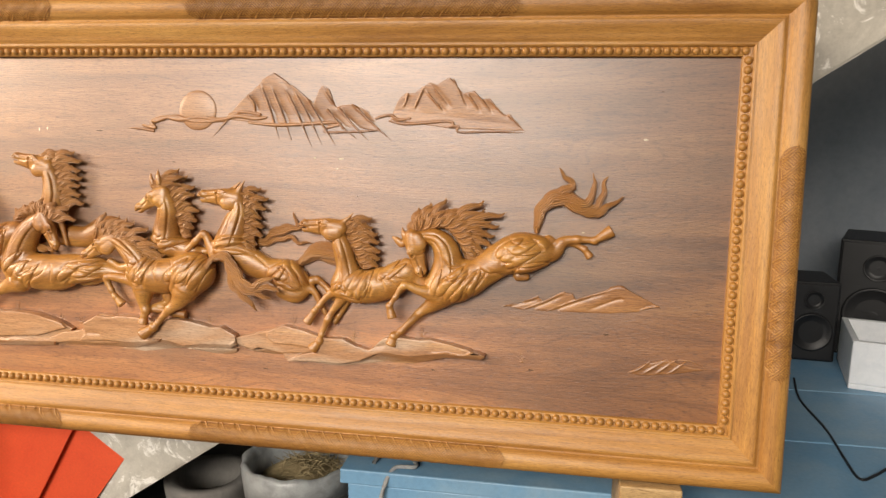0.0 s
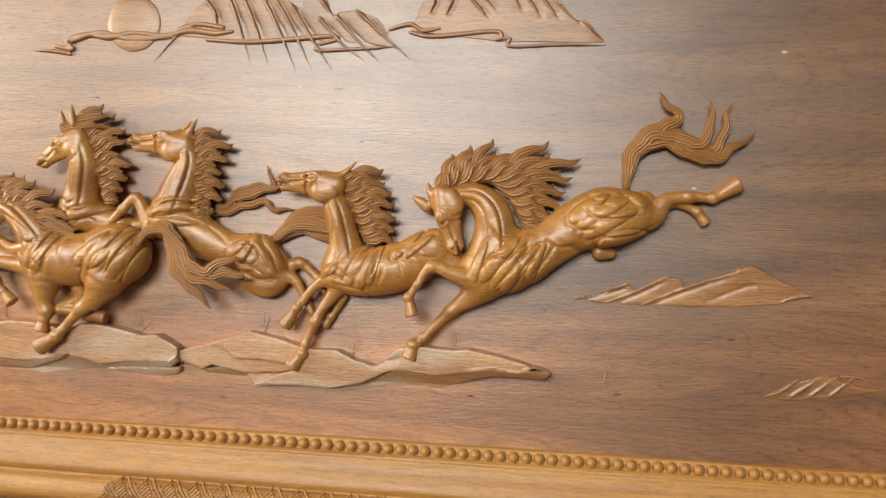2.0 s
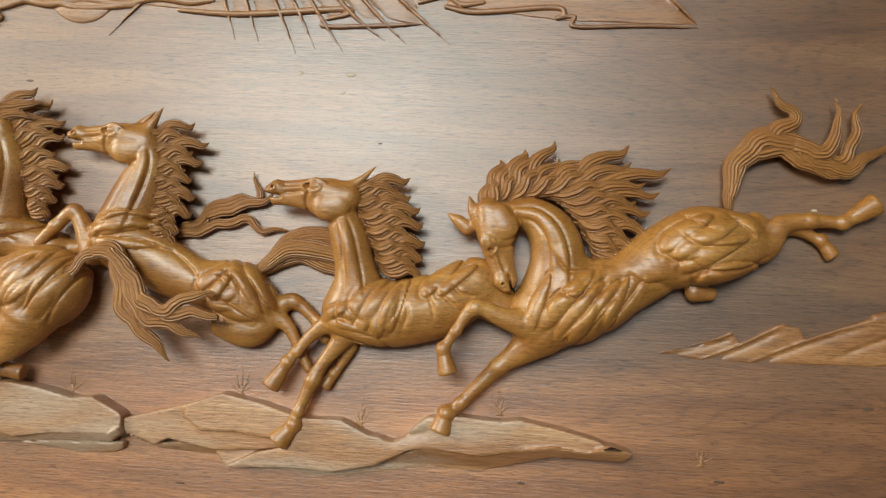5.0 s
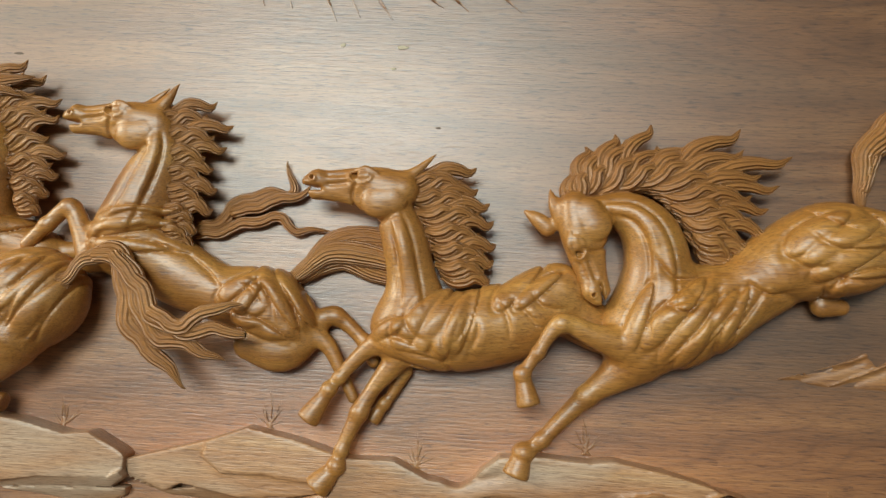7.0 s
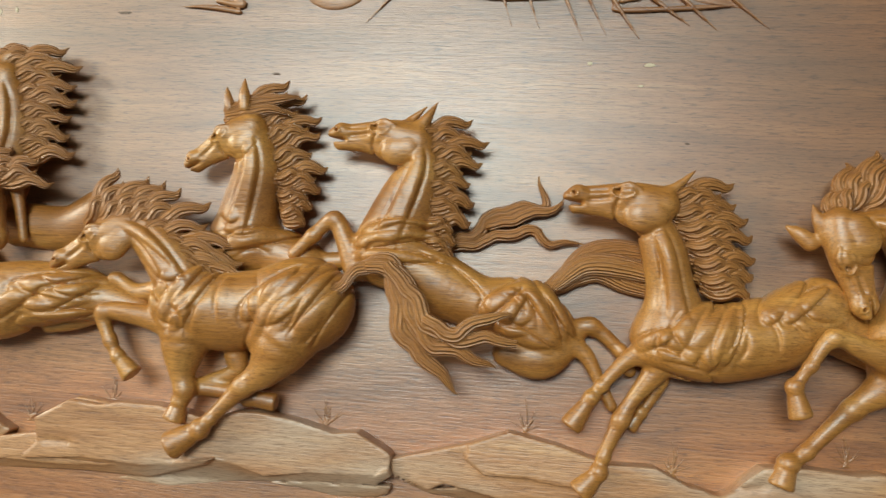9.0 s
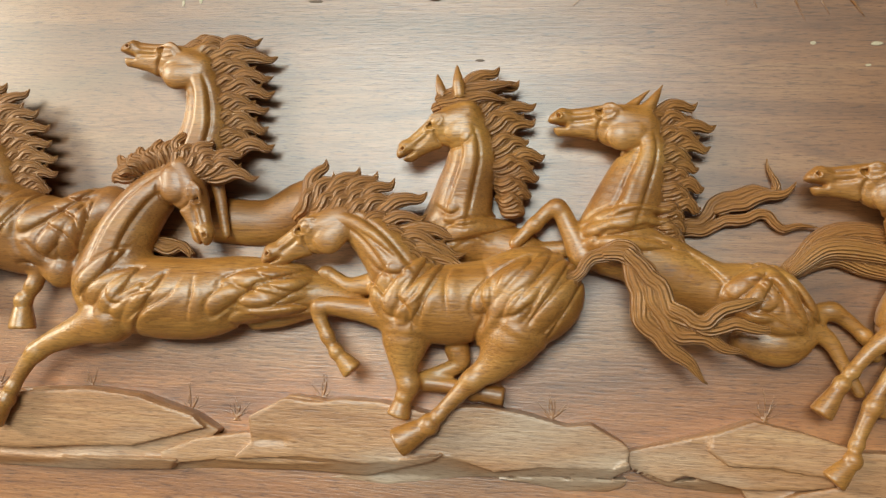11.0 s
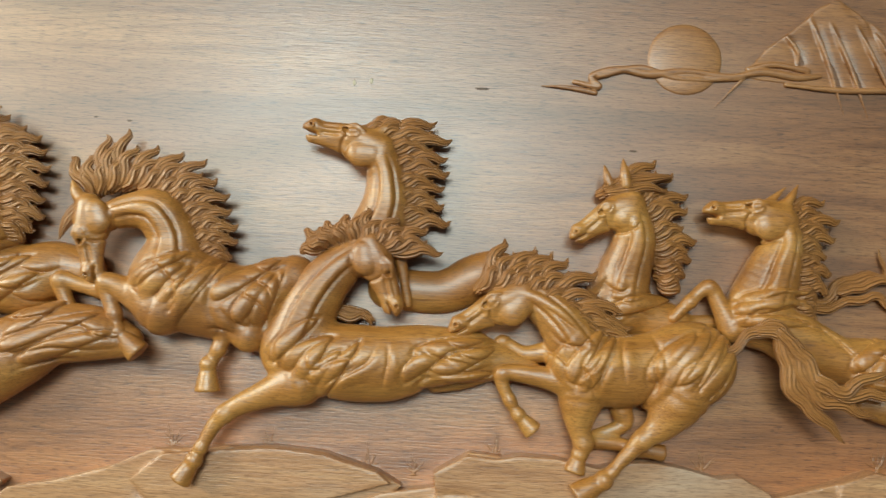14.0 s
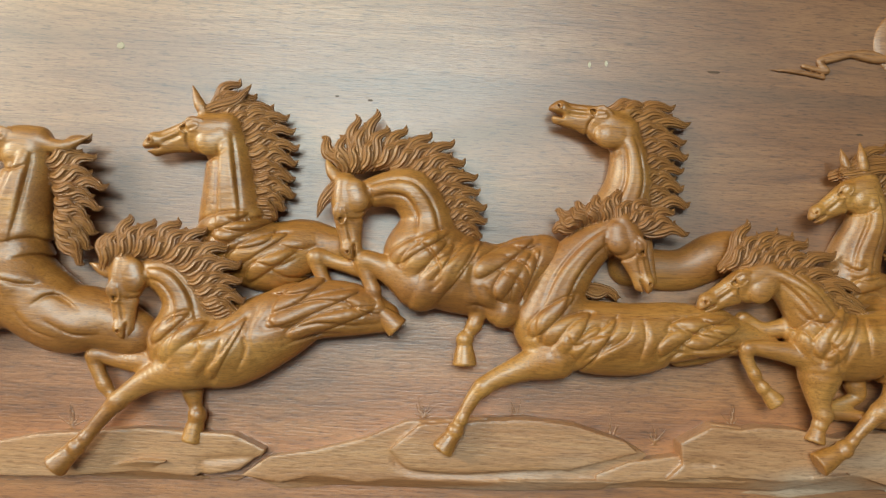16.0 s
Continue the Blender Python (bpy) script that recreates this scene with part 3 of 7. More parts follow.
# ---- carved horses and low relief: strokes in millimetres along and up the board, depth and radius ----
def horse_leaping():
    c = Carving(-734, 118, -205, 547, 92, 1.45)
    c.tube([(-604, 267, 20, 39.3), (-563, 285, 20, 45.1), (-518, 307, 20, 35.1), (-474, 335, 20, 38.5), (-433, 352, 20, 44.8), (-396, 358, 20, 33.6)], flat=0.85)
    c.tube([(-396, 355, 18, 31.3), (-362, 357, 18, 18.2), (-346, 377, 18, 11.1)])
    c.neck([(-651, 379, 32, 14.0), (-619, 379, 30, 19.6), (-597, 359, 28, 27.1), (-589, 326, 24, 32.3), (-592, 289, 20, 39.3)])
    c.crease([(-520, 322), (-495, 309), (-469, 314)], 13.3, 19)
    c.crease([(-435, 318), (-402, 306), (-376, 320)], 12.4, 18)
    c.crease([(-599, 341), (-581, 320), (-557, 321)], 13.3, 19)
    c.crease([(-547, 321), (-567, 300), (-598, 285), (-602, 257)], 13.3, 19)
    c.crease([(-540, 315), (-553, 283), (-573, 258), (-589, 237)], 13.3, 19)
    c.crease([(-519, 298), (-542, 277), (-555, 252)], 13.3, 19)
    c.crease([(-591, 299), (-574, 289), (-560, 297)], 13.3, 19)
    c.crease([(-496, 316), (-515, 285), (-535, 260)], 13.3, 19)
    c.crease([(-470, 372), (-443, 352), (-403, 353), (-370, 361)], 13.3, 19)
    c.crease([(-456, 338), (-429, 325), (-389, 330), (-357, 348)], 12.3, 18)
    c.crease([(-449, 324), (-435, 308), (-383, 320)], 13.3, 19)
    c.crease([(-483, 344), (-462, 334), (-442, 338)], 13.3, 19)
    c.crease([(-460, 389), (-437, 373), (-410, 367)], 13.3, 19)
    c.crease([(-410, 390), (-387, 370), (-377, 361)], 13.3, 19)
    c.groove([(-508, 323), (-466, 303), (-419, 309)], 3.5, 3)
    c.groove([(-536, 322), (-549, 279), (-541, 244)], 3.5, 3)
    c.lobes([(-582, 288, 44, 10, 49), (-568, 275, 41, 9, 53), (-552, 274, 45, 9, 53), (-612, 282, 34, 8, 71), (-528, 284, 32, 7, 67), (-456, 367, 35, 10, 35), (-435, 360, 42, 10, 29), (-425, 345, 41, 10, 27), (-404, 324, 38, 10, 15)], 5.0)
    c.leg([(-601, 253, 22, 30.1), (-624, 229, 22, 16.8), (-652, 207, 22, 9.8), (-692, 165, 22, 7.0), (-708, 152, 22, 8.3)], (-712, 140, 15.8))
    c.leg([(-618, 255, 36, 17), (-650, 264, 46, 11), (-680, 273, 52, 8.0), (-700, 246, 52, 5.6), (-713, 226, 50, 6.2)], (-708, 206, 13.0))
    c.leg([(-362, 359, 16, 14.3), (-342, 380, 16, 11.2), (-312, 386, 16, 8.4), (-276, 385, 16, 6.5)], (-248, 403, 15.6))
    c.leg([(-367, 363, 8, 14.0), (-329, 377, 8, 7.8), (-296, 365, 8, 5.9)], (-286, 352, 10.5))
    c.tube([(-373, 384, 20, 9.8), (-368, 382, 20, 9.1)])
    c.tube([(-435, 301, 14, 11.2), (-418, 300, 14, 7.8)])
    c.head(-671, 376, -646, 297, 36, -1, gape=0.0, wide=1.0)
    c.tube([(-693, 362, 30, 8.3), (-703, 370, 30, 7.0), (-714, 377, 28, 2.1)])
    c.tube([(-681, 373, 34, 7.7), (-687, 383, 34, 6.3), (-692, 398, 32, 1.4)])
    c.flow([(-677, 372), (-661, 396), (-636, 402), (-603, 407), (-580, 396), (-560, 371), (-543, 341)], [(-671, 414), (-657, 438), (-631, 450), (-599, 460), (-562, 444), (-520, 457), (-476, 434), (-486, 408), (-494, 387), (-491, 365), (-505, 340), (-524, 331)], 26, 21)
    c.tress([(-399, 400, 14, 5.5), (-397, 427, 14, 10.3), (-387, 455, 14, 13.8), (-364, 474, 14, 15.9), (-338, 475, 14, 14.5), (-311, 457, 14, 12.4), (-292, 447, 14, 11.0), (-266, 447, 14, 9.0), (-244, 464, 14, 5.5), (-219, 478, 14, 1.4)])
    c.tress([(-380, 462, 16, 9.7), (-351, 483, 16, 11.7), (-331, 497, 16, 8.3), (-332, 511, 16, 6.2), (-345, 521, 16, 4.8), (-358, 536, 16, 1.4)])
    c.tress([(-325, 470, 18, 10.3), (-302, 464, 18, 9.7), (-285, 477, 18, 7.6), (-285, 498, 18, 5.5), (-280, 512, 18, 3.4), (-285, 527, 18, 1.4)])
    c.tress([(-305, 457, 14, 9.0), (-276, 457, 14, 8.3), (-263, 481, 14, 6.9), (-262, 502, 14, 4.8), (-254, 522, 14, 1.4)])
    c.tress([(-396, 414, 16, 6.2), (-388, 448, 16, 8.3), (-367, 464, 16, 9.7), (-337, 463, 16, 9.0), (-311, 446, 16, 6.9), (-285, 439, 16, 4.1), (-266, 442, 16, 1.4)])
    return part("horse", c.mesh("horse", CARVED), CARVED, relief, "carved wooden horse leaping with bowed head and raised tail")


def horse_chin_raised():
    c = Carving(-973, 95, -597, 448, 92, 1.45)
    c.tube([(-823, 262, 20, 34.2), (-790, 260, 20, 38.0), (-752, 266, 20, 38.7), (-715, 277, 20, 36.3), (-682, 300, 20, 30.3)], flat=0.8)
    c.tube([(-681, 296, 12, 28.6), (-651, 275, 12, 23.2), (-618, 255, 12, 15.4)])
    c.neck([(-815, 276, 20, 33.0), (-820, 311, 24, 23.5), (-828, 345, 28, 21.5), (-838, 370, 30, 17.7)])
    c.crease([(-743, 297), (-727, 277), (-723, 252)], 9.5, 14)
    c.crease([(-798, 253), (-790, 241), (-777, 234)], 9.5, 14)
    c.crease([(-828, 273), (-835, 257), (-829, 239)], 10.5, 15)
    c.crease([(-675, 280), (-655, 271), (-634, 261)], 9.5, 14)
    c.crease([(-808, 295), (-821, 276), (-812, 258), (-798, 253)], 10.5, 15)
    c.crease([(-785, 298), (-797, 279), (-807, 258)], 9.5, 14)
    c.crease([(-769, 299), (-779, 275), (-785, 254), (-779, 234)], 9.5, 14)
    c.crease([(-756, 292), (-763, 268), (-775, 247)], 9.5, 14)
    c.crease([(-836, 272), (-830, 257), (-809, 253)], 9.5, 14)
    c.crease([(-835, 244), (-808, 240), (-782, 234)], 10.5, 15)
    c.crease([(-753, 276), (-754, 256), (-762, 242)], 10.5, 15)
    c.crease([(-812, 376), (-798, 342), (-786, 311)], 10.5, 15)
    c.crease([(-841, 357), (-831, 330), (-832, 293)], 10.5, 15)
    c.crease([(-707, 304), (-696, 289), (-671, 288)], 10.5, 15)
    c.crease([(-728, 298), (-706, 278), (-696, 269)], 9.5, 14)
    c.groove([(-759, 298), (-766, 265), (-759, 234)], 2.5, 3)
    c.lobes([(-803, 278, 34, 10, 50), (-792, 270, 36, 9, 55), (-778, 268, 39, 9, 64), (-767, 272, 32, 7, 71), (-813, 238, 36, 9, -20), (-834, 263, 24, 7, 27), (-720, 307, 31, 9, 44), (-702, 304, 28, 7, 38)], 5.0)
    c.head(-836, 396, -922, 397, 34, -1, gape=0.05, wide=1.0)
    c.tube([(-838, 400, 36, 7.1), (-820, 410, 36, 5.0), (-801, 428, 34, 1.1)])
    c.tube([(-845, 403, 28, 5.5), (-826, 407, 28, 5.0), (-813, 420, 28, 1.1)])
    c.flow([(-835, 409), (-819, 389), (-810, 370), (-797, 347), (-788, 325), (-781, 309)], [(-767, 415), (-764, 395), (-753, 381), (-748, 364), (-745, 343), (-746, 327), (-748, 310)], 26, 33)
    c.leg([(-832, 251, 26, 17.7), (-857, 241, 26, 9.0), (-883, 213, 26, 6.0), (-892, 201, 26, 6.1)], (-907, 178, 13.5))
    c.leg([(-831, 230, 22, 12.0), (-851, 203, 22, 7.5), (-863, 181, 22, 8.2), (-878, 145, 22, 6.1), (-882, 130, 22, 7.2)], (-894, 116, 15.5))
    c.leg([(-824, 221, 8, 8.8), (-834, 199, 8, 5.5), (-842, 188, 8, 5.0)], (-850, 176, 9.4))
    return part("horse", c.mesh("horse", CARVED), CARVED, relief, "carved wooden horse galloping with chin raised and mouth open")


def horse_forelegs_raised():
    c = Carving(-1220, 181, -821, 506, 88, 1.45)
    c.tube([(-1095, 333, 14, 34.1), (-1050, 304, 14, 31.9), (-1008, 287, 14, 27.6), (-965, 280, 14, 34.1), (-939, 265, 14, 28.6)])
    c.neck([(-1106, 336, 14, 38.7), (-1088, 384, 18, 32.4), (-1076, 421, 22, 23.1), (-1079, 443, 24, 20.4)])
    c.head(-1084, 455, -1169, 455, 28, -1, gape=0.05, wide=1.0)
    c.tube([(-1087, 459, 30, 7.2), (-1074, 470, 30, 6.6), (-1061, 492, 28, 1.1)])
    c.tube([(-1100, 463, 22, 6.1), (-1089, 474, 22, 4.9), (-1073, 489, 22, 1.1)])
    c.flow([(-1091, 462), (-1074, 445), (-1067, 424), (-1063, 401), (-1060, 378), (-1061, 351), (-1056, 337)], [(-1029, 473), (-1011, 451), (-1016, 429), (-1026, 408), (-1021, 388), (-1024, 367), (-1037, 347), (-1040, 331)], 22, 45)
    c.crease([(-1131, 324), (-1116, 341), (-1088, 342)], 11.4, 16)
    c.crease([(-984, 298), (-968, 293), (-956, 277)], 10.5, 15)
    c.crease([(-1071, 337), (-1053, 327), (-1030, 323)], 10.5, 15)
    c.crease([(-964, 240), (-942, 246), (-921, 242)], 10.5, 15)
    c.crease([(-1117, 352), (-1084, 362), (-1056, 357)], 10.5, 15)
    c.crease([(-1107, 336), (-1077, 348), (-1049, 338)], 11.4, 16)
    c.crease([(-1093, 397), (-1100, 375), (-1120, 352)], 10.5, 15)
    c.crease([(-1006, 297), (-994, 276), (-966, 266), (-950, 278)], 11.4, 16)
    c.crease([(-974, 309), (-951, 288), (-943, 257)], 10.4, 15)
    c.crease([(-947, 305), (-929, 279), (-921, 253)], 10.5, 15)
    c.crease([(-1004, 265), (-976, 255), (-954, 259)], 10.5, 15)
    c.crease([(-1042, 328), (-1013, 307), (-994, 286)], 11.4, 16)
    c.lobes([(-1096, 348, 45, 8, 9), (-1098, 328, 45, 7, 0), (-1089, 360, 42, 6, 7), (-982, 296, 29, 8, 37), (-972, 284, 29, 7, 56), (-944, 287, 38, 7, -56), (-928, 286, 42, 6, -55), (-958, 254, 31, 8, -22)], 5.0)
    c.leg([(-1136, 317, 22, 15.7), (-1150, 344, 22, 10.8), (-1164, 365, 22, 8.8), (-1186, 347, 22, 7.2), (-1205, 327, 22, 6.6)], None)
    c.leg([(-945, 259, 10, 24.2), (-916, 261, 10, 13.3), (-894, 270, 10, 8.8), (-864, 247, 10, 6.6), (-854, 228, 10, 6.0)], None)
    c.tube([(-976, 239, 14, 15.5), (-943, 236, 14, 22.0), (-915, 248, 14, 12.1), (-898, 241, 14, 8.3), (-883, 215, 14, 6.0), (-871, 193, 14, 5.5)])
    c.lock([(-944, 302, 8, 5.5), (-923, 314, 8, 11.0), (-900, 337, 8, 15.5), (-873, 346, 8, 14.3), (-839, 344, 8, 12.0)])
    c.lock([(-941, 304, 6, 6.6), (-917, 319, 6, 12.1), (-889, 329, 6, 14.4), (-860, 317, 6, 12.1), (-837, 311, 6, 9.9)])
    c.lock([(-930, 309, 16, 6.6), (-904, 330, 16, 11.0), (-876, 332, 16, 12.1), (-842, 326, 16, 9.9)])
    return part("horse", c.mesh("horse", CARVED), CARVED, relief, "carved wooden horse rearing forward with raised foreleg")


def horse_turned_to_the_wind():
    c = Carving(-1377, 286, -894, 534, 86, 1.45)
    c.tube([(-1270, 338, 2, 35.8), (-1239, 330, 2, 28.9), (-1202, 318, 2, 26.1)])
    c.neck([(-1270, 338, 4, 37.8), (-1261, 378, 12, 31.3), (-1253, 417, 22, 25.3), (-1261, 449, 26, 22.1)])
    c.crease([(-1284, 349), (-1260, 343), (-1236, 350)], 12.4, 18)
    c.crease([(-1271, 319), (-1247, 332), (-1229, 327)], 11.4, 16)
    c.crease([(-1290, 367), (-1272, 355), (-1260, 362)], 12.4, 18)
    c.lobes([(-1239, 344, 42, 9, 14)], 5.0)
    c.head(-1264, 462, -1326, 417, 30, -1, gape=0.0, wide=1.0)
    c.tube([(-1283, 474, 32, 5.4), (-1288, 488, 32, 5.2), (-1292, 504, 30, 1.2)])
    c.tube([(-1267, 480, 36, 6.5), (-1269, 494, 36, 5.9), (-1271, 512, 34, 1.2)])
    c.flow([(-1295, 475), (-1269, 466), (-1248, 451), (-1233, 423), (-1224, 399), (-1217, 375), (-1212, 360)], [(-1231, 511), (-1210, 496), (-1192, 473), (-1191, 456), (-1181, 419), (-1186, 397), (-1193, 379), (-1199, 360)], 20, 54)
    c.lock([(-1288, 477, 30, 6.0), (-1264, 486, 30, 7.8), (-1233, 491, 30, 6.0), (-1209, 495, 30, 1.2)])
    c.lock([(-1285, 472, 32, 6.0), (-1263, 476, 32, 7.8), (-1239, 480, 32, 5.4), (-1218, 474, 32, 1.2)])
    c.tube([(-1205, 318, 2, 12), (-1120, 330, 2, 8), (-1036, 350, 5, 6)])
    c.tress([(-1041, 351, 6, 5.0), (-1015, 361, 6, 7.2), (-995, 380, 6, 7.8), (-972, 387, 6, 7.2), (-949, 388, 6, 5.6), (-946, 403, 6, 3.9), (-953, 422, 6, 1.1)])
    c.tress([(-1040, 344, 8, 5.6), (-1011, 350, 8, 5.6), (-982, 360, 8, 6.1), (-958, 364, 8, 5.6), (-937, 353, 8, 4.4), (-902, 354, 8, 1.1)])
    c.tress([(-1000, 368, 10, 5.6), (-971, 378, 10, 6.1), (-945, 385, 10, 5.0), (-931, 393, 10, 2.8), (-925, 398, 10, 1.1)])
    return part("horse", c.mesh("horse", CARVED), CARVED, relief, "carved wooden horse with arched neck and windblown mane")


def horse_in_full_gallop():
    c = Carving(-1513, 103, -964, 422, 100, 1.45)
    c.tube([(-1314, 267, 28, 37.2), (-1275, 263, 28, 42.1), (-1233, 268, 28, 40.9), (-1189, 275, 28, 49.2), (-1171, 278, 28, 37.3)], flat=0.75)
    c.neck([(-1308, 279, 28, 36.0), (-1338, 317, 32, 28.3), (-1365, 339, 34, 21.7), (-1389, 346, 36, 18.1)])
    c.crease([(-1359, 314), (-1334, 292), (-1300, 293)], 11.4, 16)
    c.crease([(-1366, 337), (-1342, 321), (-1318, 304)], 11.4, 16)
    c.crease([(-1265, 300), (-1270, 282), (-1266, 248)], 11.4, 16)
    c.crease([(-1191, 251), (-1205, 228), (-1222, 204)], 11.4, 16)
    c.crease([(-1308, 224), (-1316, 209), (-1313, 195)], 11.4, 16)
    c.crease([(-1300, 293), (-1316, 269), (-1304, 252), (-1311, 223)], 11.4, 16)
    c.crease([(-1285, 299), (-1299, 270), (-1318, 252), (-1320, 234)], 11.4, 16)
    c.crease([(-1336, 268), (-1330, 251), (-1309, 246)], 11.4, 16)
    c.crease([(-1344, 245), (-1329, 223), (-1314, 218)], 10.5, 15)
    c.crease([(-1323, 304), (-1346, 279), (-1353, 250)], 11.4, 16)
    c.crease([(-1227, 296), (-1235, 272), (-1229, 250), (-1242, 221)], 11.4, 16)
    c.crease([(-1184, 309), (-1213, 296), (-1224, 273)], 11.4, 16)
    c.crease([(-1161, 298), (-1178, 275), (-1189, 251), (-1211, 227)], 11.4, 16)
    c.crease([(-1183, 286), (-1206, 268), (-1217, 239), (-1231, 215)], 11.4, 16)
    c.crease([(-1149, 276), (-1160, 252), (-1182, 229), (-1205, 216)], 10.5, 15)
    c.crease([(-1223, 250), (-1200, 256), (-1178, 275)], 11.4, 16)
    c.crease([(-1276, 288), (-1290, 264), (-1297, 235)], 11.4, 16)
    c.groove([(-1237, 309), (-1224, 273), (-1235, 238)], 3.0, 3)
    c.lobes([(-1318, 275, 46, 9, 56), (-1304, 267, 45, 8, 55), (-1334, 254, 34, 8, -54), (-1314, 242, 28, 7, 50), (-1310, 222, 29, 7, -92), (-1217, 285, 38, 10, 45), (-1203, 277, 50, 10, 51), (-1186, 269, 54, 10, 53), (-1166, 260, 50, 10, 55), (-1224, 245, 31, 8, 58), (-1238, 218, 24, 7, 56)], 5.0)
    c.head(-1390, 347, -1462, 302, 38, -1, gape=0.0, wide=1.0)
    c.tube([(-1392, 357, 40, 6.6), (-1398, 364, 40, 6.0), (-1404, 379, 38, 1.2)])
    c.flow([(-1437, 352), (-1411, 354), (-1385, 349), (-1361, 335), (-1337, 318), (-1317, 301)], [(-1407, 404), (-1372, 396), (-1353, 392), (-1335, 385), (-1302, 372), (-1267, 333), (-1261, 313), (-1256, 302), (-1276, 296)], 36, 42)
    c.leg([(-1333, 248, 34, 15.5), (-1363, 253, 34, 12.0), (-1404, 254, 34, 9.0), (-1394, 224, 34, 6.6), (-1383, 208, 34, 6.1)], (-1371, 196, 13.8))
    c.leg([(-1348, 281, 20, 13.2), (-1378, 277, 20, 9.6), (-1404, 290, 20, 7.2), (-1413, 275, 20, 6.6)], None)
    c.leg([(-1312, 234, 30, 27.7), (-1313, 199, 30, 14.4), (-1308, 179, 30, 10.8), (-1312, 166, 30, 7.2)], (-1315, 155, 14.9))
    c.leg([(-1201, 238, 36, 33.0), (-1221, 205, 36, 17.6), (-1243, 187, 36, 10.8), (-1276, 151, 36, 6.6), (-1285, 141, 36, 8.4)], (-1307, 127, 18.1))
    c.leg([(-1261, 216, 16, 13.2), (-1259, 201, 16, 9.0), (-1296, 184, 16, 7.8)], None)
    c.leg([(-1298, 181, 20, 8.4), (-1266, 179, 20, 7.8), (-1242, 175, 20, 7.8)], (-1218, 172, 11.4))
    c.tress([(-1172, 288, 40, 8.0), (-1156, 290, 46, 7.0), (-1140, 299, 50, 6.0), (-1124, 314, 50, 7.3), (-1104, 321, 50, 10.6), (-1089, 307, 50, 11.2), (-1084, 280, 50, 11.2), (-1077, 252, 50, 10.6), (-1064, 237, 50, 9.5), (-1050, 227, 50, 8.4), (-1038, 214, 50, 6.2), (-1019, 198, 50, 1.1)])
    c.tress([(-1113, 317, 53, 7.3), (-1089, 313, 53, 9.5), (-1073, 286, 53, 10.1), (-1063, 259, 53, 10.1), (-1045, 243, 53, 9.0), (-1017, 237, 53, 7.3), (-1000, 230, 53, 4.5), (-985, 223, 53, 1.1)])
    c.tress([(-1095, 315, 56, 6.7), (-1071, 292, 56, 8.4), (-1055, 265, 56, 9.0), (-1029, 250, 56, 7.8), (-996, 252, 56, 6.7), (-971, 251, 56, 4.5), (-958, 243, 56, 1.1)])
    c.tress([(-1052, 265, 59, 7.3), (-1029, 255, 59, 7.8), (-1008, 265, 59, 6.7), (-992, 274, 59, 5.6), (-969, 275, 59, 1.1)])
    c.tress([(-1092, 271, 62, 7.3), (-1091, 246, 62, 7.8), (-1078, 227, 62, 6.7), (-1060, 218, 62, 4.5), (-1044, 216, 62, 1.7)])
    return part("horse", c.mesh("horse", CARVED), CARVED, relief, "carved wooden horse galloping across the rocks with gathered legs")


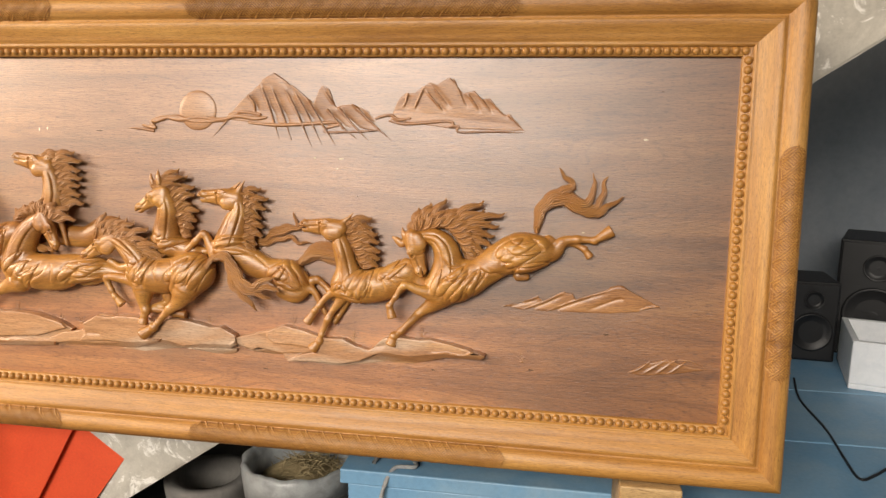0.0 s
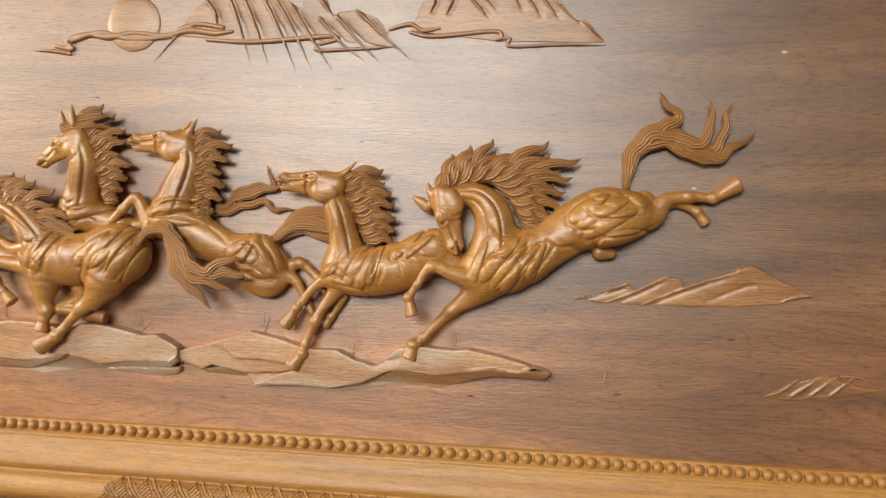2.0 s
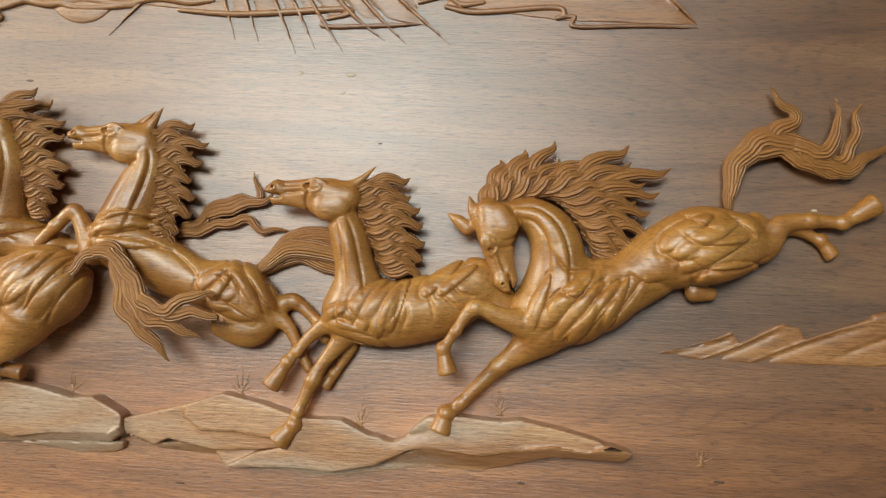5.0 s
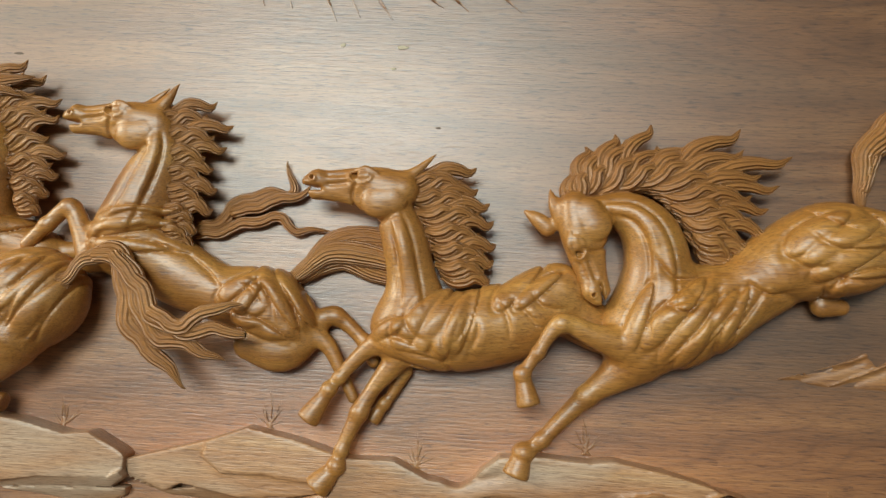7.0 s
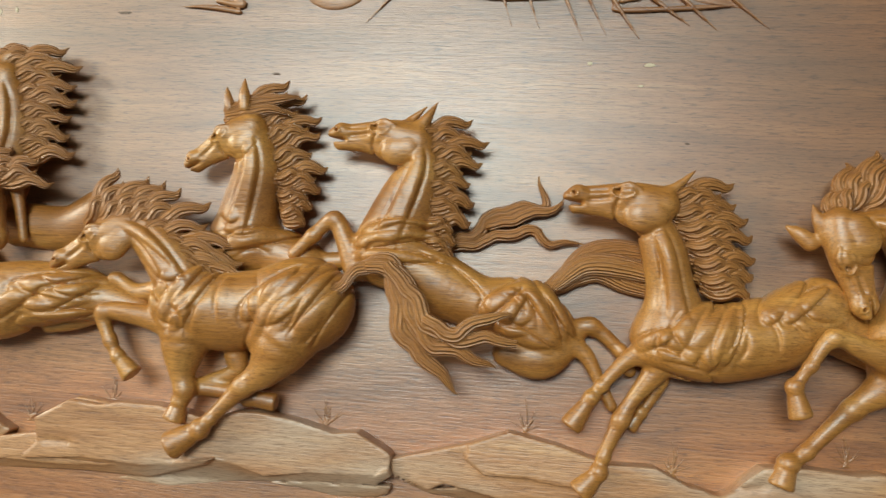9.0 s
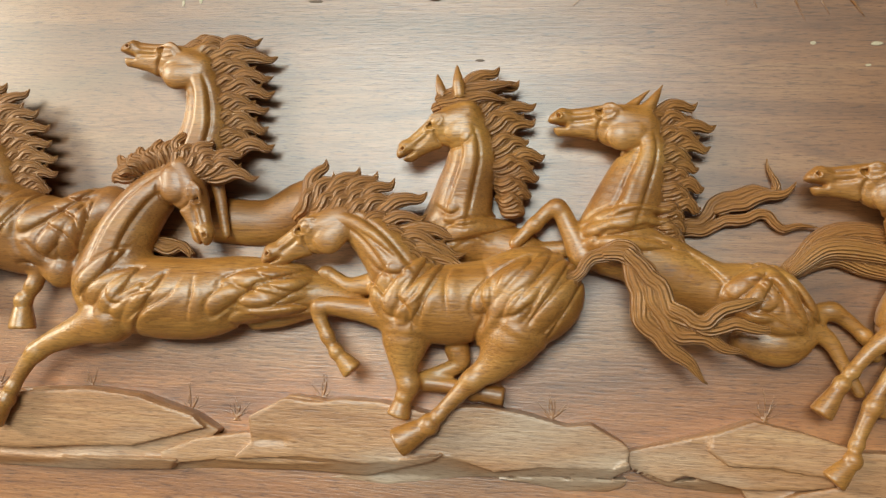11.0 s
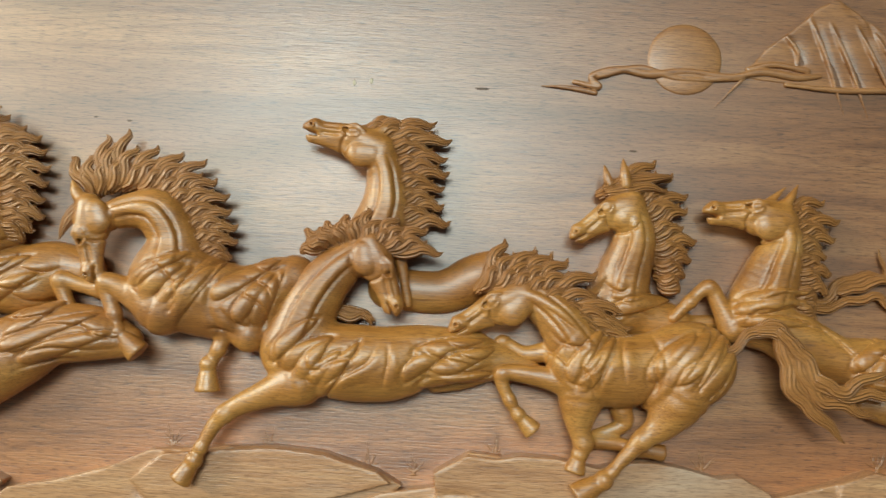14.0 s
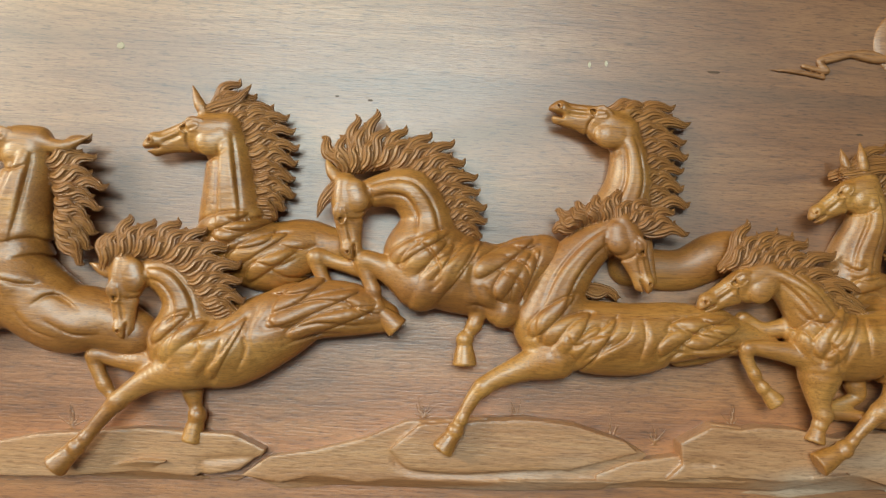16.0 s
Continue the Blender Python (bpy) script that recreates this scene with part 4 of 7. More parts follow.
def horse_striding_head_low():
    c = Carving(-1780, 102, -1352, 475, 100, 1.45)
    c.tube([(-1644, 266, 26, 37.2), (-1600, 259, 26, 43.3), (-1539, 258, 26, 43.2), (-1492, 269, 26, 36.0), (-1443, 271, 26, 28.8)], flat=0.78)
    c.tube([(-1444, 271, 20, 31.2), (-1408, 266, 20, 21.7), (-1371, 259, 20, 13.2)])
    c.neck([(-1646, 275, 26, 38.4), (-1629, 324, 28, 33.0), (-1604, 360, 32, 27.1), (-1574, 385, 36, 20.5)])
    c.crease([(-1534, 284), (-1532, 261), (-1538, 231)], 11.4, 16)
    c.crease([(-1641, 233), (-1624, 239), (-1611, 231)], 11.4, 16)
    c.crease([(-1675, 220), (-1652, 230), (-1632, 228)], 11.4, 16)
    c.crease([(-1492, 274), (-1468, 269), (-1438, 264)], 12.4, 18)
    c.crease([(-1587, 288), (-1616, 275), (-1632, 257), (-1639, 245)], 11.4, 16)
    c.crease([(-1563, 288), (-1573, 265), (-1596, 258), (-1624, 239)], 11.4, 16)
    c.crease([(-1564, 259), (-1589, 241), (-1605, 229)], 11.4, 16)
    c.crease([(-1545, 283), (-1555, 260), (-1583, 241), (-1599, 223)], 11.4, 16)
    c.crease([(-1627, 268), (-1619, 251), (-1602, 252)], 11.4, 16)
    c.crease([(-1502, 262), (-1472, 251), (-1438, 256), (-1415, 265)], 11.4, 16)
    c.crease([(-1463, 281), (-1438, 270), (-1404, 274)], 11.4, 16)
    c.crease([(-1484, 245), (-1448, 241), (-1414, 248)], 11.4, 16)
    c.crease([(-1475, 292), (-1451, 281), (-1433, 282)], 11.4, 16)
    c.crease([(-1656, 291), (-1662, 267), (-1654, 244)], 11.4, 16)
    c.groove([(-1511, 286), (-1467, 264), (-1418, 257)], 3.2, 3)
    c.lobes([(-1626, 270, 32, 10, 33), (-1623, 255, 31, 9, 53), (-1608, 249, 30, 9, 50), (-1592, 250, 39, 8, 54), (-1644, 284, 35, 9, 42), (-1490, 267, 36, 9, 36), (-1452, 266, 42, 10, 25), (-1458, 246, 41, 7, 11), (-1465, 284, 41, 7, 12)], 5.0)
    c.tube([(-1480, 236, 14, 9.6), (-1450, 241, 14, 9.6), (-1420, 248, 14, 6.0)])
    c.head(-1558, 393, -1529, 319, 42, 1, gape=0.0, wide=1.0)
    c.tube([(-1531, 392, 30, 7.8), (-1525, 369, 26, 6.5), (-1516, 328, 24, 4.8)])
    c.flow([(-1628, 387), (-1606, 398), (-1580, 402), (-1554, 397), (-1534, 389)], [(-1642, 383), (-1639, 407), (-1616, 417), (-1594, 426), (-1567, 434), (-1534, 425), (-1500, 414), (-1483, 388)], 40, 51)
    c.leg([(-1634, 233, 34, 27.7), (-1670, 219, 34, 16.8), (-1718, 193, 34, 10.2), (-1742, 154, 34, 7.2), (-1748, 140, 34, 7.8)], (-1758, 124, 15.7))
    c.lock([(-1597, 314, 18, 7.2), (-1583, 310, 18, 7.2), (-1568, 315, 18, 5.4), (-1553, 306, 18, 1.2)])
    c.lock([(-1595, 319, 18, 6.0), (-1578, 317, 18, 5.9), (-1563, 311, 18, 5.2), (-1558, 301, 18, 1.2)])
    return part("horse", c.mesh("horse", CARVED), CARVED, relief, "carved wooden horse striding with head turned down")


def horse_neighing():
    c = Carving(-1698, 313, -1343, 584, 88, 1.45)
    c.neck([(-1568, 392, 10, 36.0), (-1549, 439, 16, 31.3), (-1550, 477, 20, 24.0), (-1559, 502, 24, 20.9)])
    c.lobes([(-1460, 373, 35, 9, 32), (-1430, 370, 41, 8, 32)], 5.0)
    c.tube([(-1542, 347, 0, 25.2), (-1478, 345, 0, 26.1), (-1435, 365, 0, 28.7), (-1404, 373, 0, 22.8), (-1365, 350, 0, 15.6)])
    c.head(-1561, 516, -1647, 533, 26, -1, gape=0.06, wide=1.0)
    c.tube([(-1569, 524, 28, 7.8), (-1554, 535, 28, 7.2), (-1537, 545, 26, 1.3)])
    c.flow([(-1587, 537), (-1567, 528), (-1550, 506), (-1542, 473), (-1537, 446), (-1536, 416)], [(-1544, 546), (-1499, 546), (-1480, 526), (-1483, 504), (-1480, 486), (-1484, 468), (-1484, 446), (-1476, 426)], 20, 24)
    return part("horse", c.mesh("horse", CARVED), CARVED, relief, "carved wooden horse neighing with head thrown up")


def horse_head_tucked():
    c = Carving(-1947, 203, -1609, 539, 96, 1.45)
    c.tube([(-1797, 344, 22, 48.2), (-1757, 327, 22, 48.2), (-1712, 321, 22, 43.0), (-1676, 340, 22, 32.5), (-1652, 351, 22, 28.1)], flat=0.8)
    c.tube([(-1690, 305, 14, 35.1), (-1661, 279, 14, 28.1), (-1633, 260, 14, 18.2)])
    c.neck([(-1871, 413, 34, 16.8), (-1844, 422, 32, 20.9), (-1815, 420, 30, 28.1), (-1795, 392, 26, 31.3), (-1791, 354, 22, 42.1)])
    c.crease([(-1728, 316), (-1707, 297), (-1680, 292)], 13.3, 19)
    c.crease([(-1827, 311), (-1807, 299), (-1780, 297)], 12.4, 18)
    c.crease([(-1746, 289), (-1726, 290), (-1699, 278)], 13.3, 19)
    c.crease([(-1669, 360), (-1662, 347), (-1665, 326)], 13.3, 19)
    c.crease([(-1764, 381), (-1790, 366), (-1816, 345), (-1828, 324)], 13.3, 19)
    c.crease([(-1744, 376), (-1763, 348), (-1782, 333), (-1801, 312)], 13.3, 19)
    c.crease([(-1730, 370), (-1742, 342), (-1761, 314)], 13.3, 19)
    c.crease([(-1817, 365), (-1790, 353), (-1775, 327), (-1794, 306)], 13.3, 19)
    c.crease([(-1768, 321), (-1787, 300), (-1806, 292)], 12.4, 18)
    c.crease([(-1703, 351), (-1675, 339), (-1668, 319)], 13.3, 19)
    c.crease([(-1715, 337), (-1681, 319), (-1673, 292)], 13.3, 19)
    c.crease([(-1697, 365), (-1676, 359), (-1656, 367)], 13.3, 19)
    c.groove([(-1735, 364), (-1740, 316), (-1717, 276)], 3.5, 3)
    c.lobes([(-1805, 355, 41, 9, 29), (-1799, 338, 36, 9, 42), (-1785, 326, 40, 9, 57), (-1766, 324, 46, 9, 56), (-1752, 336, 39, 7, 54), (-1820, 312, 45, 9, -44), (-1703, 350, 42, 10, 34), (-1692, 328, 34, 9, 55), (-1676, 326, 36, 8, 66)], 5.0)
    c.head(-1896, 419, -1882, 340, 38, -1, gape=0.0, wide=1.0)
    c.tube([(-1902, 429, 36, 7.7), (-1911, 439, 36, 7.0), (-1919, 454, 34, 1.4)])
    c.flow([(-1902, 439), (-1886, 447), (-1860, 453), (-1828, 450), (-1801, 435), (-1783, 410), (-1769, 387), (-1755, 372)], [(-1924, 481), (-1886, 508), (-1862, 516), (-1827, 498), (-1797, 492), (-1769, 485), (-1755, 462), (-1739, 445), (-1735, 427), (-1726, 409), (-1724, 392), (-1729, 373)], 26, 33)
    c.lock([(-1894, 429, 38, 6.5), (-1908, 418, 38, 8.4), (-1919, 402, 38, 6.3), (-1925, 383, 38, 1.3)])
    c.leg([(-1797, 309, 34, 31.3), (-1828, 321, 34, 18.2), (-1866, 335, 34, 11.1), (-1854, 300, 34, 8.4), (-1848, 280, 34, 7.8)], (-1829, 263, 16.8))
    c.leg([(-1863, 324, 24, 11.9), (-1898, 331, 24, 9.1), (-1925, 336, 24, 10.5), (-1912, 305, 24, 7.7), (-1903, 288, 24, 7.7)], (-1886, 274, 16.1))
    c.leg([(-1698, 284, 30, 21.0), (-1720, 290, 30, 12.6), (-1732, 265, 30, 8.4), (-1742, 247, 30, 7.7)], (-1741, 227, 17.5))
    return part("horse", c.mesh("horse", CARVED), CARVED, relief, "carved wooden horse with tucked head and upright mane")


def horse_head_high():
    c = Carving(-2184, 285, -1877, 568, 88, 1.45)
    c.tube([(-2022, 346, 4, 44.3), (-1977, 335, 4, 43.5), (-1943, 351, 4, 32.3), (-1908, 349, 4, 25.2)])
    c.neck([(-2028, 363, 6, 46.3), (-2033, 414, 16, 35.1), (-2038, 455, 20, 26.7), (-2042, 482, 24, 21.5)])
    c.crease([(-1971, 350), (-1944, 345), (-1924, 353)], 13.3, 19)
    c.crease([(-2059, 366), (-2038, 350), (-2011, 352)], 13.3, 19)
    c.crease([(-1982, 323), (-1955, 311), (-1922, 319)], 12.4, 18)
    c.crease([(-2046, 367), (-2012, 362), (-1986, 373)], 13.3, 19)
    c.crease([(-2051, 346), (-2017, 341), (-1984, 350), (-1972, 371)], 12.4, 18)
    c.crease([(-2003, 329), (-1969, 324), (-1943, 338)], 12.4, 18)
    c.crease([(-2033, 377), (-2006, 375), (-1980, 390)], 13.3, 19)
    c.lobes([(-2043, 371, 39, 9, 21), (-2020, 362, 44, 9, 26), (-1996, 344, 39, 9, 30), (-1979, 326, 35, 8, 32)], 5.0)
    c.head(-2047, 489, -2133, 460, 28, -1, gape=0.0, wide=1.0)
    c.tube([(-2069, 501, 30, 6.5), (-2077, 515, 30, 6.3), (-2086, 535, 28, 1.4)])
    c.flow([(-2074, 511), (-2048, 502), (-2027, 487), (-2012, 461), (-2004, 435), (-1999, 409), (-1991, 386)], [(-2034, 546), (-2014, 529), (-1993, 517), (-1974, 506), (-1965, 490), (-1959, 470), (-1959, 451), (-1961, 431), (-1959, 411), (-1969, 394), (-1978, 382)], 20, 27)
    c.lock([(-2071, 505, 28, 6.5), (-2052, 513, 28, 7.8), (-2032, 521, 28, 6.3), (-2016, 541, 28, 1.4)])
    return part("horse", c.mesh("horse", CARVED), CARVED, relief, "carved wooden horse holding its head high")


def horse_plunging():
    c = Carving(-2226, 61, -1815, 390, 100, 1.45)
    c.tube([(-2072, 228, 26, 44.9), (-2025, 221, 26, 45.6), (-1973, 248, 26, 43.5), (-1931, 270, 26, 35.1), (-1884, 276, 26, 32.3), (-1839, 269, 26, 18.3)], flat=0.78)
    c.neck([(-2121, 307, 38, 15.6), (-2094, 304, 36, 23.9), (-2073, 281, 32, 28.7), (-2063, 245, 28, 36.4)])
    c.crease([(-2091, 245), (-2079, 258), (-2053, 263)], 13.3, 19)
    c.crease([(-1892, 294), (-1865, 276), (-1832, 274)], 13.3, 19)
    c.crease([(-1975, 264), (-1955, 252), (-1923, 266)], 12.4, 18)
    c.crease([(-2000, 249), (-1992, 224), (-2003, 197)], 13.3, 19)
    c.crease([(-2034, 261), (-2059, 253), (-2077, 232), (-2078, 206)], 12.4, 18)
    c.crease([(-2009, 272), (-2032, 241), (-2058, 233)], 12.3, 18)
    c.crease([(-2019, 242), (-2024, 216), (-2039, 195)], 12.4, 18)
    c.crease([(-1995, 263), (-2012, 229), (-2030, 202)], 12.4, 18)
    c.crease([(-2052, 247), (-2044, 221), (-2055, 201)], 12.4, 18)
    c.crease([(-1982, 263), (-1944, 278), (-1911, 287), (-1865, 283)], 13.3, 19)
    c.crease([(-1977, 290), (-1944, 292), (-1906, 303)], 13.3, 19)
    c.crease([(-1967, 244), (-1916, 260), (-1877, 259), (-1838, 264)], 12.4, 18)
    c.crease([(-1954, 232), (-1915, 247), (-1883, 249)], 13.3, 19)
    c.groove([(-1982, 283), (-1992, 242), (-1977, 209)], 3.3, 3)
    c.lobes([(-2069, 233, 35, 10, 41), (-2054, 221, 39, 10, 36), (-2034, 222, 44, 9, 48), (-2018, 226, 41, 8, 61), (-2085, 248, 28, 8, 38), (-1936, 297, 42, 10, 41), (-1922, 279, 56, 9, 23), (-1900, 263, 51, 9, 20)], 5.0)
    c.head(-2147, 313, -2140, 234, 42, -1, gape=0.0, wide=1.0)
    c.tube([(-2167, 305, 38, 6.5), (-2174, 309, 38, 5.9), (-2188, 315, 36, 1.3)])
    c.tube([(-2159, 313, 40, 6.5), (-2165, 322, 40, 5.9), (-2175, 334, 38, 1.4)])
    c.flow([(-2173, 315), (-2146, 329), (-2115, 330), (-2086, 322), (-2063, 301), (-2049, 283), (-2035, 265)], [(-2169, 348), (-2143, 370), (-2115, 367), (-2087, 368), (-2055, 362), (-2028, 344), (-2014, 323), (-2010, 304), (-2005, 282), (-2010, 266)], 44, 24)
    c.leg([(-2060, 203, 36, 30.0), (-2104, 185, 36, 16.3), (-2143, 156, 36, 10.4), (-2177, 112, 36, 7.8), (-2186, 101, 36, 8.5)], (-2202, 85, 18.2))
    c.leg([(-2117, 202, 24, 16.9), (-2151, 203, 24, 10.4), (-2179, 207, 24, 9.8), (-2165, 173, 24, 7.7), (-2150, 157, 24, 7.2)], None)
    c.leg([(-2065, 173, 14, 14.0), (-2060, 153, 14, 8.5), (-2056, 140, 14, 8.4)], (-2060, 117, 15.0))
    return part("horse", c.mesh("horse", CARVED), CARVED, relief, "carved wooden horse plunging forward with bowed neck")


def horse_leading():
    c = Carving(-2519, 81, -2100, 510, 100, 1.45)
    c.tube([(-2279, 287, 22, 49.5), (-2222, 250, 22, 42.9), (-2179, 249, 22, 36.5), (-2134, 234, 22, 28.1)], flat=0.8)
    c.tube([(-2279, 287, 22, 49.5), (-2337, 271, 22, 49.1), (-2384, 275, 22, 46.2)], flat=0.8)
    c.neck([(-2288, 327, 24, 43.0), (-2278, 382, 28, 36.5), (-2270, 422, 32, 27.4), (-2267, 448, 34, 22.2)])
    c.crease([(-2229, 250), (-2195, 233), (-2163, 234)], 13.3, 19)
    c.crease([(-2263, 262), (-2241, 237), (-2208, 225)], 12.4, 18)
    c.crease([(-2325, 304), (-2285, 293), (-2270, 268)], 13.3, 19)
    c.crease([(-2288, 332), (-2250, 341), (-2223, 329)], 12.4, 18)
    c.crease([(-2274, 313), (-2242, 322), (-2214, 304)], 12.4, 18)
    c.crease([(-2298, 299), (-2259, 288), (-2233, 289)], 12.4, 18)
    c.crease([(-2243, 263), (-2219, 277), (-2185, 259)], 12.4, 18)
    c.head(-2265, 459, -2354, 440, 36, -1, gape=0.0, wide=1.0)
    c.tube([(-2256, 455, 42, 8.5), (-2229, 450, 42, 7.8), (-2198, 465, 40, 1.4)])
    c.flow([(-2246, 443), (-2235, 414), (-2229, 389), (-2227, 363), (-2224, 338)], [(-2203, 464), (-2195, 442), (-2180, 407), (-2184, 381), (-2188, 352), (-2192, 333), (-2200, 314)], 34, 21)
    c.leg([(-2365, 243, 26, 28.7), (-2415, 214, 26, 18.3), (-2450, 179, 26, 10.4), (-2478, 131, 26, 7.2)], (-2495, 105, 17.6))
    return part("horse", c.mesh("horse", CARVED), CARVED, relief, "carved wooden horse with thick braided-looking mane")


def rock_right():
    c = Carving(-993, 59, -491, 160, 34, 2.0)
    c.slab([(-874, 138), (-828, 138), (-796, 123), (-766, 119), (-729, 147), (-692, 150), (-647, 147), (-625, 150), (-578, 142), (-538, 132), (-525, 126), (-552, 117), (-588, 122), (-624, 115), (-668, 107), (-728, 112), (-750, 108), (-787, 89), (-837, 78), (-887, 80), (-966, 75), (-927, 95), (-888, 105)], 24, (0.02, 0.05))
    c.slab([(-966, 75), (-887, 80), (-837, 80), (-787, 92), (-728, 114), (-668, 110), (-624, 118), (-588, 124), (-552, 119), (-525, 128), (-502, 122), (-501, 117), (-510, 109), (-552, 110), (-588, 110), (-667, 85), (-727, 87), (-836, 69), (-926, 73)], 12, (0, 0.95))
    c.slab([(-983, 99), (-920, 98), (-888, 105), (-826, 105), (-872, 89), (-966, 75)], 9, (0, 0))
    c.groove([(-742, 108), (-727, 96), (-730, 87)], 3.0, 2)
    c.groove([(-781, 118), (-751, 125), (-721, 131)], 3.8, 3)
    return part("rock", c.mesh("rock", LEDGE), LEDGE, relief, "chiselled rock ledge in pale brown wood")


def rock_middle():
    c = Carving(-1099, 76, -862, 171, 32, 2.0)
    c.slab([(-1089, 124), (-1014, 145), (-970, 161), (-922, 152), (-872, 138), (-887, 105), (-920, 98), (-975, 94), (-1032, 104), (-1048, 96), (-1086, 109)], 18, (0.02, 0.05))
    c.slab([(-1010, 146), (-970, 161), (-922, 152), (-872, 138), (-885, 110), (-936, 115), (-952, 118), (-992, 116), (-1012, 130)], 23, (0.02, 0.0))
    c.slab([(-1086, 107), (-1048, 96), (-996, 104), (-927, 97), (-951, 86), (-999, 86), (-1048, 90)], 8, (0, 0.95))
    return part("rock", c.mesh("rock", LEDGE), LEDGE, relief, "chiselled rock ledge in pale brown wood")


def rock_center():
    c = Carving(-1586, 61, -1075, 171, 36, 2.0)
    c.slab([(-1477, 137), (-1439, 159), (-1405, 156), (-1379, 161), (-1339, 160), (-1287, 151), (-1255, 159), (-1230, 161), (-1192, 156), (-1148, 146), (-1124, 149), (-1093, 133), (-1087, 128), (-1088, 114), (-1106, 105), (-1169, 104), (-1218, 96), (-1270, 110), (-1352, 95), (-1419, 99), (-1492, 92), (-1473, 111)], 25, (-0.01, 0.06))
    c.slab([(-1576, 93), (-1536, 110), (-1479, 120), (-1469, 113), (-1444, 115), (-1467, 109), (-1472, 96), (-1533, 86), (-1574, 80)], 19, (0, 0))
    c.slab([(-1574, 84), (-1533, 87), (-1419, 99), (-1352, 96), (-1270, 112), (-1282, 103), (-1352, 80), (-1423, 81), (-1531, 75), (-1573, 71)], 13, (0, 0.95))
    c.slab([(-1396, 75), (-1332, 91), (-1270, 111), (-1219, 100), (-1170, 105), (-1106, 106), (-1088, 115), (-1085, 108), (-1102, 96), (-1181, 91), (-1242, 86), (-1330, 72)], 13, (0, 0.95))
    c.slab([(-1224, 86), (-1181, 91), (-1102, 95), (-1086, 97), (-1090, 87), (-1104, 80), (-1149, 78), (-1186, 84)], 7, (0, 0.8))
    c.groove([(-1474, 113), (-1441, 114), (-1437, 110)], 2.6, 2.5)
    return part("rock", c.mesh("rock", LEDGE), LEDGE, relief, "broad chiselled rock ledge in pale brown wood")


def rock_left():
    c = Carving(-2011, 44, -1305, 171, 34, 2.0)
    c.slab([(-1968, 96), (-1914, 106), (-1853, 124), (-1806, 146), (-1709, 155), (-1661, 157), (-1605, 153), (-1541, 135), (-1512, 119), (-1531, 103), (-1553, 87), (-1608, 81), (-1678, 81), (-1726, 75), (-1802, 77), (-1857, 69), (-1912, 75), (-1953, 65), (-2001, 71)], 15, (0, 0.06))
    c.slab([(-1826, 111), (-1789, 144), (-1709, 152), (-1661, 156), (-1604, 151), (-1541, 134), (-1526, 122), (-1609, 97), (-1679, 92), (-1727, 85), (-1803, 87)], 23, (0, 0.05))
    c.slab([(-2001, 71), (-1953, 66), (-1912, 76), (-1857, 70), (-1802, 78), (-1726, 77), (-1678, 82), (-1553, 88), (-1566, 74), (-1677, 65), (-1815, 63), (-1884, 62), (-1952, 54)], 9, (0, 0.95))
    c.groove([(-1826, 111), (-1803, 87), (-1727, 85), (-1609, 97)], 3.5, 3)
    return part("rock", c.mesh("rock", LEDGE), LEDGE, relief, "broad chiselled rock ledge in pale brown wood")


def rock_behind():
    c = Carving(-1540, 61, -1300, 171, 34, 2.0)
    c.slab([(-1527, 98), (-1505, 116), (-1460, 122), (-1467, 142), (-1436, 161), (-1401, 158), (-1344, 141), (-1315, 129), (-1329, 101), (-1399, 90), (-1469, 87), (-1515, 88)], 18, (0, 0))
    return part("rock", c.mesh("rock", LEDGE), LEDGE, relief, "small chiselled rock ledge in pale brown wood")


def rock_far_left():
    c = Carving(-2478, 38, -1962, 133, 32, 2.0)
    c.slab([(-2468, 81), (-2375, 92), (-2295, 97), (-2242, 110), (-2175, 117), (-2127, 123), (-2080, 122), (-2011, 121), (-1972, 104), (-1975, 96), (-2001, 76), (-2055, 68), (-2117, 72), (-2211, 61), (-2291, 58), (-2464, 48)], 18, (0, 0.06))
    c.slab([(-2211, 62), (-2118, 87), (-2084, 87), (-2117, 72), (-2055, 68), (-1994, 69), (-2007, 61), (-2061, 60), (-2156, 57)], 10, (0, 0.95))
    c.groove([(-2053, 87), (-2038, 64), (-2001, 76), (-1975, 96)], 4.2, 3)
    c.groove([(-2053, 87), (-2009, 92), (-1975, 95)], 3.5, 3)
    return part("rock", c.mesh("rock", LEDGE), LEDGE, relief, "broad chiselled rock ledge in pale brown wood")


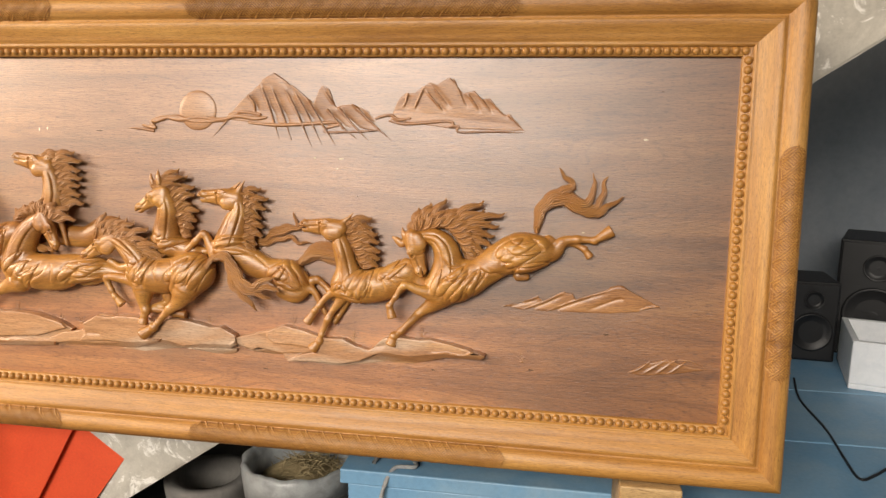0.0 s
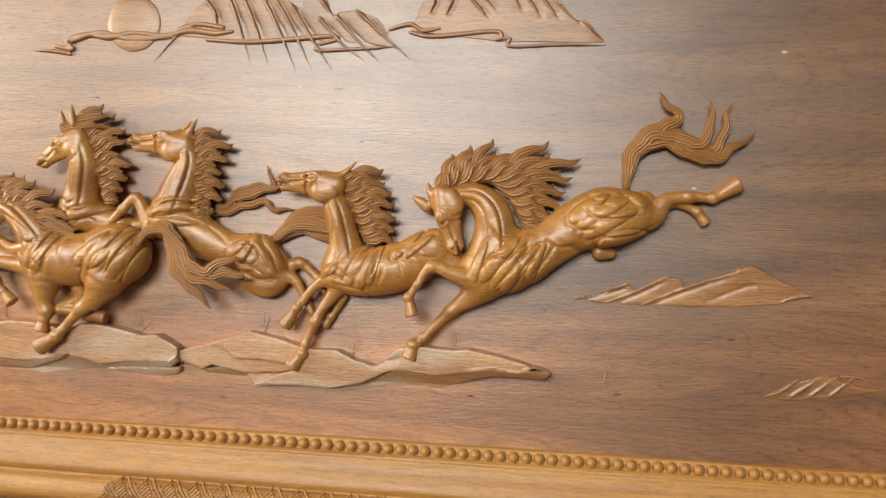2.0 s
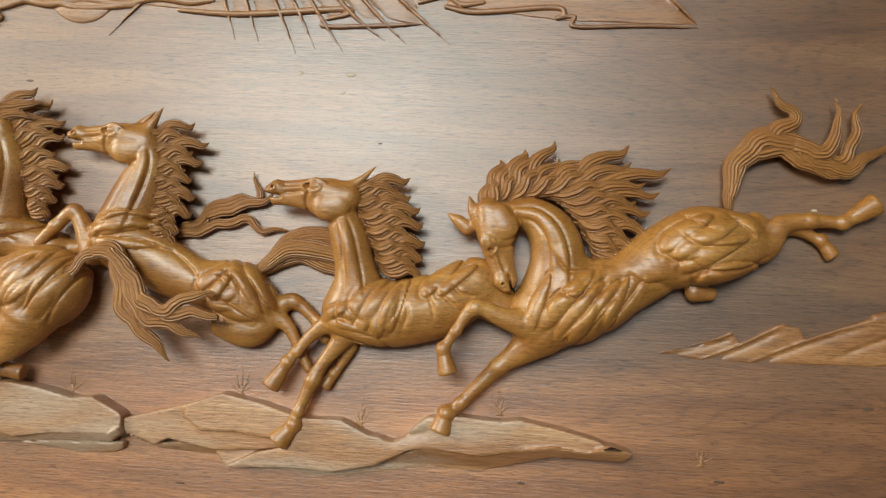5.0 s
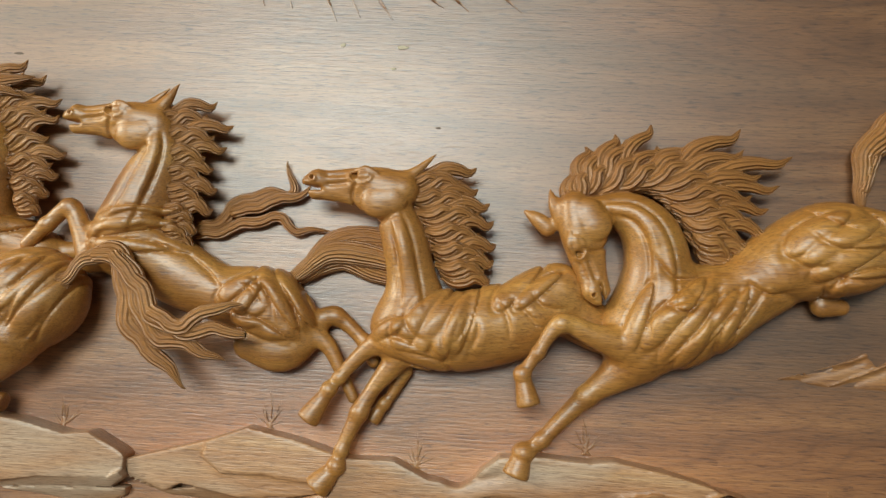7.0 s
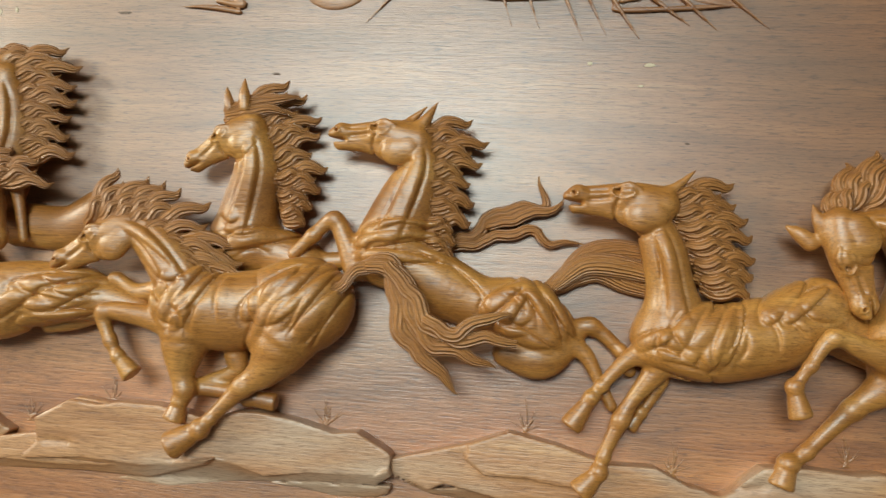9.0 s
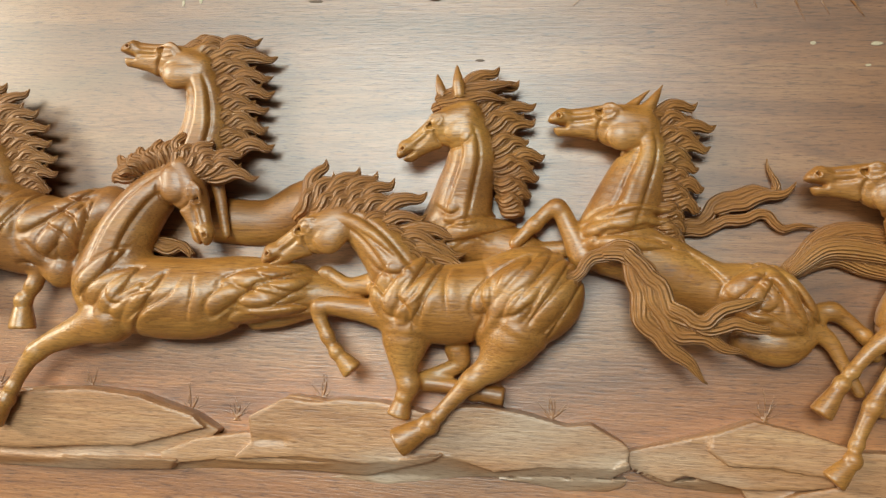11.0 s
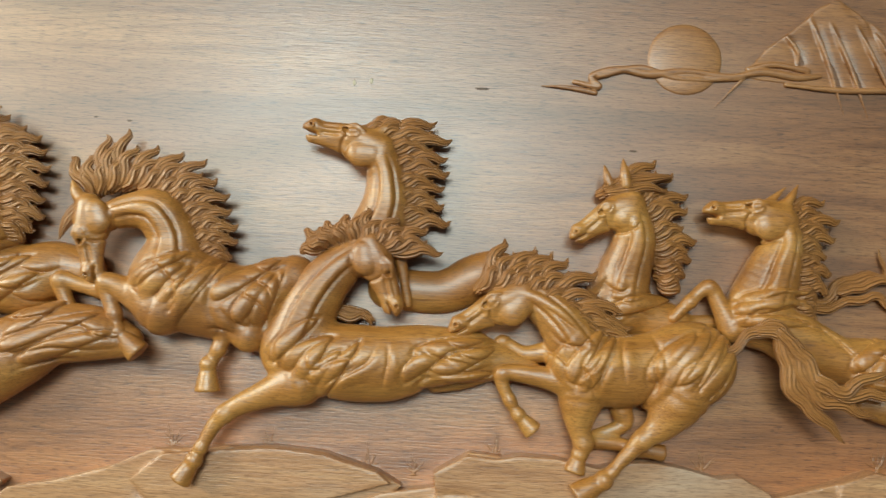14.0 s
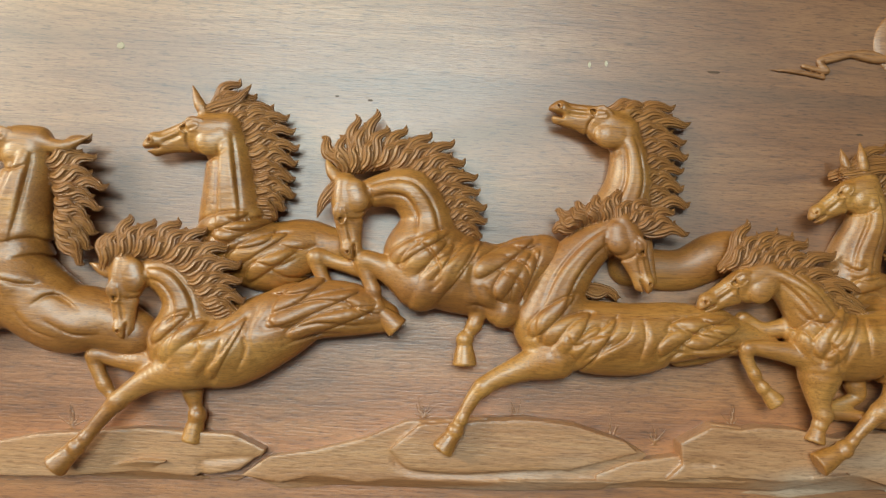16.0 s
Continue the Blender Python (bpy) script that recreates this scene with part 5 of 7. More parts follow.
def mountain_tall():
    c = Carving(-1165, 562, -715, 745, 14, 1.7)
    c.slab([(-1119, 630), (-1085, 671), (-1051, 697), (-1037, 710), (-1026, 722), (-1001, 735), (-983, 725), (-956, 708), (-932, 688), (-908, 670), (-895, 698), (-887, 708), (-872, 701), (-854, 663), (-817, 668), (-784, 655), (-764, 631), (-744, 605), (-797, 614), (-929, 620), (-1023, 621)], 4.2, (0.01, 0.085))
    c.groove([(-1030, 708), (-1010, 661), (-985, 586)], 4.1, 2.2)
    c.tube([(-1034, 709, 4, 2.4), (-1014, 661, 4, 2.7), (-990, 587, 0, 1.1)], flat=1.0, blend=1.5)
    c.groove([(-1004, 702), (-980, 649), (-955, 583)], 4.0, 2.2)
    c.tube([(-1008, 703, 4, 2.4), (-984, 650, 4, 2.7), (-960, 584, 0, 1.1)], flat=1.0, blend=1.5)
    c.groove([(-971, 700), (-940, 640), (-907, 568)], 4.1, 2.2)
    c.tube([(-975, 701, 4, 2.4), (-944, 641, 4, 2.7), (-912, 569, 0, 1.0)], flat=1.0, blend=1.5)
    c.groove([(-951, 696), (-917, 640), (-883, 574)], 4.1, 2.2)
    c.tube([(-955, 697, 4, 2.4), (-921, 641, 4, 2.6), (-888, 575, 0, 1.0)], flat=1.0, blend=1.5)
    c.groove([(-917, 674), (-883, 622), (-848, 572)], 3.9, 2.2)
    c.tube([(-921, 675, 4, 2.3), (-888, 623, 4, 2.7), (-854, 573, 0, 1.1)], flat=1.0, blend=1.5)
    c.groove([(-871, 653), (-837, 616), (-796, 585)], 4.0, 2.2)
    c.tube([(-875, 654, 4, 2.4), (-841, 617, 4, 2.6), (-801, 587, 0, 1.0)], flat=1.0, blend=1.5)
    c.groove([(-844, 657), (-811, 620), (-770, 582)], 3.9, 2.2)
    c.tube([(-848, 658, 4, 2.4), (-815, 621, 4, 2.6), (-775, 583, 0, 1.0)], flat=1.0, blend=1.5)
    c.groove([(-812, 665), (-772, 630), (-717, 583)], 3.9, 2.2)
    c.tube([(-816, 666, 4, 2.3), (-776, 630, 4, 2.6), (-722, 584, 0, 1.0)], flat=1.0, blend=1.5)
    c.groove([(-1059, 683), (-1045, 664), (-1042, 645)], 4.1, 2.2)
    c.tube([(-1063, 684, 4, 2.4), (-1049, 665, 4, 2.8), (-1048, 646, 0, 1.1)], flat=1.0, blend=1.5)
    c.groove([(-884, 703), (-864, 675), (-848, 657)], 3.9, 2.2)
    c.tube([(-888, 704, 4, 2.4), (-868, 675, 4, 2.6), (-853, 658, 0, 1.0)], flat=1.0, blend=1.5)
    c.groove([(-995, 733), (-964, 709), (-951, 686)], 4.0, 2.2)
    c.tube([(-999, 733, 4, 2.4), (-968, 710, 4, 2.6), (-956, 688, 0, 1.1)], flat=1.0, blend=1.5)
    c.tube([(-1098, 645, 2, 2.0), (-1118, 626, 2, 2.2), (-1158, 583, 0, 0.8)], flat=1.0, blend=1.5)
    return part("mountain", c.mesh("mountain", LOW), LOW, relief, "low-relief carved mountain with slanting ridges")


def mountain_far():
    c = Carving(-742, 604, -423, 737, 14, 1.7)
    c.slab([(-732, 635), (-714, 677), (-698, 692), (-676, 693), (-655, 709), (-639, 716), (-626, 712), (-599, 727), (-585, 712), (-567, 694), (-547, 698), (-526, 683), (-510, 683), (-482, 653), (-464, 649), (-433, 614), (-592, 617), (-719, 632)], 4.2, (0.01, 0.085))
    c.groove([(-640, 713), (-617, 687), (-593, 660)], 3.8, 2.0)
    c.tube([(-644, 714, 4, 2.0), (-621, 687, 4, 2.1), (-598, 661, 0, 0.8)], flat=1.0, blend=1.5)
    c.groove([(-650, 699), (-626, 674), (-607, 650)], 3.8, 2.0)
    c.tube([(-654, 699, 4, 2.1), (-631, 675, 4, 2.1), (-612, 651, 0, 0.8)], flat=1.0, blend=1.5)
    c.groove([(-586, 723), (-570, 687), (-556, 660)], 3.8, 2.0)
    c.tube([(-591, 724, 4, 1.9), (-575, 688, 4, 2.0), (-561, 662, 0, 0.7)], flat=1.0, blend=1.5)
    c.groove([(-558, 693), (-542, 673), (-529, 651)], 3.8, 2.0)
    c.tube([(-563, 694, 4, 2.0), (-546, 674, 4, 2.0), (-533, 652, 0, 0.8)], flat=1.0, blend=1.5)
    c.groove([(-540, 696), (-519, 673), (-501, 649)], 3.6, 2.0)
    c.tube([(-544, 696, 4, 2.0), (-524, 674, 4, 2.0), (-506, 650, 0, 0.8)], flat=1.0, blend=1.5)
    c.groove([(-509, 681), (-490, 661), (-467, 640)], 3.8, 2.0)
    c.tube([(-513, 682, 4, 1.9), (-494, 662, 4, 2.0), (-472, 641, 0, 0.7)], flat=1.0, blend=1.5)
    c.groove([(-652, 705), (-664, 676), (-674, 655)], 3.8, 2.0)
    c.tube([(-657, 705, 4, 2.0), (-669, 677, 4, 2.1), (-679, 657, 0, 0.8)], flat=1.0, blend=1.5)
    c.groove([(-687, 691), (-692, 674), (-699, 659)], 3.8, 2.0)
    c.tube([(-692, 692, 4, 2.0), (-696, 675, 4, 2.1), (-704, 660, 0, 0.8)], flat=1.0, blend=1.5)
    c.groove([(-465, 647), (-446, 630), (-428, 611)], 3.6, 2.0)
    c.tube([(-469, 648, 4, 2.0), (-451, 631, 4, 2.1), (-433, 613, 0, 0.7)], flat=1.0, blend=1.5)
    return part("mountain", c.mesh("mountain", LOW), LOW, relief, "low-relief carved mountain with slanting ridges")


def carved_sun():
    c = Carving(-1241, 598, -1136, 702, 10, 1.7)
    c.tube([(-1189, 650, 0, 46.2), (-1188, 650, 0, 46.2)], flat=0.11, blend=0.5)
    return part("sun", c.mesh("sun", LOW), LOW, relief, "low carved sun disc crossed by cloud")


def cloud(rows):
    c = Carving(-1374, 592, -427, 658, 14, 1.5)
    for line in rows:
        c.tube(line, flat=0.8, blend=1.0)
    return part("cloud", c.mesh("cloud", LOW), LOW, relief, "thin carved cloud band")


def cloud_over_sun():
    return cloud([[(-1326, 614, 2, 3.1), (-1295, 609, 2, 4.0), (-1305, 622, 2, 4.2), (-1273, 633, 2, 4.0), (-1231, 628, 2, 5.2), (-1188, 634, 2, 5.0), (-1132, 630, 2, 4.0), (-1091, 638, 2, 5.0), (-1050, 633, 2, 4.9), (-1020, 636, 2, 2.9)],
                  [(-1367, 607, 2, 1.0), (-1331, 606, 2, 3.1), (-1299, 601, 2, 3.1)],
                  [(-1295, 623, 2, 4.2), (-1245, 636, 2, 4.2), (-1195, 624, 2, 4.0), (-1118, 628, 2, 2.9)],
                  [(-1111, 641, 2, 2.9), (-1077, 648, 2, 4.0), (-1036, 642, 2, 4.0)]])


def cloud_under_peaks():
    return cloud([[(-1063, 623, 2, 2.9), (-982, 619, 2, 3.9), (-862, 627, 2, 3.9), (-848, 622, 2, 2.9), (-875, 615, 2, 2.8)],
                  [(-881, 612, 2, 2.9), (-875, 605, 2, 2.9), (-796, 608, 2, 2.8), (-760, 610, 2, 0.9)]])


def cloud_under_far_peaks():
    return cloud([[(-764, 637, 2, 2.8), (-732, 645, 2, 3.7), (-712, 635, 2, 3.6), (-686, 638, 2, 2.7)],
                  [(-732, 632, 2, 2.7), (-693, 626, 2, 3.7), (-605, 633, 2, 3.6), (-590, 626, 2, 3.6), (-598, 620, 2, 2.7)],
                  [(-598, 620, 2, 2.7), (-577, 622, 2, 2.6), (-577, 610, 2, 2.7), (-505, 612, 2, 2.6), (-434, 611, 2, 0.9)]])


def hill_low():
    c = Carving(-483, 214, -121, 296, 12, 1.45)
    c.slab([(-473, 230), (-428, 241), (-391, 258), (-380, 246), (-340, 269), (-316, 266), (-309, 253), (-273, 265), (-240, 280), (-207, 285), (-168, 265), (-131, 247), (-168, 235), (-232, 227), (-366, 224), (-428, 225)], 4.2, (0, 0.12))
    c.tube([(-391, 257, 4, 2.1), (-408, 249, 4, 1.8), (-470, 230, 1, 0.7)], flat=1.0, blend=1.5)
    c.groove([(-390, 252), (-408, 244), (-470, 225)], 2.6, 2.0)
    c.tube([(-334, 269, 4, 2.1), (-381, 244, 4, 1.8), (-425, 225, 1, 0.7)], flat=1.0, blend=1.5)
    c.groove([(-333, 264), (-380, 239), (-424, 220)], 2.8, 2.0)
    c.tube([(-241, 278, 4, 2.1), (-310, 252, 4, 1.8), (-372, 224, 1, 0.7)], flat=1.0, blend=1.5)
    c.groove([(-240, 273), (-309, 247), (-371, 219)], 2.6, 2.0)
    c.tube([(-208, 265, 4, 2.0), (-228, 262, 4, 1.7), (-282, 237, 1, 0.7)], flat=1.0, blend=1.5)
    c.groove([(-207, 260), (-226, 257), (-282, 232)], 2.6, 2.0)
    c.tube([(-134, 248, 4, 2.0), (-163, 242, 4, 1.6), (-180, 232, 1, 0.7)], flat=1.0, blend=1.5)
    c.groove([(-133, 243), (-161, 237), (-179, 227)], 2.6, 2.0)
    c.tube([(-234, 280, 3, 5.9), (-215, 284, 3, 5.9), (-201, 277, 2, 3.9)], flat=0.8, blend=1.0)
    return part("hill", c.mesh("hill", LOW), LOW, relief, "low-relief carved hill with slanting ridges")


def hill_corner():
    c = Carving(-205, 84, -19, 144, 10, 1.7)
    c.slab([(-195, 98), (-158, 120), (-111, 134), (-70, 122), (-29, 116), (-86, 104), (-156, 94)], 1.8, (0, 0.08))
    c.tube([(-146, 127, 2, 1.7), (-171, 107, 2, 1.8), (-192, 99, 1, 0.7)], flat=1.0, blend=1.0)
    c.tube([(-117, 129, 2, 1.8), (-145, 109, 2, 1.8), (-162, 96, 1, 0.7)], flat=1.0, blend=1.0)
    c.tube([(-94, 133, 2, 1.8), (-120, 111, 2, 1.8), (-135, 98, 1, 0.7)], flat=1.0, blend=1.0)
    c.tube([(-71, 133, 2, 1.7), (-93, 113, 2, 1.8), (-109, 100, 1, 0.7)], flat=1.0, blend=1.0)
    c.tube([(-88, 134, 2, 1.8), (-62, 133, 2, 1.8), (-29, 118, 1, 0.7)], flat=1.0, blend=1.0)
    return part("hill", c.mesh("hill", LOW), LOW, relief, "faint carved ridges near the corner of the field")


def grass_tuft_0():
    c = Carving(-674, 141, -623, 194, 6, 0.9)
    c.tube([(-651.5, 150.0, 0.3, 0.8), (-641.0, 157.9, 0.3, 0.95), (-632.5, 163.9, 0.3, 0.5)], flat=1.0, blend=0.5)
    c.tube([(-650.0, 150.0, 0.3, 0.8), (-641.4, 159.9, 0.3, 0.95), (-635.3, 167.9, 0.3, 0.5)], flat=1.0, blend=0.5)
    c.tube([(-648.5, 150.0, 0.3, 0.8), (-645.0, 162.5, 0.3, 0.95), (-644.8, 173.0, 0.3, 0.5)], flat=1.0, blend=0.5)
    c.tube([(-647.0, 150.0, 0.3, 0.8), (-647.3, 168.4, 0.3, 0.95), (-651.2, 184.6, 0.3, 0.5)], flat=1.0, blend=0.5)
    c.tube([(-645.5, 150.0, 0.3, 0.8), (-650.0, 165.3, 0.3, 0.95), (-650.8, 178.2, 0.3, 0.5)], flat=1.0, blend=0.5)
    c.tube([(-644.0, 150.0, 0.3, 0.8), (-652.9, 162.6, 0.3, 0.95), (-657.6, 172.3, 0.3, 0.5)], flat=1.0, blend=0.5)
    c.tube([(-642.5, 150.0, 0.3, 0.8), (-654.6, 156.8, 0.3, 0.95), (-665.3, 161.9, 0.3, 0.5)], flat=1.0, blend=0.5)
    return part("grass_tuft", c.mesh("grass_tuft", LOW), LOW, relief, "small tuft of grass cut into the board")


def grass_tuft_1():
    c = Carving(-829, 119, -783, 171, 6, 0.9)
    c.tube([(-813.5, 128.0, 0.3, 0.8), (-801.5, 134.5, 0.3, 0.95), (-791.6, 138.5, 0.3, 0.5)], flat=1.0, blend=0.5)
    c.tube([(-812.0, 128.0, 0.3, 0.8), (-803.5, 137.8, 0.3, 0.95), (-797.5, 145.6, 0.3, 0.5)], flat=1.0, blend=0.5)
    c.tube([(-810.5, 128.0, 0.3, 0.8), (-805.7, 143.4, 0.3, 0.95), (-803.2, 157.4, 0.3, 0.5)], flat=1.0, blend=0.5)
    c.tube([(-809.0, 128.0, 0.3, 0.8), (-807.2, 145.8, 0.3, 0.95), (-808.8, 161.5, 0.3, 0.5)], flat=1.0, blend=0.5)
    c.tube([(-807.5, 128.0, 0.3, 0.8), (-811.7, 138.2, 0.3, 0.95), (-812.7, 146.5, 0.3, 0.5)], flat=1.0, blend=0.5)
    c.tube([(-806.0, 128.0, 0.3, 0.8), (-813.4, 136.7, 0.3, 0.95), (-817.2, 142.4, 0.3, 0.5)], flat=1.0, blend=0.5)
    c.tube([(-804.5, 128.0, 0.3, 0.8), (-812.7, 132.4, 0.3, 0.95), (-819.9, 135.5, 0.3, 0.5)], flat=1.0, blend=0.5)
    return part("grass_tuft", c.mesh("grass_tuft", LOW), LOW, relief, "small tuft of grass cut into the board")


def grass_tuft_2():
    c = Carving(-1187, 137, -1137, 186, 6, 0.9)
    c.tube([(-1166.5, 146.0, 0.3, 0.8), (-1155.4, 154.8, 0.3, 0.95), (-1145.7, 162.3, 0.3, 0.5)], flat=1.0, blend=0.5)
    c.tube([(-1165.0, 146.0, 0.3, 0.8), (-1154.8, 157.0, 0.3, 0.95), (-1147.6, 165.4, 0.3, 0.5)], flat=1.0, blend=0.5)
    c.tube([(-1163.5, 146.0, 0.3, 0.8), (-1159.7, 158.5, 0.3, 0.95), (-1159.6, 168.6, 0.3, 0.5)], flat=1.0, blend=0.5)
    c.tube([(-1162.0, 146.0, 0.3, 0.8), (-1162.4, 162.1, 0.3, 0.95), (-1165.2, 176.6, 0.3, 0.5)], flat=1.0, blend=0.5)
    c.tube([(-1160.5, 146.0, 0.3, 0.8), (-1164.7, 158.9, 0.3, 0.95), (-1165.0, 169.3, 0.3, 0.5)], flat=1.0, blend=0.5)
    c.tube([(-1159.0, 146.0, 0.3, 0.8), (-1169.9, 157.3, 0.3, 0.95), (-1178.1, 166.4, 0.3, 0.5)], flat=1.0, blend=0.5)
    c.tube([(-1157.5, 146.0, 0.3, 0.8), (-1166.3, 151.8, 0.3, 0.95), (-1173.9, 156.4, 0.3, 0.5)], flat=1.0, blend=0.5)
    return part("grass_tuft", c.mesh("grass_tuft", LOW), LOW, relief, "small tuft of grass cut into the board")


def grass_tuft_3():
    c = Carving(-978, 148, -930, 202, 6, 0.9)
    c.tube([(-958.5, 157.0, 0.3, 0.8), (-948.1, 163.0, 0.3, 0.95), (-939.2, 167.1, 0.3, 0.5)], flat=1.0, blend=0.5)
    c.tube([(-957.0, 157.0, 0.3, 0.8), (-948.8, 168.0, 0.3, 0.95), (-942.3, 177.7, 0.3, 0.5)], flat=1.0, blend=0.5)
    c.tube([(-955.5, 157.0, 0.3, 0.8), (-948.6, 171.9, 0.3, 0.95), (-944.2, 185.2, 0.3, 0.5)], flat=1.0, blend=0.5)
    c.tube([(-954.0, 157.0, 0.3, 0.8), (-952.9, 175.9, 0.3, 0.95), (-955.3, 192.8, 0.3, 0.5)], flat=1.0, blend=0.5)
    c.tube([(-952.5, 157.0, 0.3, 0.8), (-958.0, 170.0, 0.3, 0.95), (-959.9, 180.6, 0.3, 0.5)], flat=1.0, blend=0.5)
    c.tube([(-951.0, 157.0, 0.3, 0.8), (-958.7, 168.5, 0.3, 0.95), (-962.5, 177.2, 0.3, 0.5)], flat=1.0, blend=0.5)
    c.tube([(-949.5, 157.0, 0.3, 0.8), (-960.5, 164.1, 0.3, 0.95), (-969.3, 168.7, 0.3, 0.5)], flat=1.0, blend=0.5)
    return part("grass_tuft", c.mesh("grass_tuft", LOW), LOW, relief, "small tuft of grass cut into the board")


def grass_tuft_4():
    c = Carving(-1428, 144, -1385, 192, 6, 0.9)
    c.tube([(-1409.5, 153.0, 0.3, 0.8), (-1401.1, 157.8, 0.3, 0.95), (-1394.3, 160.7, 0.3, 0.5)], flat=1.0, blend=0.5)
    c.tube([(-1408.0, 153.0, 0.3, 0.8), (-1401.0, 160.8, 0.3, 0.95), (-1396.3, 166.6, 0.3, 0.5)], flat=1.0, blend=0.5)
    c.tube([(-1406.5, 153.0, 0.3, 0.8), (-1402.6, 168.7, 0.3, 0.95), (-1402.8, 181.9, 0.3, 0.5)], flat=1.0, blend=0.5)
    c.tube([(-1405.0, 153.0, 0.3, 0.8), (-1404.1, 168.7, 0.3, 0.95), (-1406.0, 182.8, 0.3, 0.5)], flat=1.0, blend=0.5)
    c.tube([(-1403.5, 153.0, 0.3, 0.8), (-1406.5, 164.3, 0.3, 0.95), (-1407.0, 174.1, 0.3, 0.5)], flat=1.0, blend=0.5)
    c.tube([(-1402.0, 153.0, 0.3, 0.8), (-1412.2, 163.9, 0.3, 0.95), (-1419.2, 172.2, 0.3, 0.5)], flat=1.0, blend=0.5)
    c.tube([(-1400.5, 153.0, 0.3, 0.8), (-1409.3, 158.0, 0.3, 0.95), (-1416.7, 161.2, 0.3, 0.5)], flat=1.0, blend=0.5)
    return part("grass_tuft", c.mesh("grass_tuft", LOW), LOW, relief, "small tuft of grass cut into the board")


def grass_tuft_5():
    c = Carving(-1579, 121, -1530, 174, 6, 0.9)
    c.tube([(-1558.5, 130.0, 0.3, 0.8), (-1547.7, 137.4, 0.3, 0.95), (-1539.4, 142.2, 0.3, 0.5)], flat=1.0, blend=0.5)
    c.tube([(-1557.0, 130.0, 0.3, 0.8), (-1549.2, 142.1, 0.3, 0.95), (-1545.4, 151.4, 0.3, 0.5)], flat=1.0, blend=0.5)
    c.tube([(-1555.5, 130.0, 0.3, 0.8), (-1549.6, 142.8, 0.3, 0.95), (-1548.2, 152.6, 0.3, 0.5)], flat=1.0, blend=0.5)
    c.tube([(-1554.0, 130.0, 0.3, 0.8), (-1554.6, 148.3, 0.3, 0.95), (-1557.5, 165.2, 0.3, 0.5)], flat=1.0, blend=0.5)
    c.tube([(-1552.5, 130.0, 0.3, 0.8), (-1556.5, 142.0, 0.3, 0.95), (-1557.1, 151.8, 0.3, 0.5)], flat=1.0, blend=0.5)
    c.tube([(-1551.0, 130.0, 0.3, 0.8), (-1557.4, 137.9, 0.3, 0.95), (-1561.7, 144.2, 0.3, 0.5)], flat=1.0, blend=0.5)
    c.tube([(-1549.5, 130.0, 0.3, 0.8), (-1560.9, 138.2, 0.3, 0.95), (-1569.7, 143.7, 0.3, 0.5)], flat=1.0, blend=0.5)
    return part("grass_tuft", c.mesh("grass_tuft", LOW), LOW, relief, "small tuft of grass cut into the board")


def grass_tuft_6():
    c = Carving(-1694, 139, -1649, 185, 6, 0.9)
    c.tube([(-1677.5, 148.0, 0.3, 0.8), (-1666.7, 156.0, 0.3, 0.95), (-1657.9, 162.0, 0.3, 0.5)], flat=1.0, blend=0.5)
    c.tube([(-1676.0, 148.0, 0.3, 0.8), (-1669.4, 155.6, 0.3, 0.95), (-1665.8, 160.9, 0.3, 0.5)], flat=1.0, blend=0.5)
    c.tube([(-1674.5, 148.0, 0.3, 0.8), (-1669.2, 163.0, 0.3, 0.95), (-1666.9, 176.2, 0.3, 0.5)], flat=1.0, blend=0.5)
    c.tube([(-1673.0, 148.0, 0.3, 0.8), (-1673.8, 161.9, 0.3, 0.95), (-1679.0, 173.1, 0.3, 0.5)], flat=1.0, blend=0.5)
    c.tube([(-1671.5, 148.0, 0.3, 0.8), (-1676.6, 160.7, 0.3, 0.95), (-1678.3, 171.3, 0.3, 0.5)], flat=1.0, blend=0.5)
    c.tube([(-1670.0, 148.0, 0.3, 0.8), (-1677.2, 156.6, 0.3, 0.95), (-1681.7, 162.9, 0.3, 0.5)], flat=1.0, blend=0.5)
    c.tube([(-1668.5, 148.0, 0.3, 0.8), (-1677.7, 153.2, 0.3, 0.95), (-1684.7, 155.7, 0.3, 0.5)], flat=1.0, blend=0.5)
    return part("grass_tuft", c.mesh("grass_tuft", LOW), LOW, relief, "small tuft of grass cut into the board")


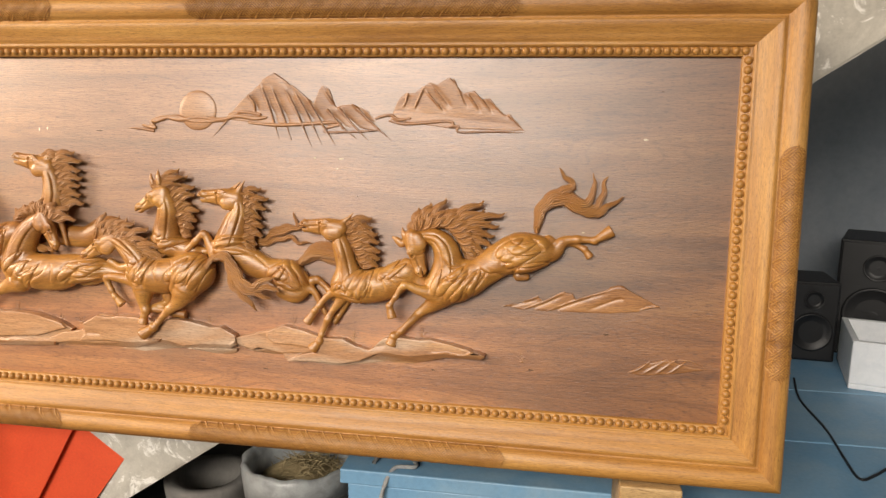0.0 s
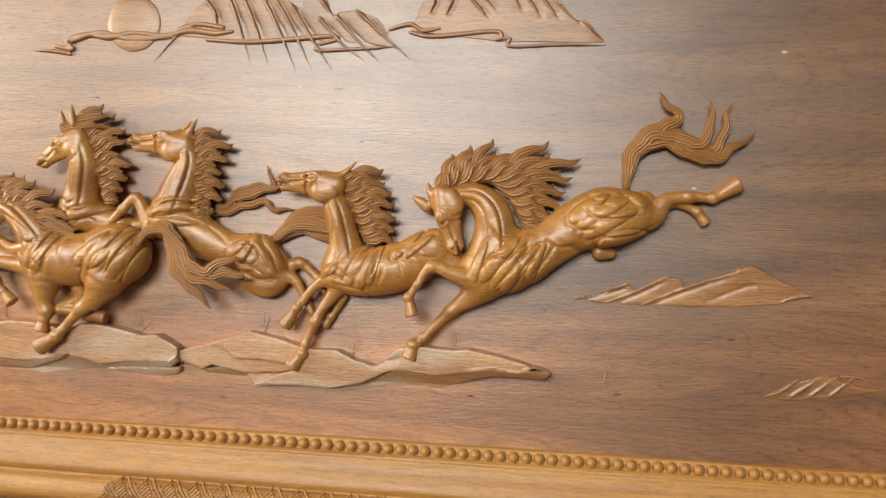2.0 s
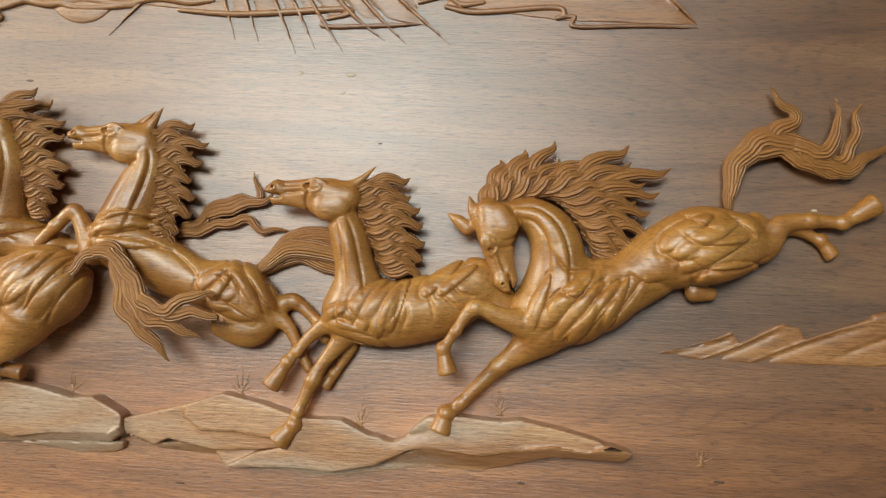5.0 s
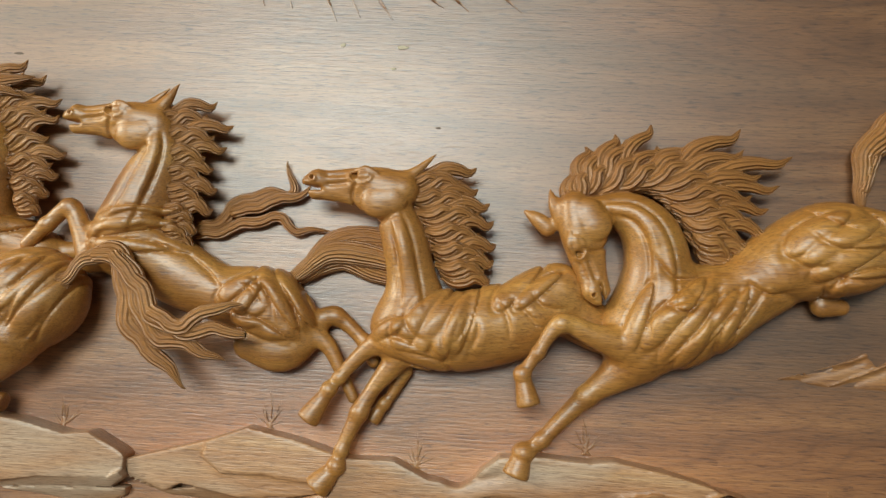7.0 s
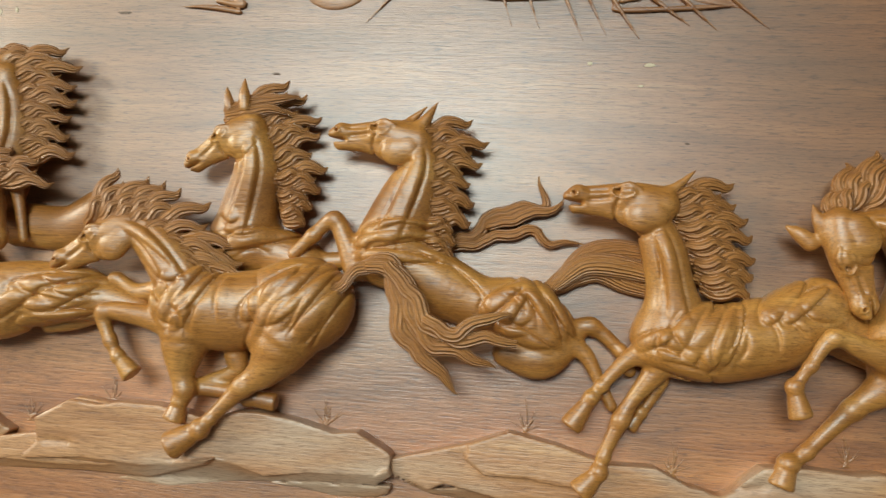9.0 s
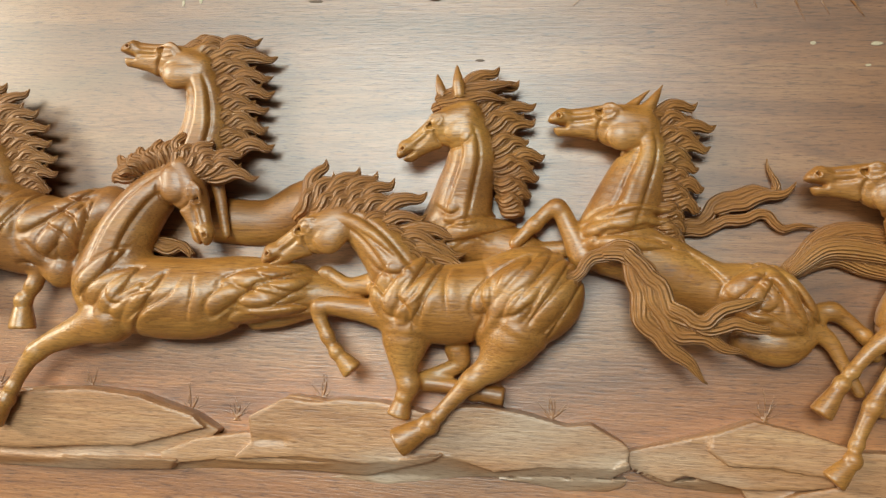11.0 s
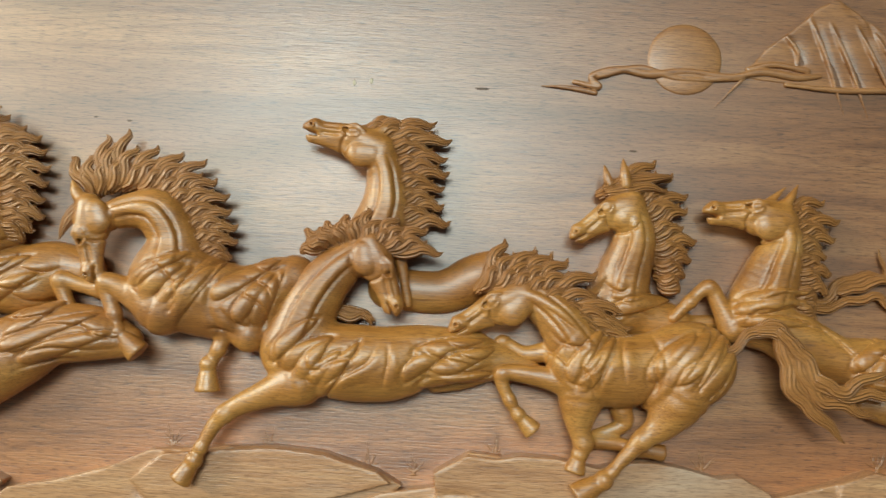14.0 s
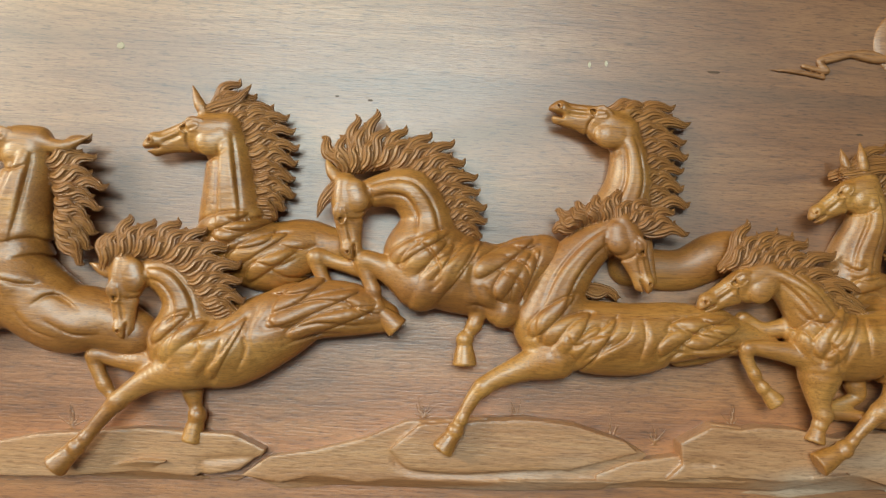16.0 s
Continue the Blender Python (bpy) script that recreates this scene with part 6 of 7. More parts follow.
def grass_tuft_7():
    c = Carving(-1808, 135, -1765, 183, 6, 0.9)
    c.tube([(-1791.5, 144.0, 0.3, 0.8), (-1783.0, 149.1, 0.3, 0.95), (-1776.5, 151.8, 0.3, 0.5)], flat=1.0, blend=0.5)
    c.tube([(-1790.0, 144.0, 0.3, 0.8), (-1781.0, 153.7, 0.3, 0.95), (-1774.2, 161.5, 0.3, 0.5)], flat=1.0, blend=0.5)
    c.tube([(-1788.5, 144.0, 0.3, 0.8), (-1782.6, 157.0, 0.3, 0.95), (-1778.6, 168.8, 0.3, 0.5)], flat=1.0, blend=0.5)
    c.tube([(-1787.0, 144.0, 0.3, 0.8), (-1786.8, 156.5, 0.3, 0.95), (-1788.9, 167.6, 0.3, 0.5)], flat=1.0, blend=0.5)
    c.tube([(-1785.5, 144.0, 0.3, 0.8), (-1790.6, 159.6, 0.3, 0.95), (-1793.4, 173.7, 0.3, 0.5)], flat=1.0, blend=0.5)
    c.tube([(-1784.0, 144.0, 0.3, 0.8), (-1791.8, 155.3, 0.3, 0.95), (-1795.7, 163.7, 0.3, 0.5)], flat=1.0, blend=0.5)
    c.tube([(-1782.5, 144.0, 0.3, 0.8), (-1792.0, 150.0, 0.3, 0.95), (-1798.9, 153.0, 0.3, 0.5)], flat=1.0, blend=0.5)
    return part("grass_tuft", c.mesh("grass_tuft", LOW), LOW, relief, "small tuft of grass cut into the board")


def grass_tuft_8():
    c = Carving(-2236, 105, -2182, 153, 6, 0.9)
    c.tube([(-2214.5, 114.0, 0.3, 0.8), (-2202.1, 121.1, 0.3, 0.95), (-2190.9, 126.7, 0.3, 0.5)], flat=1.0, blend=0.5)
    c.tube([(-2213.0, 114.0, 0.3, 0.8), (-2206.8, 122.6, 0.3, 0.95), (-2202.9, 129.6, 0.3, 0.5)], flat=1.0, blend=0.5)
    c.tube([(-2211.5, 114.0, 0.3, 0.8), (-2208.7, 126.1, 0.3, 0.95), (-2209.7, 135.8, 0.3, 0.5)], flat=1.0, blend=0.5)
    c.tube([(-2210.0, 114.0, 0.3, 0.8), (-2209.9, 129.2, 0.3, 0.95), (-2213.2, 142.3, 0.3, 0.5)], flat=1.0, blend=0.5)
    c.tube([(-2208.5, 114.0, 0.3, 0.8), (-2212.8, 129.8, 0.3, 0.95), (-2215.0, 144.3, 0.3, 0.5)], flat=1.0, blend=0.5)
    c.tube([(-2207.0, 114.0, 0.3, 0.8), (-2212.8, 122.4, 0.3, 0.95), (-2216.3, 129.1, 0.3, 0.5)], flat=1.0, blend=0.5)
    c.tube([(-2205.5, 114.0, 0.3, 0.8), (-2217.0, 121.8, 0.3, 0.95), (-2226.8, 127.7, 0.3, 0.5)], flat=1.0, blend=0.5)
    return part("grass_tuft", c.mesh("grass_tuft", LOW), LOW, relief, "small tuft of grass cut into the board")


def grass_tuft_9():
    c = Carving(-446, 97, -398, 138, 6, 0.9)
    c.tube([(-424.5, 106.0, 0.3, 0.8), (-415.1, 112.0, 0.3, 0.95), (-407.1, 116.5, 0.3, 0.5)], flat=1.0, blend=0.5)
    c.tube([(-423.0, 106.0, 0.3, 0.8), (-417.4, 114.4, 0.3, 0.95), (-414.7, 120.7, 0.3, 0.5)], flat=1.0, blend=0.5)
    c.tube([(-421.5, 106.0, 0.3, 0.8), (-418.7, 117.2, 0.3, 0.95), (-419.4, 126.2, 0.3, 0.5)], flat=1.0, blend=0.5)
    c.tube([(-420.0, 106.0, 0.3, 0.8), (-420.3, 118.3, 0.3, 0.95), (-423.7, 128.7, 0.3, 0.5)], flat=1.0, blend=0.5)
    c.tube([(-418.5, 106.0, 0.3, 0.8), (-423.6, 119.0, 0.3, 0.95), (-424.8, 129.5, 0.3, 0.5)], flat=1.0, blend=0.5)
    c.tube([(-417.0, 106.0, 0.3, 0.8), (-423.4, 115.5, 0.3, 0.95), (-427.9, 123.7, 0.3, 0.5)], flat=1.0, blend=0.5)
    c.tube([(-415.5, 106.0, 0.3, 0.8), (-427.3, 113.6, 0.3, 0.95), (-437.0, 119.0, 0.3, 0.5)], flat=1.0, blend=0.5)
    return part("grass_tuft", c.mesh("grass_tuft", LOW), LOW, relief, "small tuft of grass cut into the board")


def grass_tuft_10():
    c = Carving(-1522, 119, -1478, 162, 6, 0.9)
    c.tube([(-1504.5, 128.0, 0.3, 0.8), (-1495.0, 134.4, 0.3, 0.95), (-1487.6, 138.5, 0.3, 0.5)], flat=1.0, blend=0.5)
    c.tube([(-1503.0, 128.0, 0.3, 0.8), (-1493.1, 139.1, 0.3, 0.95), (-1486.6, 147.6, 0.3, 0.5)], flat=1.0, blend=0.5)
    c.tube([(-1501.5, 128.0, 0.3, 0.8), (-1497.9, 139.5, 0.3, 0.95), (-1497.8, 148.9, 0.3, 0.5)], flat=1.0, blend=0.5)
    c.tube([(-1500.0, 128.0, 0.3, 0.8), (-1499.5, 141.7, 0.3, 0.95), (-1503.9, 152.6, 0.3, 0.5)], flat=1.0, blend=0.5)
    c.tube([(-1498.5, 128.0, 0.3, 0.8), (-1503.3, 138.3, 0.3, 0.95), (-1503.9, 145.8, 0.3, 0.5)], flat=1.0, blend=0.5)
    c.tube([(-1497.0, 128.0, 0.3, 0.8), (-1504.8, 137.5, 0.3, 0.95), (-1510.4, 145.4, 0.3, 0.5)], flat=1.0, blend=0.5)
    c.tube([(-1495.5, 128.0, 0.3, 0.8), (-1505.4, 133.9, 0.3, 0.95), (-1513.2, 137.4, 0.3, 0.5)], flat=1.0, blend=0.5)
    return part("grass_tuft", c.mesh("grass_tuft", LOW), LOW, relief, "small tuft of grass cut into the board")


for carve in (horse_leaping, horse_chin_raised, horse_forelegs_raised, horse_turned_to_the_wind, horse_in_full_gallop, horse_striding_head_low, horse_neighing, horse_head_tucked, horse_head_high, horse_plunging, horse_leading, rock_right, rock_middle, rock_center, rock_left, rock_behind, rock_far_left, mountain_tall, mountain_far, carved_sun, cloud_over_sun, cloud_under_peaks, cloud_under_far_peaks, hill_low, hill_corner, grass_tuft_0, grass_tuft_1, grass_tuft_2, grass_tuft_3, grass_tuft_4, grass_tuft_5, grass_tuft_6, grass_tuft_7, grass_tuft_8, grass_tuft_9, grass_tuft_10):
    carve()


# ---- small marks let into the board ----
CHIP = painted("pale_filler", (0.62, 0.52, 0.36), (0.50, 0.38, 0.25), 60, 0.5)
KNOT = painted("dark_knot", (0.10, 0.055, 0.03), (0.16, 0.085, 0.045), 90, 0.5)


def disc(rx, rz, rise, seed, n=14):
    """A thin uneven lozenge lying on the board."""
    rng = random.Random(seed)
    bm = bmesh.new()
    ring = [(rx * math.cos(i * math.tau / n) * rng.uniform(0.75, 1.1), rz * math.sin(i * math.tau / n) * rng.uniform(0.75, 1.1)) for i in range(n)]
    low, top = [bm.verts.new((x, 0.0, z)) for x, z in ring], [bm.verts.new((x * 0.85, -rise, z * 0.85)) for x, z in ring]
    for i in range(n):
        j = (i + 1) % n
        bm.faces.new((low[i], low[j], top[j], top[i]))
    bm.faces.new(top)
    bmesh.ops.recalc_face_normals(bm, faces=bm.faces)
    return bm


for i, (u, v, rx, rz) in enumerate(((-0.843, 0.546, 0.0075, 0.003), (-0.905, 0.547, 0.004, 0.003), (-1.578, 0.603, 0.0025, 0.0055), (-1.599, 0.600, 0.0025, 0.0055), (-2.189, 0.589, 0.007, 0.006), (-0.852, 0.523, 0.004, 0.002), (-0.18, 0.60, 0.006, 0.003), (-0.30, 0.40, 0.005, 0.0025))):
    part("inlay_chip", disc(rx * 0.8, rz * 0.8, 0.0006, i), CHIP, relief, "pale wood filler chip").location = (u, 0, v)
for i, (u, v, rx, rz) in enumerate(((-0.803, 0.463, 0.005, 0.0025), (-1.874, 0.538, 0.006, 0.003), (-1.916, 0.541, 0.005, 0.003), (-2.19, 0.589, 0.004, 0.004), (-0.40, 0.09, 0.012, 0.004), (-0.62, 0.075, 0.009, 0.004), (-1.75, 0.085, 0.012, 0.006),
                                   (-1.02, 0.05, 0.012, 0.003), (-0.15, 0.70, 0.006, 0.003), (-1.50, 0.44, 0.014, 0.003), (-1.44, 0.60, 0.016, 0.0035), (-1.25, 0.53, 0.009, 0.003), (-0.55, 0.66, 0.008, 0.003), (-0.24, 0.18, 0.012, 0.004))):
    part("wood_knot", disc(rx * 0.6, rz * 0.5, 0.0004, 40 + i), KNOT, relief, "small dark knot").location = (u, 0, v)

# ---- pearl moulding ----
bead_mesh = bpy.data.meshes.new("bead")
_b = bmesh.new()
bmesh.ops.create_uvsphere(_b, u_segments=10, v_segments=6, radius=0.0090)
bmesh.ops.delete(_b, geom=[x for x in _b.verts if x.co.z < -0.003], context="VERTS")
bmesh.ops.rotate(_b, verts=_b.verts, cent=(0, 0, 0), matrix=Matrix.Rotation(radians(90), 3, "X"))
for _f in _b.faces:
    _f.smooth = True
_b.to_mesh(bead_mesh)
_b.free()
bead_mesh.materials.append(RAIL)
BEAD_STEP = 0.0192
places = []
for i in range(int(WIDE / BEAD_STEP) + 1):
    for v in (HIGH + 0.011, -0.011):
        places.append((-i * BEAD_STEP + 0.005, v))
for i in range(1, int(HIGH / BEAD_STEP) + 1):
    for u in (0.011, -WIDE - 0.011):
        places.append((u, i * BEAD_STEP - 0.006))
near = [p for p in places if p[0] > -2.2]
far = [p for p in places if p[0] <= -2.2]
for u, v in near:
    ob = new("bead", bead_mesh)
    ob.parent = relief
    ob.location = (u, -0.0125, v)
_b = bmesh.new()
for u, v in far:
    _m = bead_mesh.copy()
    _m.transform(Matrix.Translation((u, -0.0125, v)))
    _b.from_mesh(_m)
    bpy.data.meshes.remove(_m)
tagged(part("beads", _b, RAIL, relief), kind="stuff")


# ---- fretwork cut into the outer roll ----
def roll_height(w):
    return float(np.interp(w, [p[0] for p in PROFILE[15:25]], [p[1] for p in PROFILE[15:25]]))


def fret(start, end, side, label):
    """Crossing key bars wrapped over the roll between two points along one side of the frame."""
    lo, hi, cell = 0.092 * NARROW, 0.1495 * NARROW, 0.0145
    verts, faces = [], []

    def put(s, w, d):
        w = min(max(w, lo - 0.002), hi + 0.0005)
        h = roll_height(w) + d
        if side == "top":
            return (s, -h, HIGH + w)
        if side == "bottom":
            return (s, -h, -w)
        return (w, -h, s)
    mid, half = (lo + hi) / 2, (hi - lo) / 2
    n = int((end - start) / cell) + 4
    for i in range(-6, n):
        for j in range(-6, 7):
            s, w = start + (i + 0.5 * (j % 2)) * cell * 1.414, mid + j * cell * 0.707
            turn = 45 if (i + (j // 2)) % 2 else -45
            for k in (-1, 0, 1):
                c, q = math.cos(radians(turn)), math.sin(radians(turn))
                x, y = s - q * k * cell * 0.34, w + c * k * cell * 0.34
                long = cell * (0.50 if k else 0.62)
                ends = start + half * (1 - math.sqrt(max(0, 1 - ((y - mid) / half) ** 2)))
                if abs(y - mid) > half - 0.002 or x < ends or x > end - (ends - start):
                    continue
                base = len(verts)
                for d in (-0.002, 0.0026):
                    g = 1.0 if d < 0 else 0.86
                    for a, b in ((-1, -1), (1, -1), (1, 1), (-1, 1)):
                        verts.append(put(x + g * (a * long * c - b * cell * 0.10 * q), y + g * (a * long * q + b * cell * 0.10 * c), d))
                for f in ((4, 5, 6, 7), (0, 1, 5, 4), (1, 2, 6, 5), (2, 3, 7, 6), (3, 0, 4, 7)):
                    faces.append(tuple(base + z for z in f))
    me = mesh_of("fretwork", verts, faces, FRET, smooth=False)
    bm = bmesh.new()
    bm.from_mesh(me)
    bmesh.ops.recalc_face_normals(bm, faces=bm.faces)
    bm.to_mesh(me)
    bm.free()
    tagged(part("fretwork", me, FRET, relief, label), kind="stuff")
    # the bed between the key bars, with recess shade put into its darker colour
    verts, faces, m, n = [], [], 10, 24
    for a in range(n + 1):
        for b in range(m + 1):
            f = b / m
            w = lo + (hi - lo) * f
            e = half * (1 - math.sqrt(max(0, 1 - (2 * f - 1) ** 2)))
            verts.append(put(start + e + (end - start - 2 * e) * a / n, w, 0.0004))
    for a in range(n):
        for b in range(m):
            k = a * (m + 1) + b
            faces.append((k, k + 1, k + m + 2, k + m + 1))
    me = mesh_of("fret_bed", verts, faces, FRET_SHADE)
    part("fret_bed", me, FRET_SHADE, relief)


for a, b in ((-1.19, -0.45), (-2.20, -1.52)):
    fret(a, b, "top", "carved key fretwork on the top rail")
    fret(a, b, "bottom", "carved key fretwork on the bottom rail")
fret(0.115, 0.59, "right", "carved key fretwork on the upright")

# ---- the room ----
WALL = painted("wall_paint", (0.24, 0.265, 0.29), (0.17, 0.20, 0.23), 1.5, 0.75)
PLASTER = painted("old_plaster", (0.66, 0.62, 0.54), (0.40, 0.37, 0.32), 5.0, 0.85, 0.5, (0.86, 0.83, 0.77))
# for the unseen surfaces, kept dark to cut bounced fill light
DULL = painted("dull_render", (0.22, 0.20, 0.18), (0.15, 0.14, 0.125), 2.0, 0.9)
FLOOR = painted("grey_concrete", (0.065, 0.063, 0.06), (0.10, 0.097, 0.092), 3.0, 0.8)
BLUE = painted("worn_blue_paint", (0.15, 0.34, 0.52), (0.25, 0.41, 0.53), 4.0, 0.5, 0.3)
BLACK = painted("black_plastic", (0.006, 0.006, 0.007), (0.010, 0.010, 0.011), 9.0, 0.45)
FOAM = painted("white_foam", (0.80, 0.82, 0.84), (0.72, 0.75, 0.78), 30.0, 0.8)
RED = painted("orange_red_sheet", (0.85, 0.10, 0.035), (0.78, 0.08, 0.03), 6.0, 0.45, 0.1)
STONE = painted("grey_stone", (0.16, 0.15, 0.14), (0.23, 0.22, 0.20), 14.0, 0.85, 0.6)
GREYP = painted("grey_bucket", (0.36, 0.36, 0.35), (0.27, 0.26, 0.24), 7.0, 0.5)
LINER = painted("thin_plastic_bag", (0.36, 0.38, 0.38), (0.22, 0.23, 0.23), 20.0, 0.3)
STRAW = painted("dry_straw", (0.36, 0.28, 0.15), (0.22, 0.16, 0.08), 40.0, 0.9)
PINE = wood("pine_block", (0.45, 0.28, 0.12), (0.58, 0.38, 0.18), (0.66, 0.46, 0.24), (0.5, 0.6))
METAL = painted("dull_metal", (0.45, 0.45, 0.46), (0.36, 0.36, 0.37), 20.0, 0.35)
ROPE = painted("grey_rope", (0.36, 0.37, 0.36), (0.24, 0.25, 0.26), 60.0, 0.9)


def slabbox(name, box, material, label, category):
    me = bpy.data.meshes.new(name)
    bm = block(*box)
    bm.to_mesh(me)
    bm.free()
    me.materials.append(material)
    return tagged(new(name, me), label, category, kind="structure")


slabbox("floor", (-9.0, -9.2, -0.1, 4.2, 2.2, 0.0), FLOOR, "dark grey concrete floor", "floor")
slabbox("wall_north", (-9.0, 2.0, 0.0, 4.2, 2.2, 3.1), WALL, "blue-grey painted wall", "wall")
# ceiling and east, south and west walls are unseen, added to block sky light
slabbox("ceiling", (-9.0, -3.6, 3.1, 4.2, 2.2, 3.25), DULL, "unseen dark grey ceiling added to shut out sky light", "ceiling")
slabbox("unseen_wall_east", (4.0, -9.2, 0.0, 4.2, 2.0, 3.1), WALL, "blue-grey painted wall", "wall")
slabbox("unseen_wall_south", (-9.0, -9.2, 0.0, 4.0, -9.0, 2.9), DULL, "unseen dark grey wall added to shut out sky light from the yard", "wall")
slabbox("unseen_wall_west", (-9.2, -9.2, 0.0, -9.0, 2.2, 3.1), DULL, "unseen dark grey wall added to shut out side light", "wall")

# stair flight rising behind the panel: a sloped slab with a plastered side
_b = bmesh.new()
_run = [(-3.4, -0.98), (2.6, 3.1), (2.6, 3.6), (-3.4, -0.40)]
_low, _far = [_b.verts.new((x, 0.30, z)) for x, z in _run], [_b.verts.new((x, 1.35, z)) for x, z in _run]
_b.faces.new(_low)
_b.faces.new(_far[::-1])
for i in range(4):
    _b.faces.new((_low[i], _low[i - 1], _far[i - 1], _far[i]))
bmesh.ops.recalc_face_normals(_b, faces=_b.faces)
bmesh.ops.bevel(_b, geom=_b.edges[:], offset=0.006, segments=2, affect="EDGES")
_me = bpy.data.meshes.new("stair_flight")
_b.to_mesh(_me)
_b.free()
_me.materials.append(PLASTER)
tagged(new("stair_flight", _me), "stained white plaster side of a concrete stair", "stair", kind="structure")


def lathe(profile, n=28):
    bm = bmesh.new()
    rings = [[bm.verts.new((r * math.cos(i * math.tau / n), r * math.sin(i * math.tau / n), z)) for i in range(n)] for r, z in profile]
    for a, b in zip(rings[:-1], rings[1:]):
        for i in range(n):
            j = (i + 1) % n
            bm.faces.new((a[i], a[j], b[j], b[i])).smooth = True
    bm.faces.new(rings[0][::-1])
    bm.faces.new(rings[-1])
    bmesh.ops.recalc_face_normals(bm, faces=bm.faces)
    return bm


def pipe(points, radius, n=8, pieces=30):
    """A round cord through points."""
    p = curve_through(points, pieces)
    verts, faces = [], []
    for i, q in enumerate(p):
        e = Vector(p[min(i + 1, len(p) - 1)] - p[max(i - 1, 0)]).normalized()
        s = e.cross(Vector((0.1, 0.2, 1))).normalized()
        u = e.cross(s)
        for k in range(n):
            a = k * math.tau / n
            verts.append(tuple(Vector(q) + (s * math.cos(a) + u * math.sin(a)) * radius))
    for i in range(len(p) - 1):
        for k in range(n):
            m = (k + 1) % n
            faces.append((i * n + k, i * n + m, (i + 1) * n + m, (i + 1) * n + k))
    return verts, faces


# blue work table
table = thing("work_table", "worn blue-painted plank table behind the carving", "table", pose(0, 0, 0))
for i, (y0, y1) in enumerate(((0.12, 0.52), (0.523, 0.95), (0.953, 1.40), (1.403, 1.95))):
    part("plank", block(-0.88 + 0.02 * (i % 2), y0, 0.46, 2.4, y1, 0.5, 0.004), BLUE, table)
for x in (-0.80, 2.3):
    for y in (0.2, 1.85):
        part("leg", block(x, y, 0.0, x + 0.07, y + 0.07, 0.459, 0.004), BLUE, table)
part("apron", block(-0.86, 0.125, 0.36, 2.38, 0.145, 0.459, 0.003), BLUE, table)

support = thing("support_block", "pale pine block under the frame on the table edge", "wood block", pose(0, 0, 0))
part("block", block(-0.20, -0.06, 0.0, -0.07, 0.115, 0.618, 0.004), PINE, support)
support2 = copy_thing(support, pose(-2.0, 0, 0))


def loudspeaker(name, w, d, h, m, label):
    sp = thing(name, label, "speaker", m)
    part("cabinet", block(-w / 2, 0.006, 0, w / 2, d, h, 0.006), BLACK, sp)
    part("grille", block(-w / 2 + 0.008, -0.004, 0.008, w / 2 - 0.008, 0.005, h - 0.008, 0.004), BLACK, sp)
    for z, r in ((0.38 * h, 0.40 * w), (0.78 * h, 0.19 * w)):
        bm = lathe([(r, 0.0), (r, 0.006), (r * 0.93, 0.008), (r * 0.86, 0.004), (r * 0.3, -0.004), (r * 0.1, 0.001)], 32)
        bmesh.ops.rotate(bm, verts=bm.verts, cent=(0, 0, 0), matrix=Matrix.Rotation(radians(90), 3, "X"))
        bmesh.ops.translate(bm, verts=bm.verts, vec=(0, -0.005, z))
        part("driver", bm, BLACK, sp)
    return sp


loudspeaker("loudspeaker", 0.185, 0.24, 0.31, pose(0.615, 1.28, 0.5, 0, 0, -4), "small black loudspeaker standing on the blue table")
loudspeaker("loudspeaker", 0.27, 0.34, 0.46, pose(0.86, 1.36, 0.5, 0, 0, -24), "large black loudspeaker standing in a foam box")

foam = thing("foam_box", "open white polystyrene box on the blue table", "box", pose(0.655, 1.00, 0.5, 0, 0, -14))
part("base", block(0, 0, 0, 0.52, 0.34, 0.02, 0.004), FOAM, foam)
for box in ((0, 0, 0.02, 0.52, 0.022, 0.17), (0, 0.318, 0.02, 0.52, 0.34, 0.17), (0, 0.022, 0.02, 0.022, 0.318, 0.17), (0.498, 0.022, 0.02, 0.52, 0.318, 0.17)):
    part("side", block(*box, 0.004), FOAM, foam)

_v, _f = pipe([(0.50, 1.06, 0.503), (0.455, 0.85, 0.503), (0.455, 0.62, 0.503), (0.435, 0.42, 0.503), (0.43, 0.31, 0.503), (0.48, 0.34, 0.503), (0.60, 0.45, 0.503), (0.80, 0.55, 0.503)], 0.0035)
tagged(new("power_cable", mesh_of("power_cable", _v, _f, BLACK)), "thin black power cable lying on the blue table", "cable")

# red sheets, stone mortar and bucket under the stair
for n, (m, box) in enumerate(((pose(-1.98, 0.262, 0.30, -4, 28, 0), (-0.55, 0, -0.16, 0.12, 0.004, 0.30)), (pose(-1.94, 0.278, 0.22, -4, 36, 0), (-0.55, 0, -0.18, 0.18, 0.004, 0.32)))):
    me = bpy.data.meshes.new("red_sheet")
    bm = block(*box, 0.001)
    bm.to_mesh(me)
    bm.free()
    me.materials.append(RED)
    ob = new("red_sheet", me)
    ob.matrix_world = m
    tagged(ob, "stiff orange-red sheet leaning against the plastered stair", "sheet", "red sheets")

mortar = thing("stone_mortar", "grey stone mortar standing on the floor", "mortar", pose(-1.445, 0.50, 0, 0, 0, 0))
part("bowl", lathe([(0.09, 0.0), (0.11, 0.012), (0.125, 0.10), (0.140, 0.21), (0.142, 0.232), (0.132, 0.24), (0.100, 0.236), (0.088, 0.19), (0.06, 0.12), (0.01, 0.10)]), STONE, mortar)

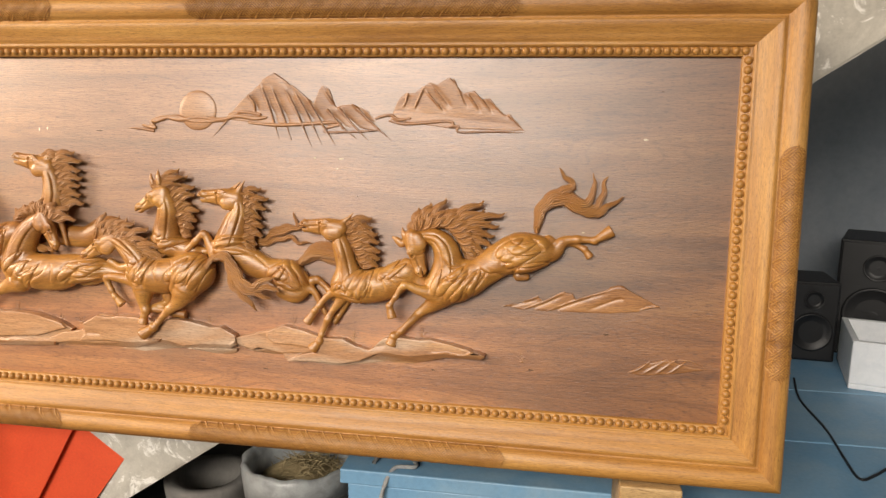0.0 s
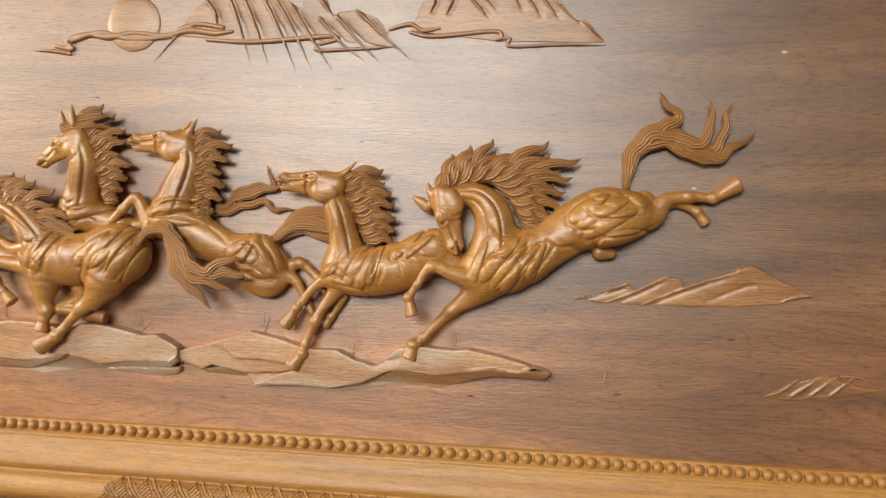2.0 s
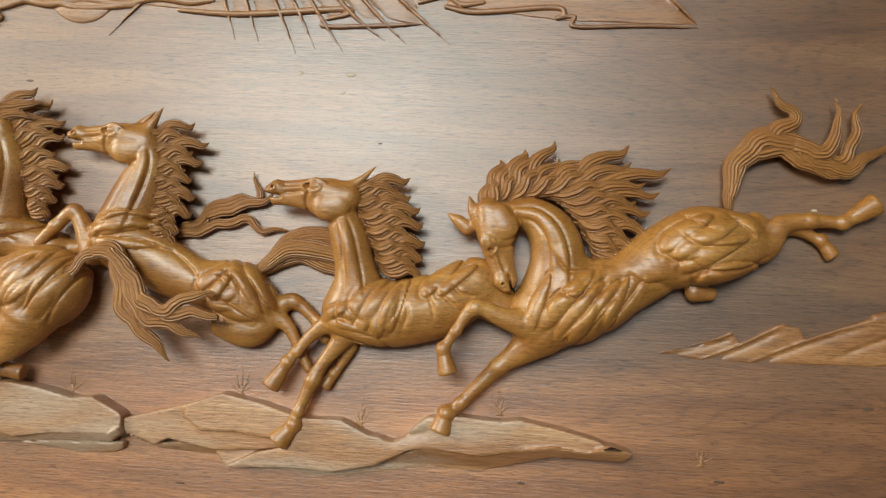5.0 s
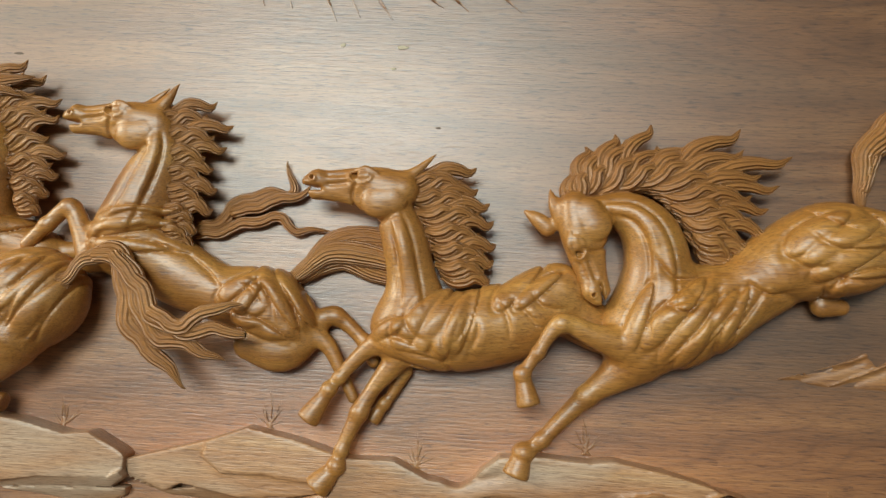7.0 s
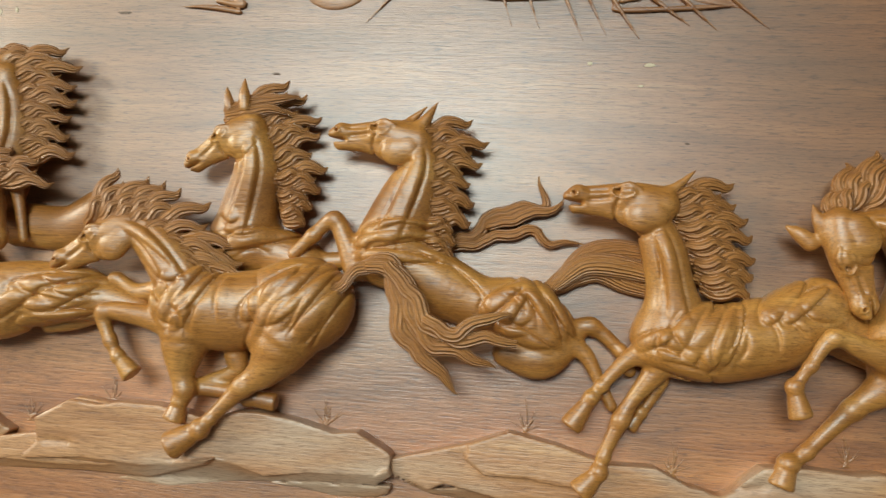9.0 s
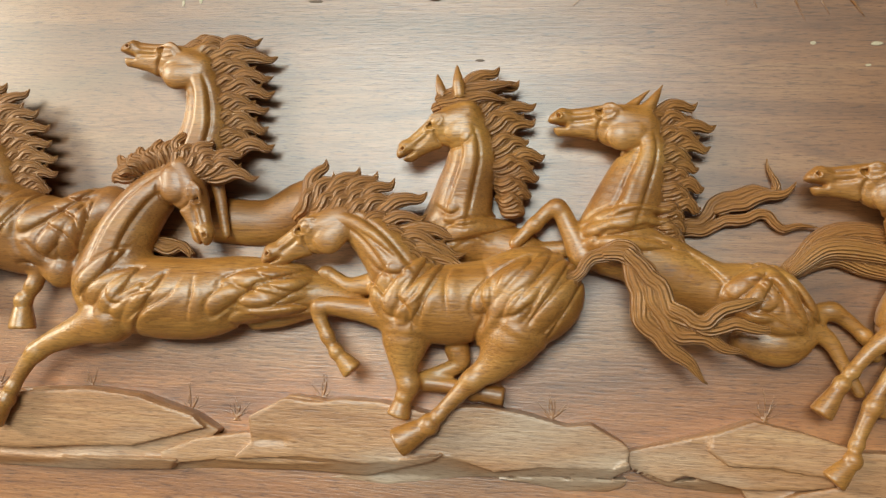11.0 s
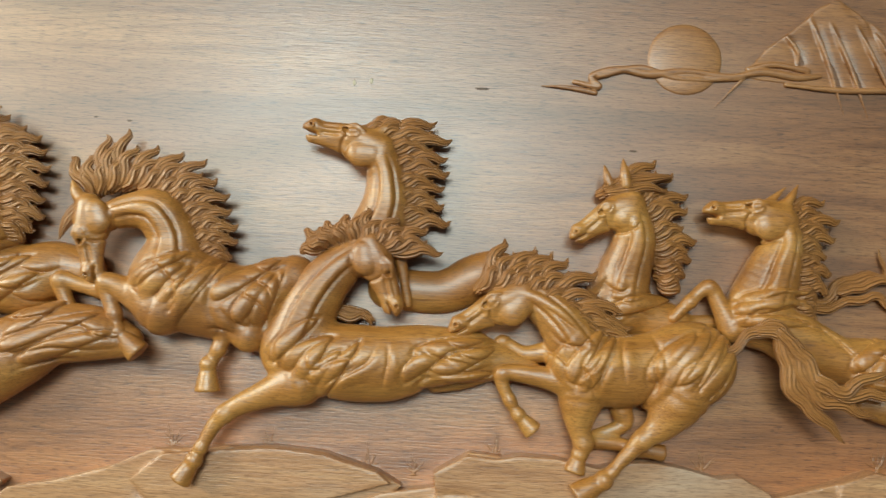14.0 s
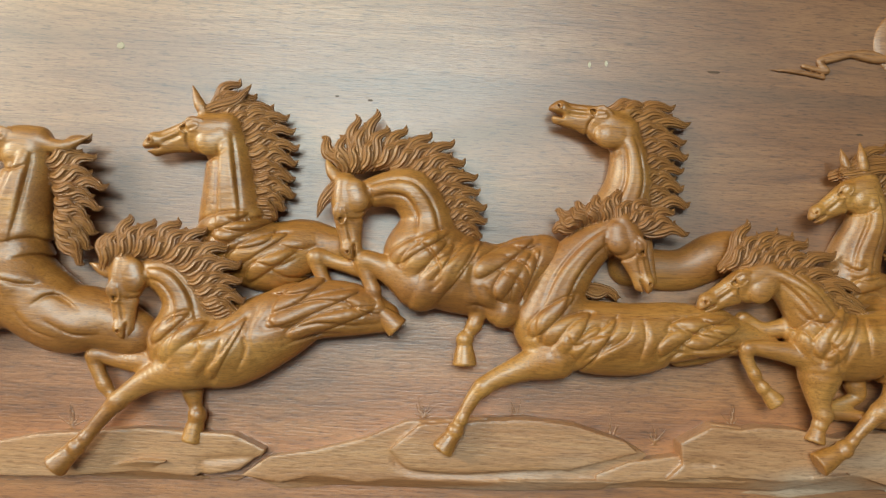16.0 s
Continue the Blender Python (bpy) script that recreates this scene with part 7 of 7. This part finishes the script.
bucket = thing("bucket", "grey plastic bucket lined with a bag, holding straw", "bucket", pose(-1.08, 0.36, 0.02))
part("shell", lathe([(0.10, 0.0), (0.115, 0.004), (0.150, 0.355), (0.163, 0.358), (0.163, 0.375), (0.155, 0.380), (0.146, 0.372), (0.112, 0.012), (0.01, 0.011)]), GREYP, bucket)
_b = lathe([(0.166, 0.30), (0.168, 0.378), (0.158, 0.387), (0.143, 0.372), (0.125, 0.28), (0.10, 0.20), (0.02, 0.19)], 48)
for _q in _b.verts:
    _n = noise.noise(_q.co * 28)
    _q.co += Vector((_q.co.x, _q.co.y, 0)).normalized() * 0.008 * _n + Vector((0, 0, 0.014 * noise.noise(_q.co * 17)))
part("liner", _b, LINER, bucket, "crumpled translucent grey bag")
_rng = random.Random(5)
_verts, _faces = [], []
for i in range(260):
    a, r = _rng.uniform(0, math.tau), 0.10 * math.sqrt(_rng.random())
    o = Vector((0.03 + r * math.cos(a), r * math.sin(a), 0.325 + 0.05 * (1 - r / 0.1) + _rng.uniform(-0.01, 0.02)))
    e = Vector((_rng.gauss(0, 1), _rng.gauss(0, 1), _rng.gauss(0, 0.35))).normalized() * _rng.uniform(0.015, 0.045)
    s = e.cross(Vector((0.3, 0.1, 1))).normalized() * 0.0012
    k = len(_verts)
    _verts += [tuple(o - e - s), tuple(o + e - s), tuple(o + e + s), tuple(o - e + s), tuple(o + Vector((0, 0, 0.002)))]
    _faces += [(k, k + 1, k + 4), (k + 1, k + 2, k + 4), (k + 2, k + 3, k + 4), (k + 3, k, k + 4)]
tagged(part("straw", mesh_of("straw", _verts, _faces, STRAW, False), STRAW, bucket, "dry brown straw"), kind="stuff")
_b = lathe([(0.118, 0.20), (0.12, 0.315), (0.07, 0.345), (0.01, 0.36)], 20)
part("soil", _b, STRAW, bucket, "heap of chaff")

_v, _f = pipe([(-0.80, 0.16, 0.505), (-0.79, 0.20, 0.508), (-0.74, 0.22, 0.506), (-0.70, 0.19, 0.506), (-0.69, 0.15, 0.508), (-0.74, 0.14, 0.506), (-0.76, 0.11, 0.47), (-0.77, 0.108, 0.42)], 0.0055)
tagged(new("rope_loop", mesh_of("rope_loop", _v, _f, ROPE)), "frayed grey rope loop over the table edge", "rope")
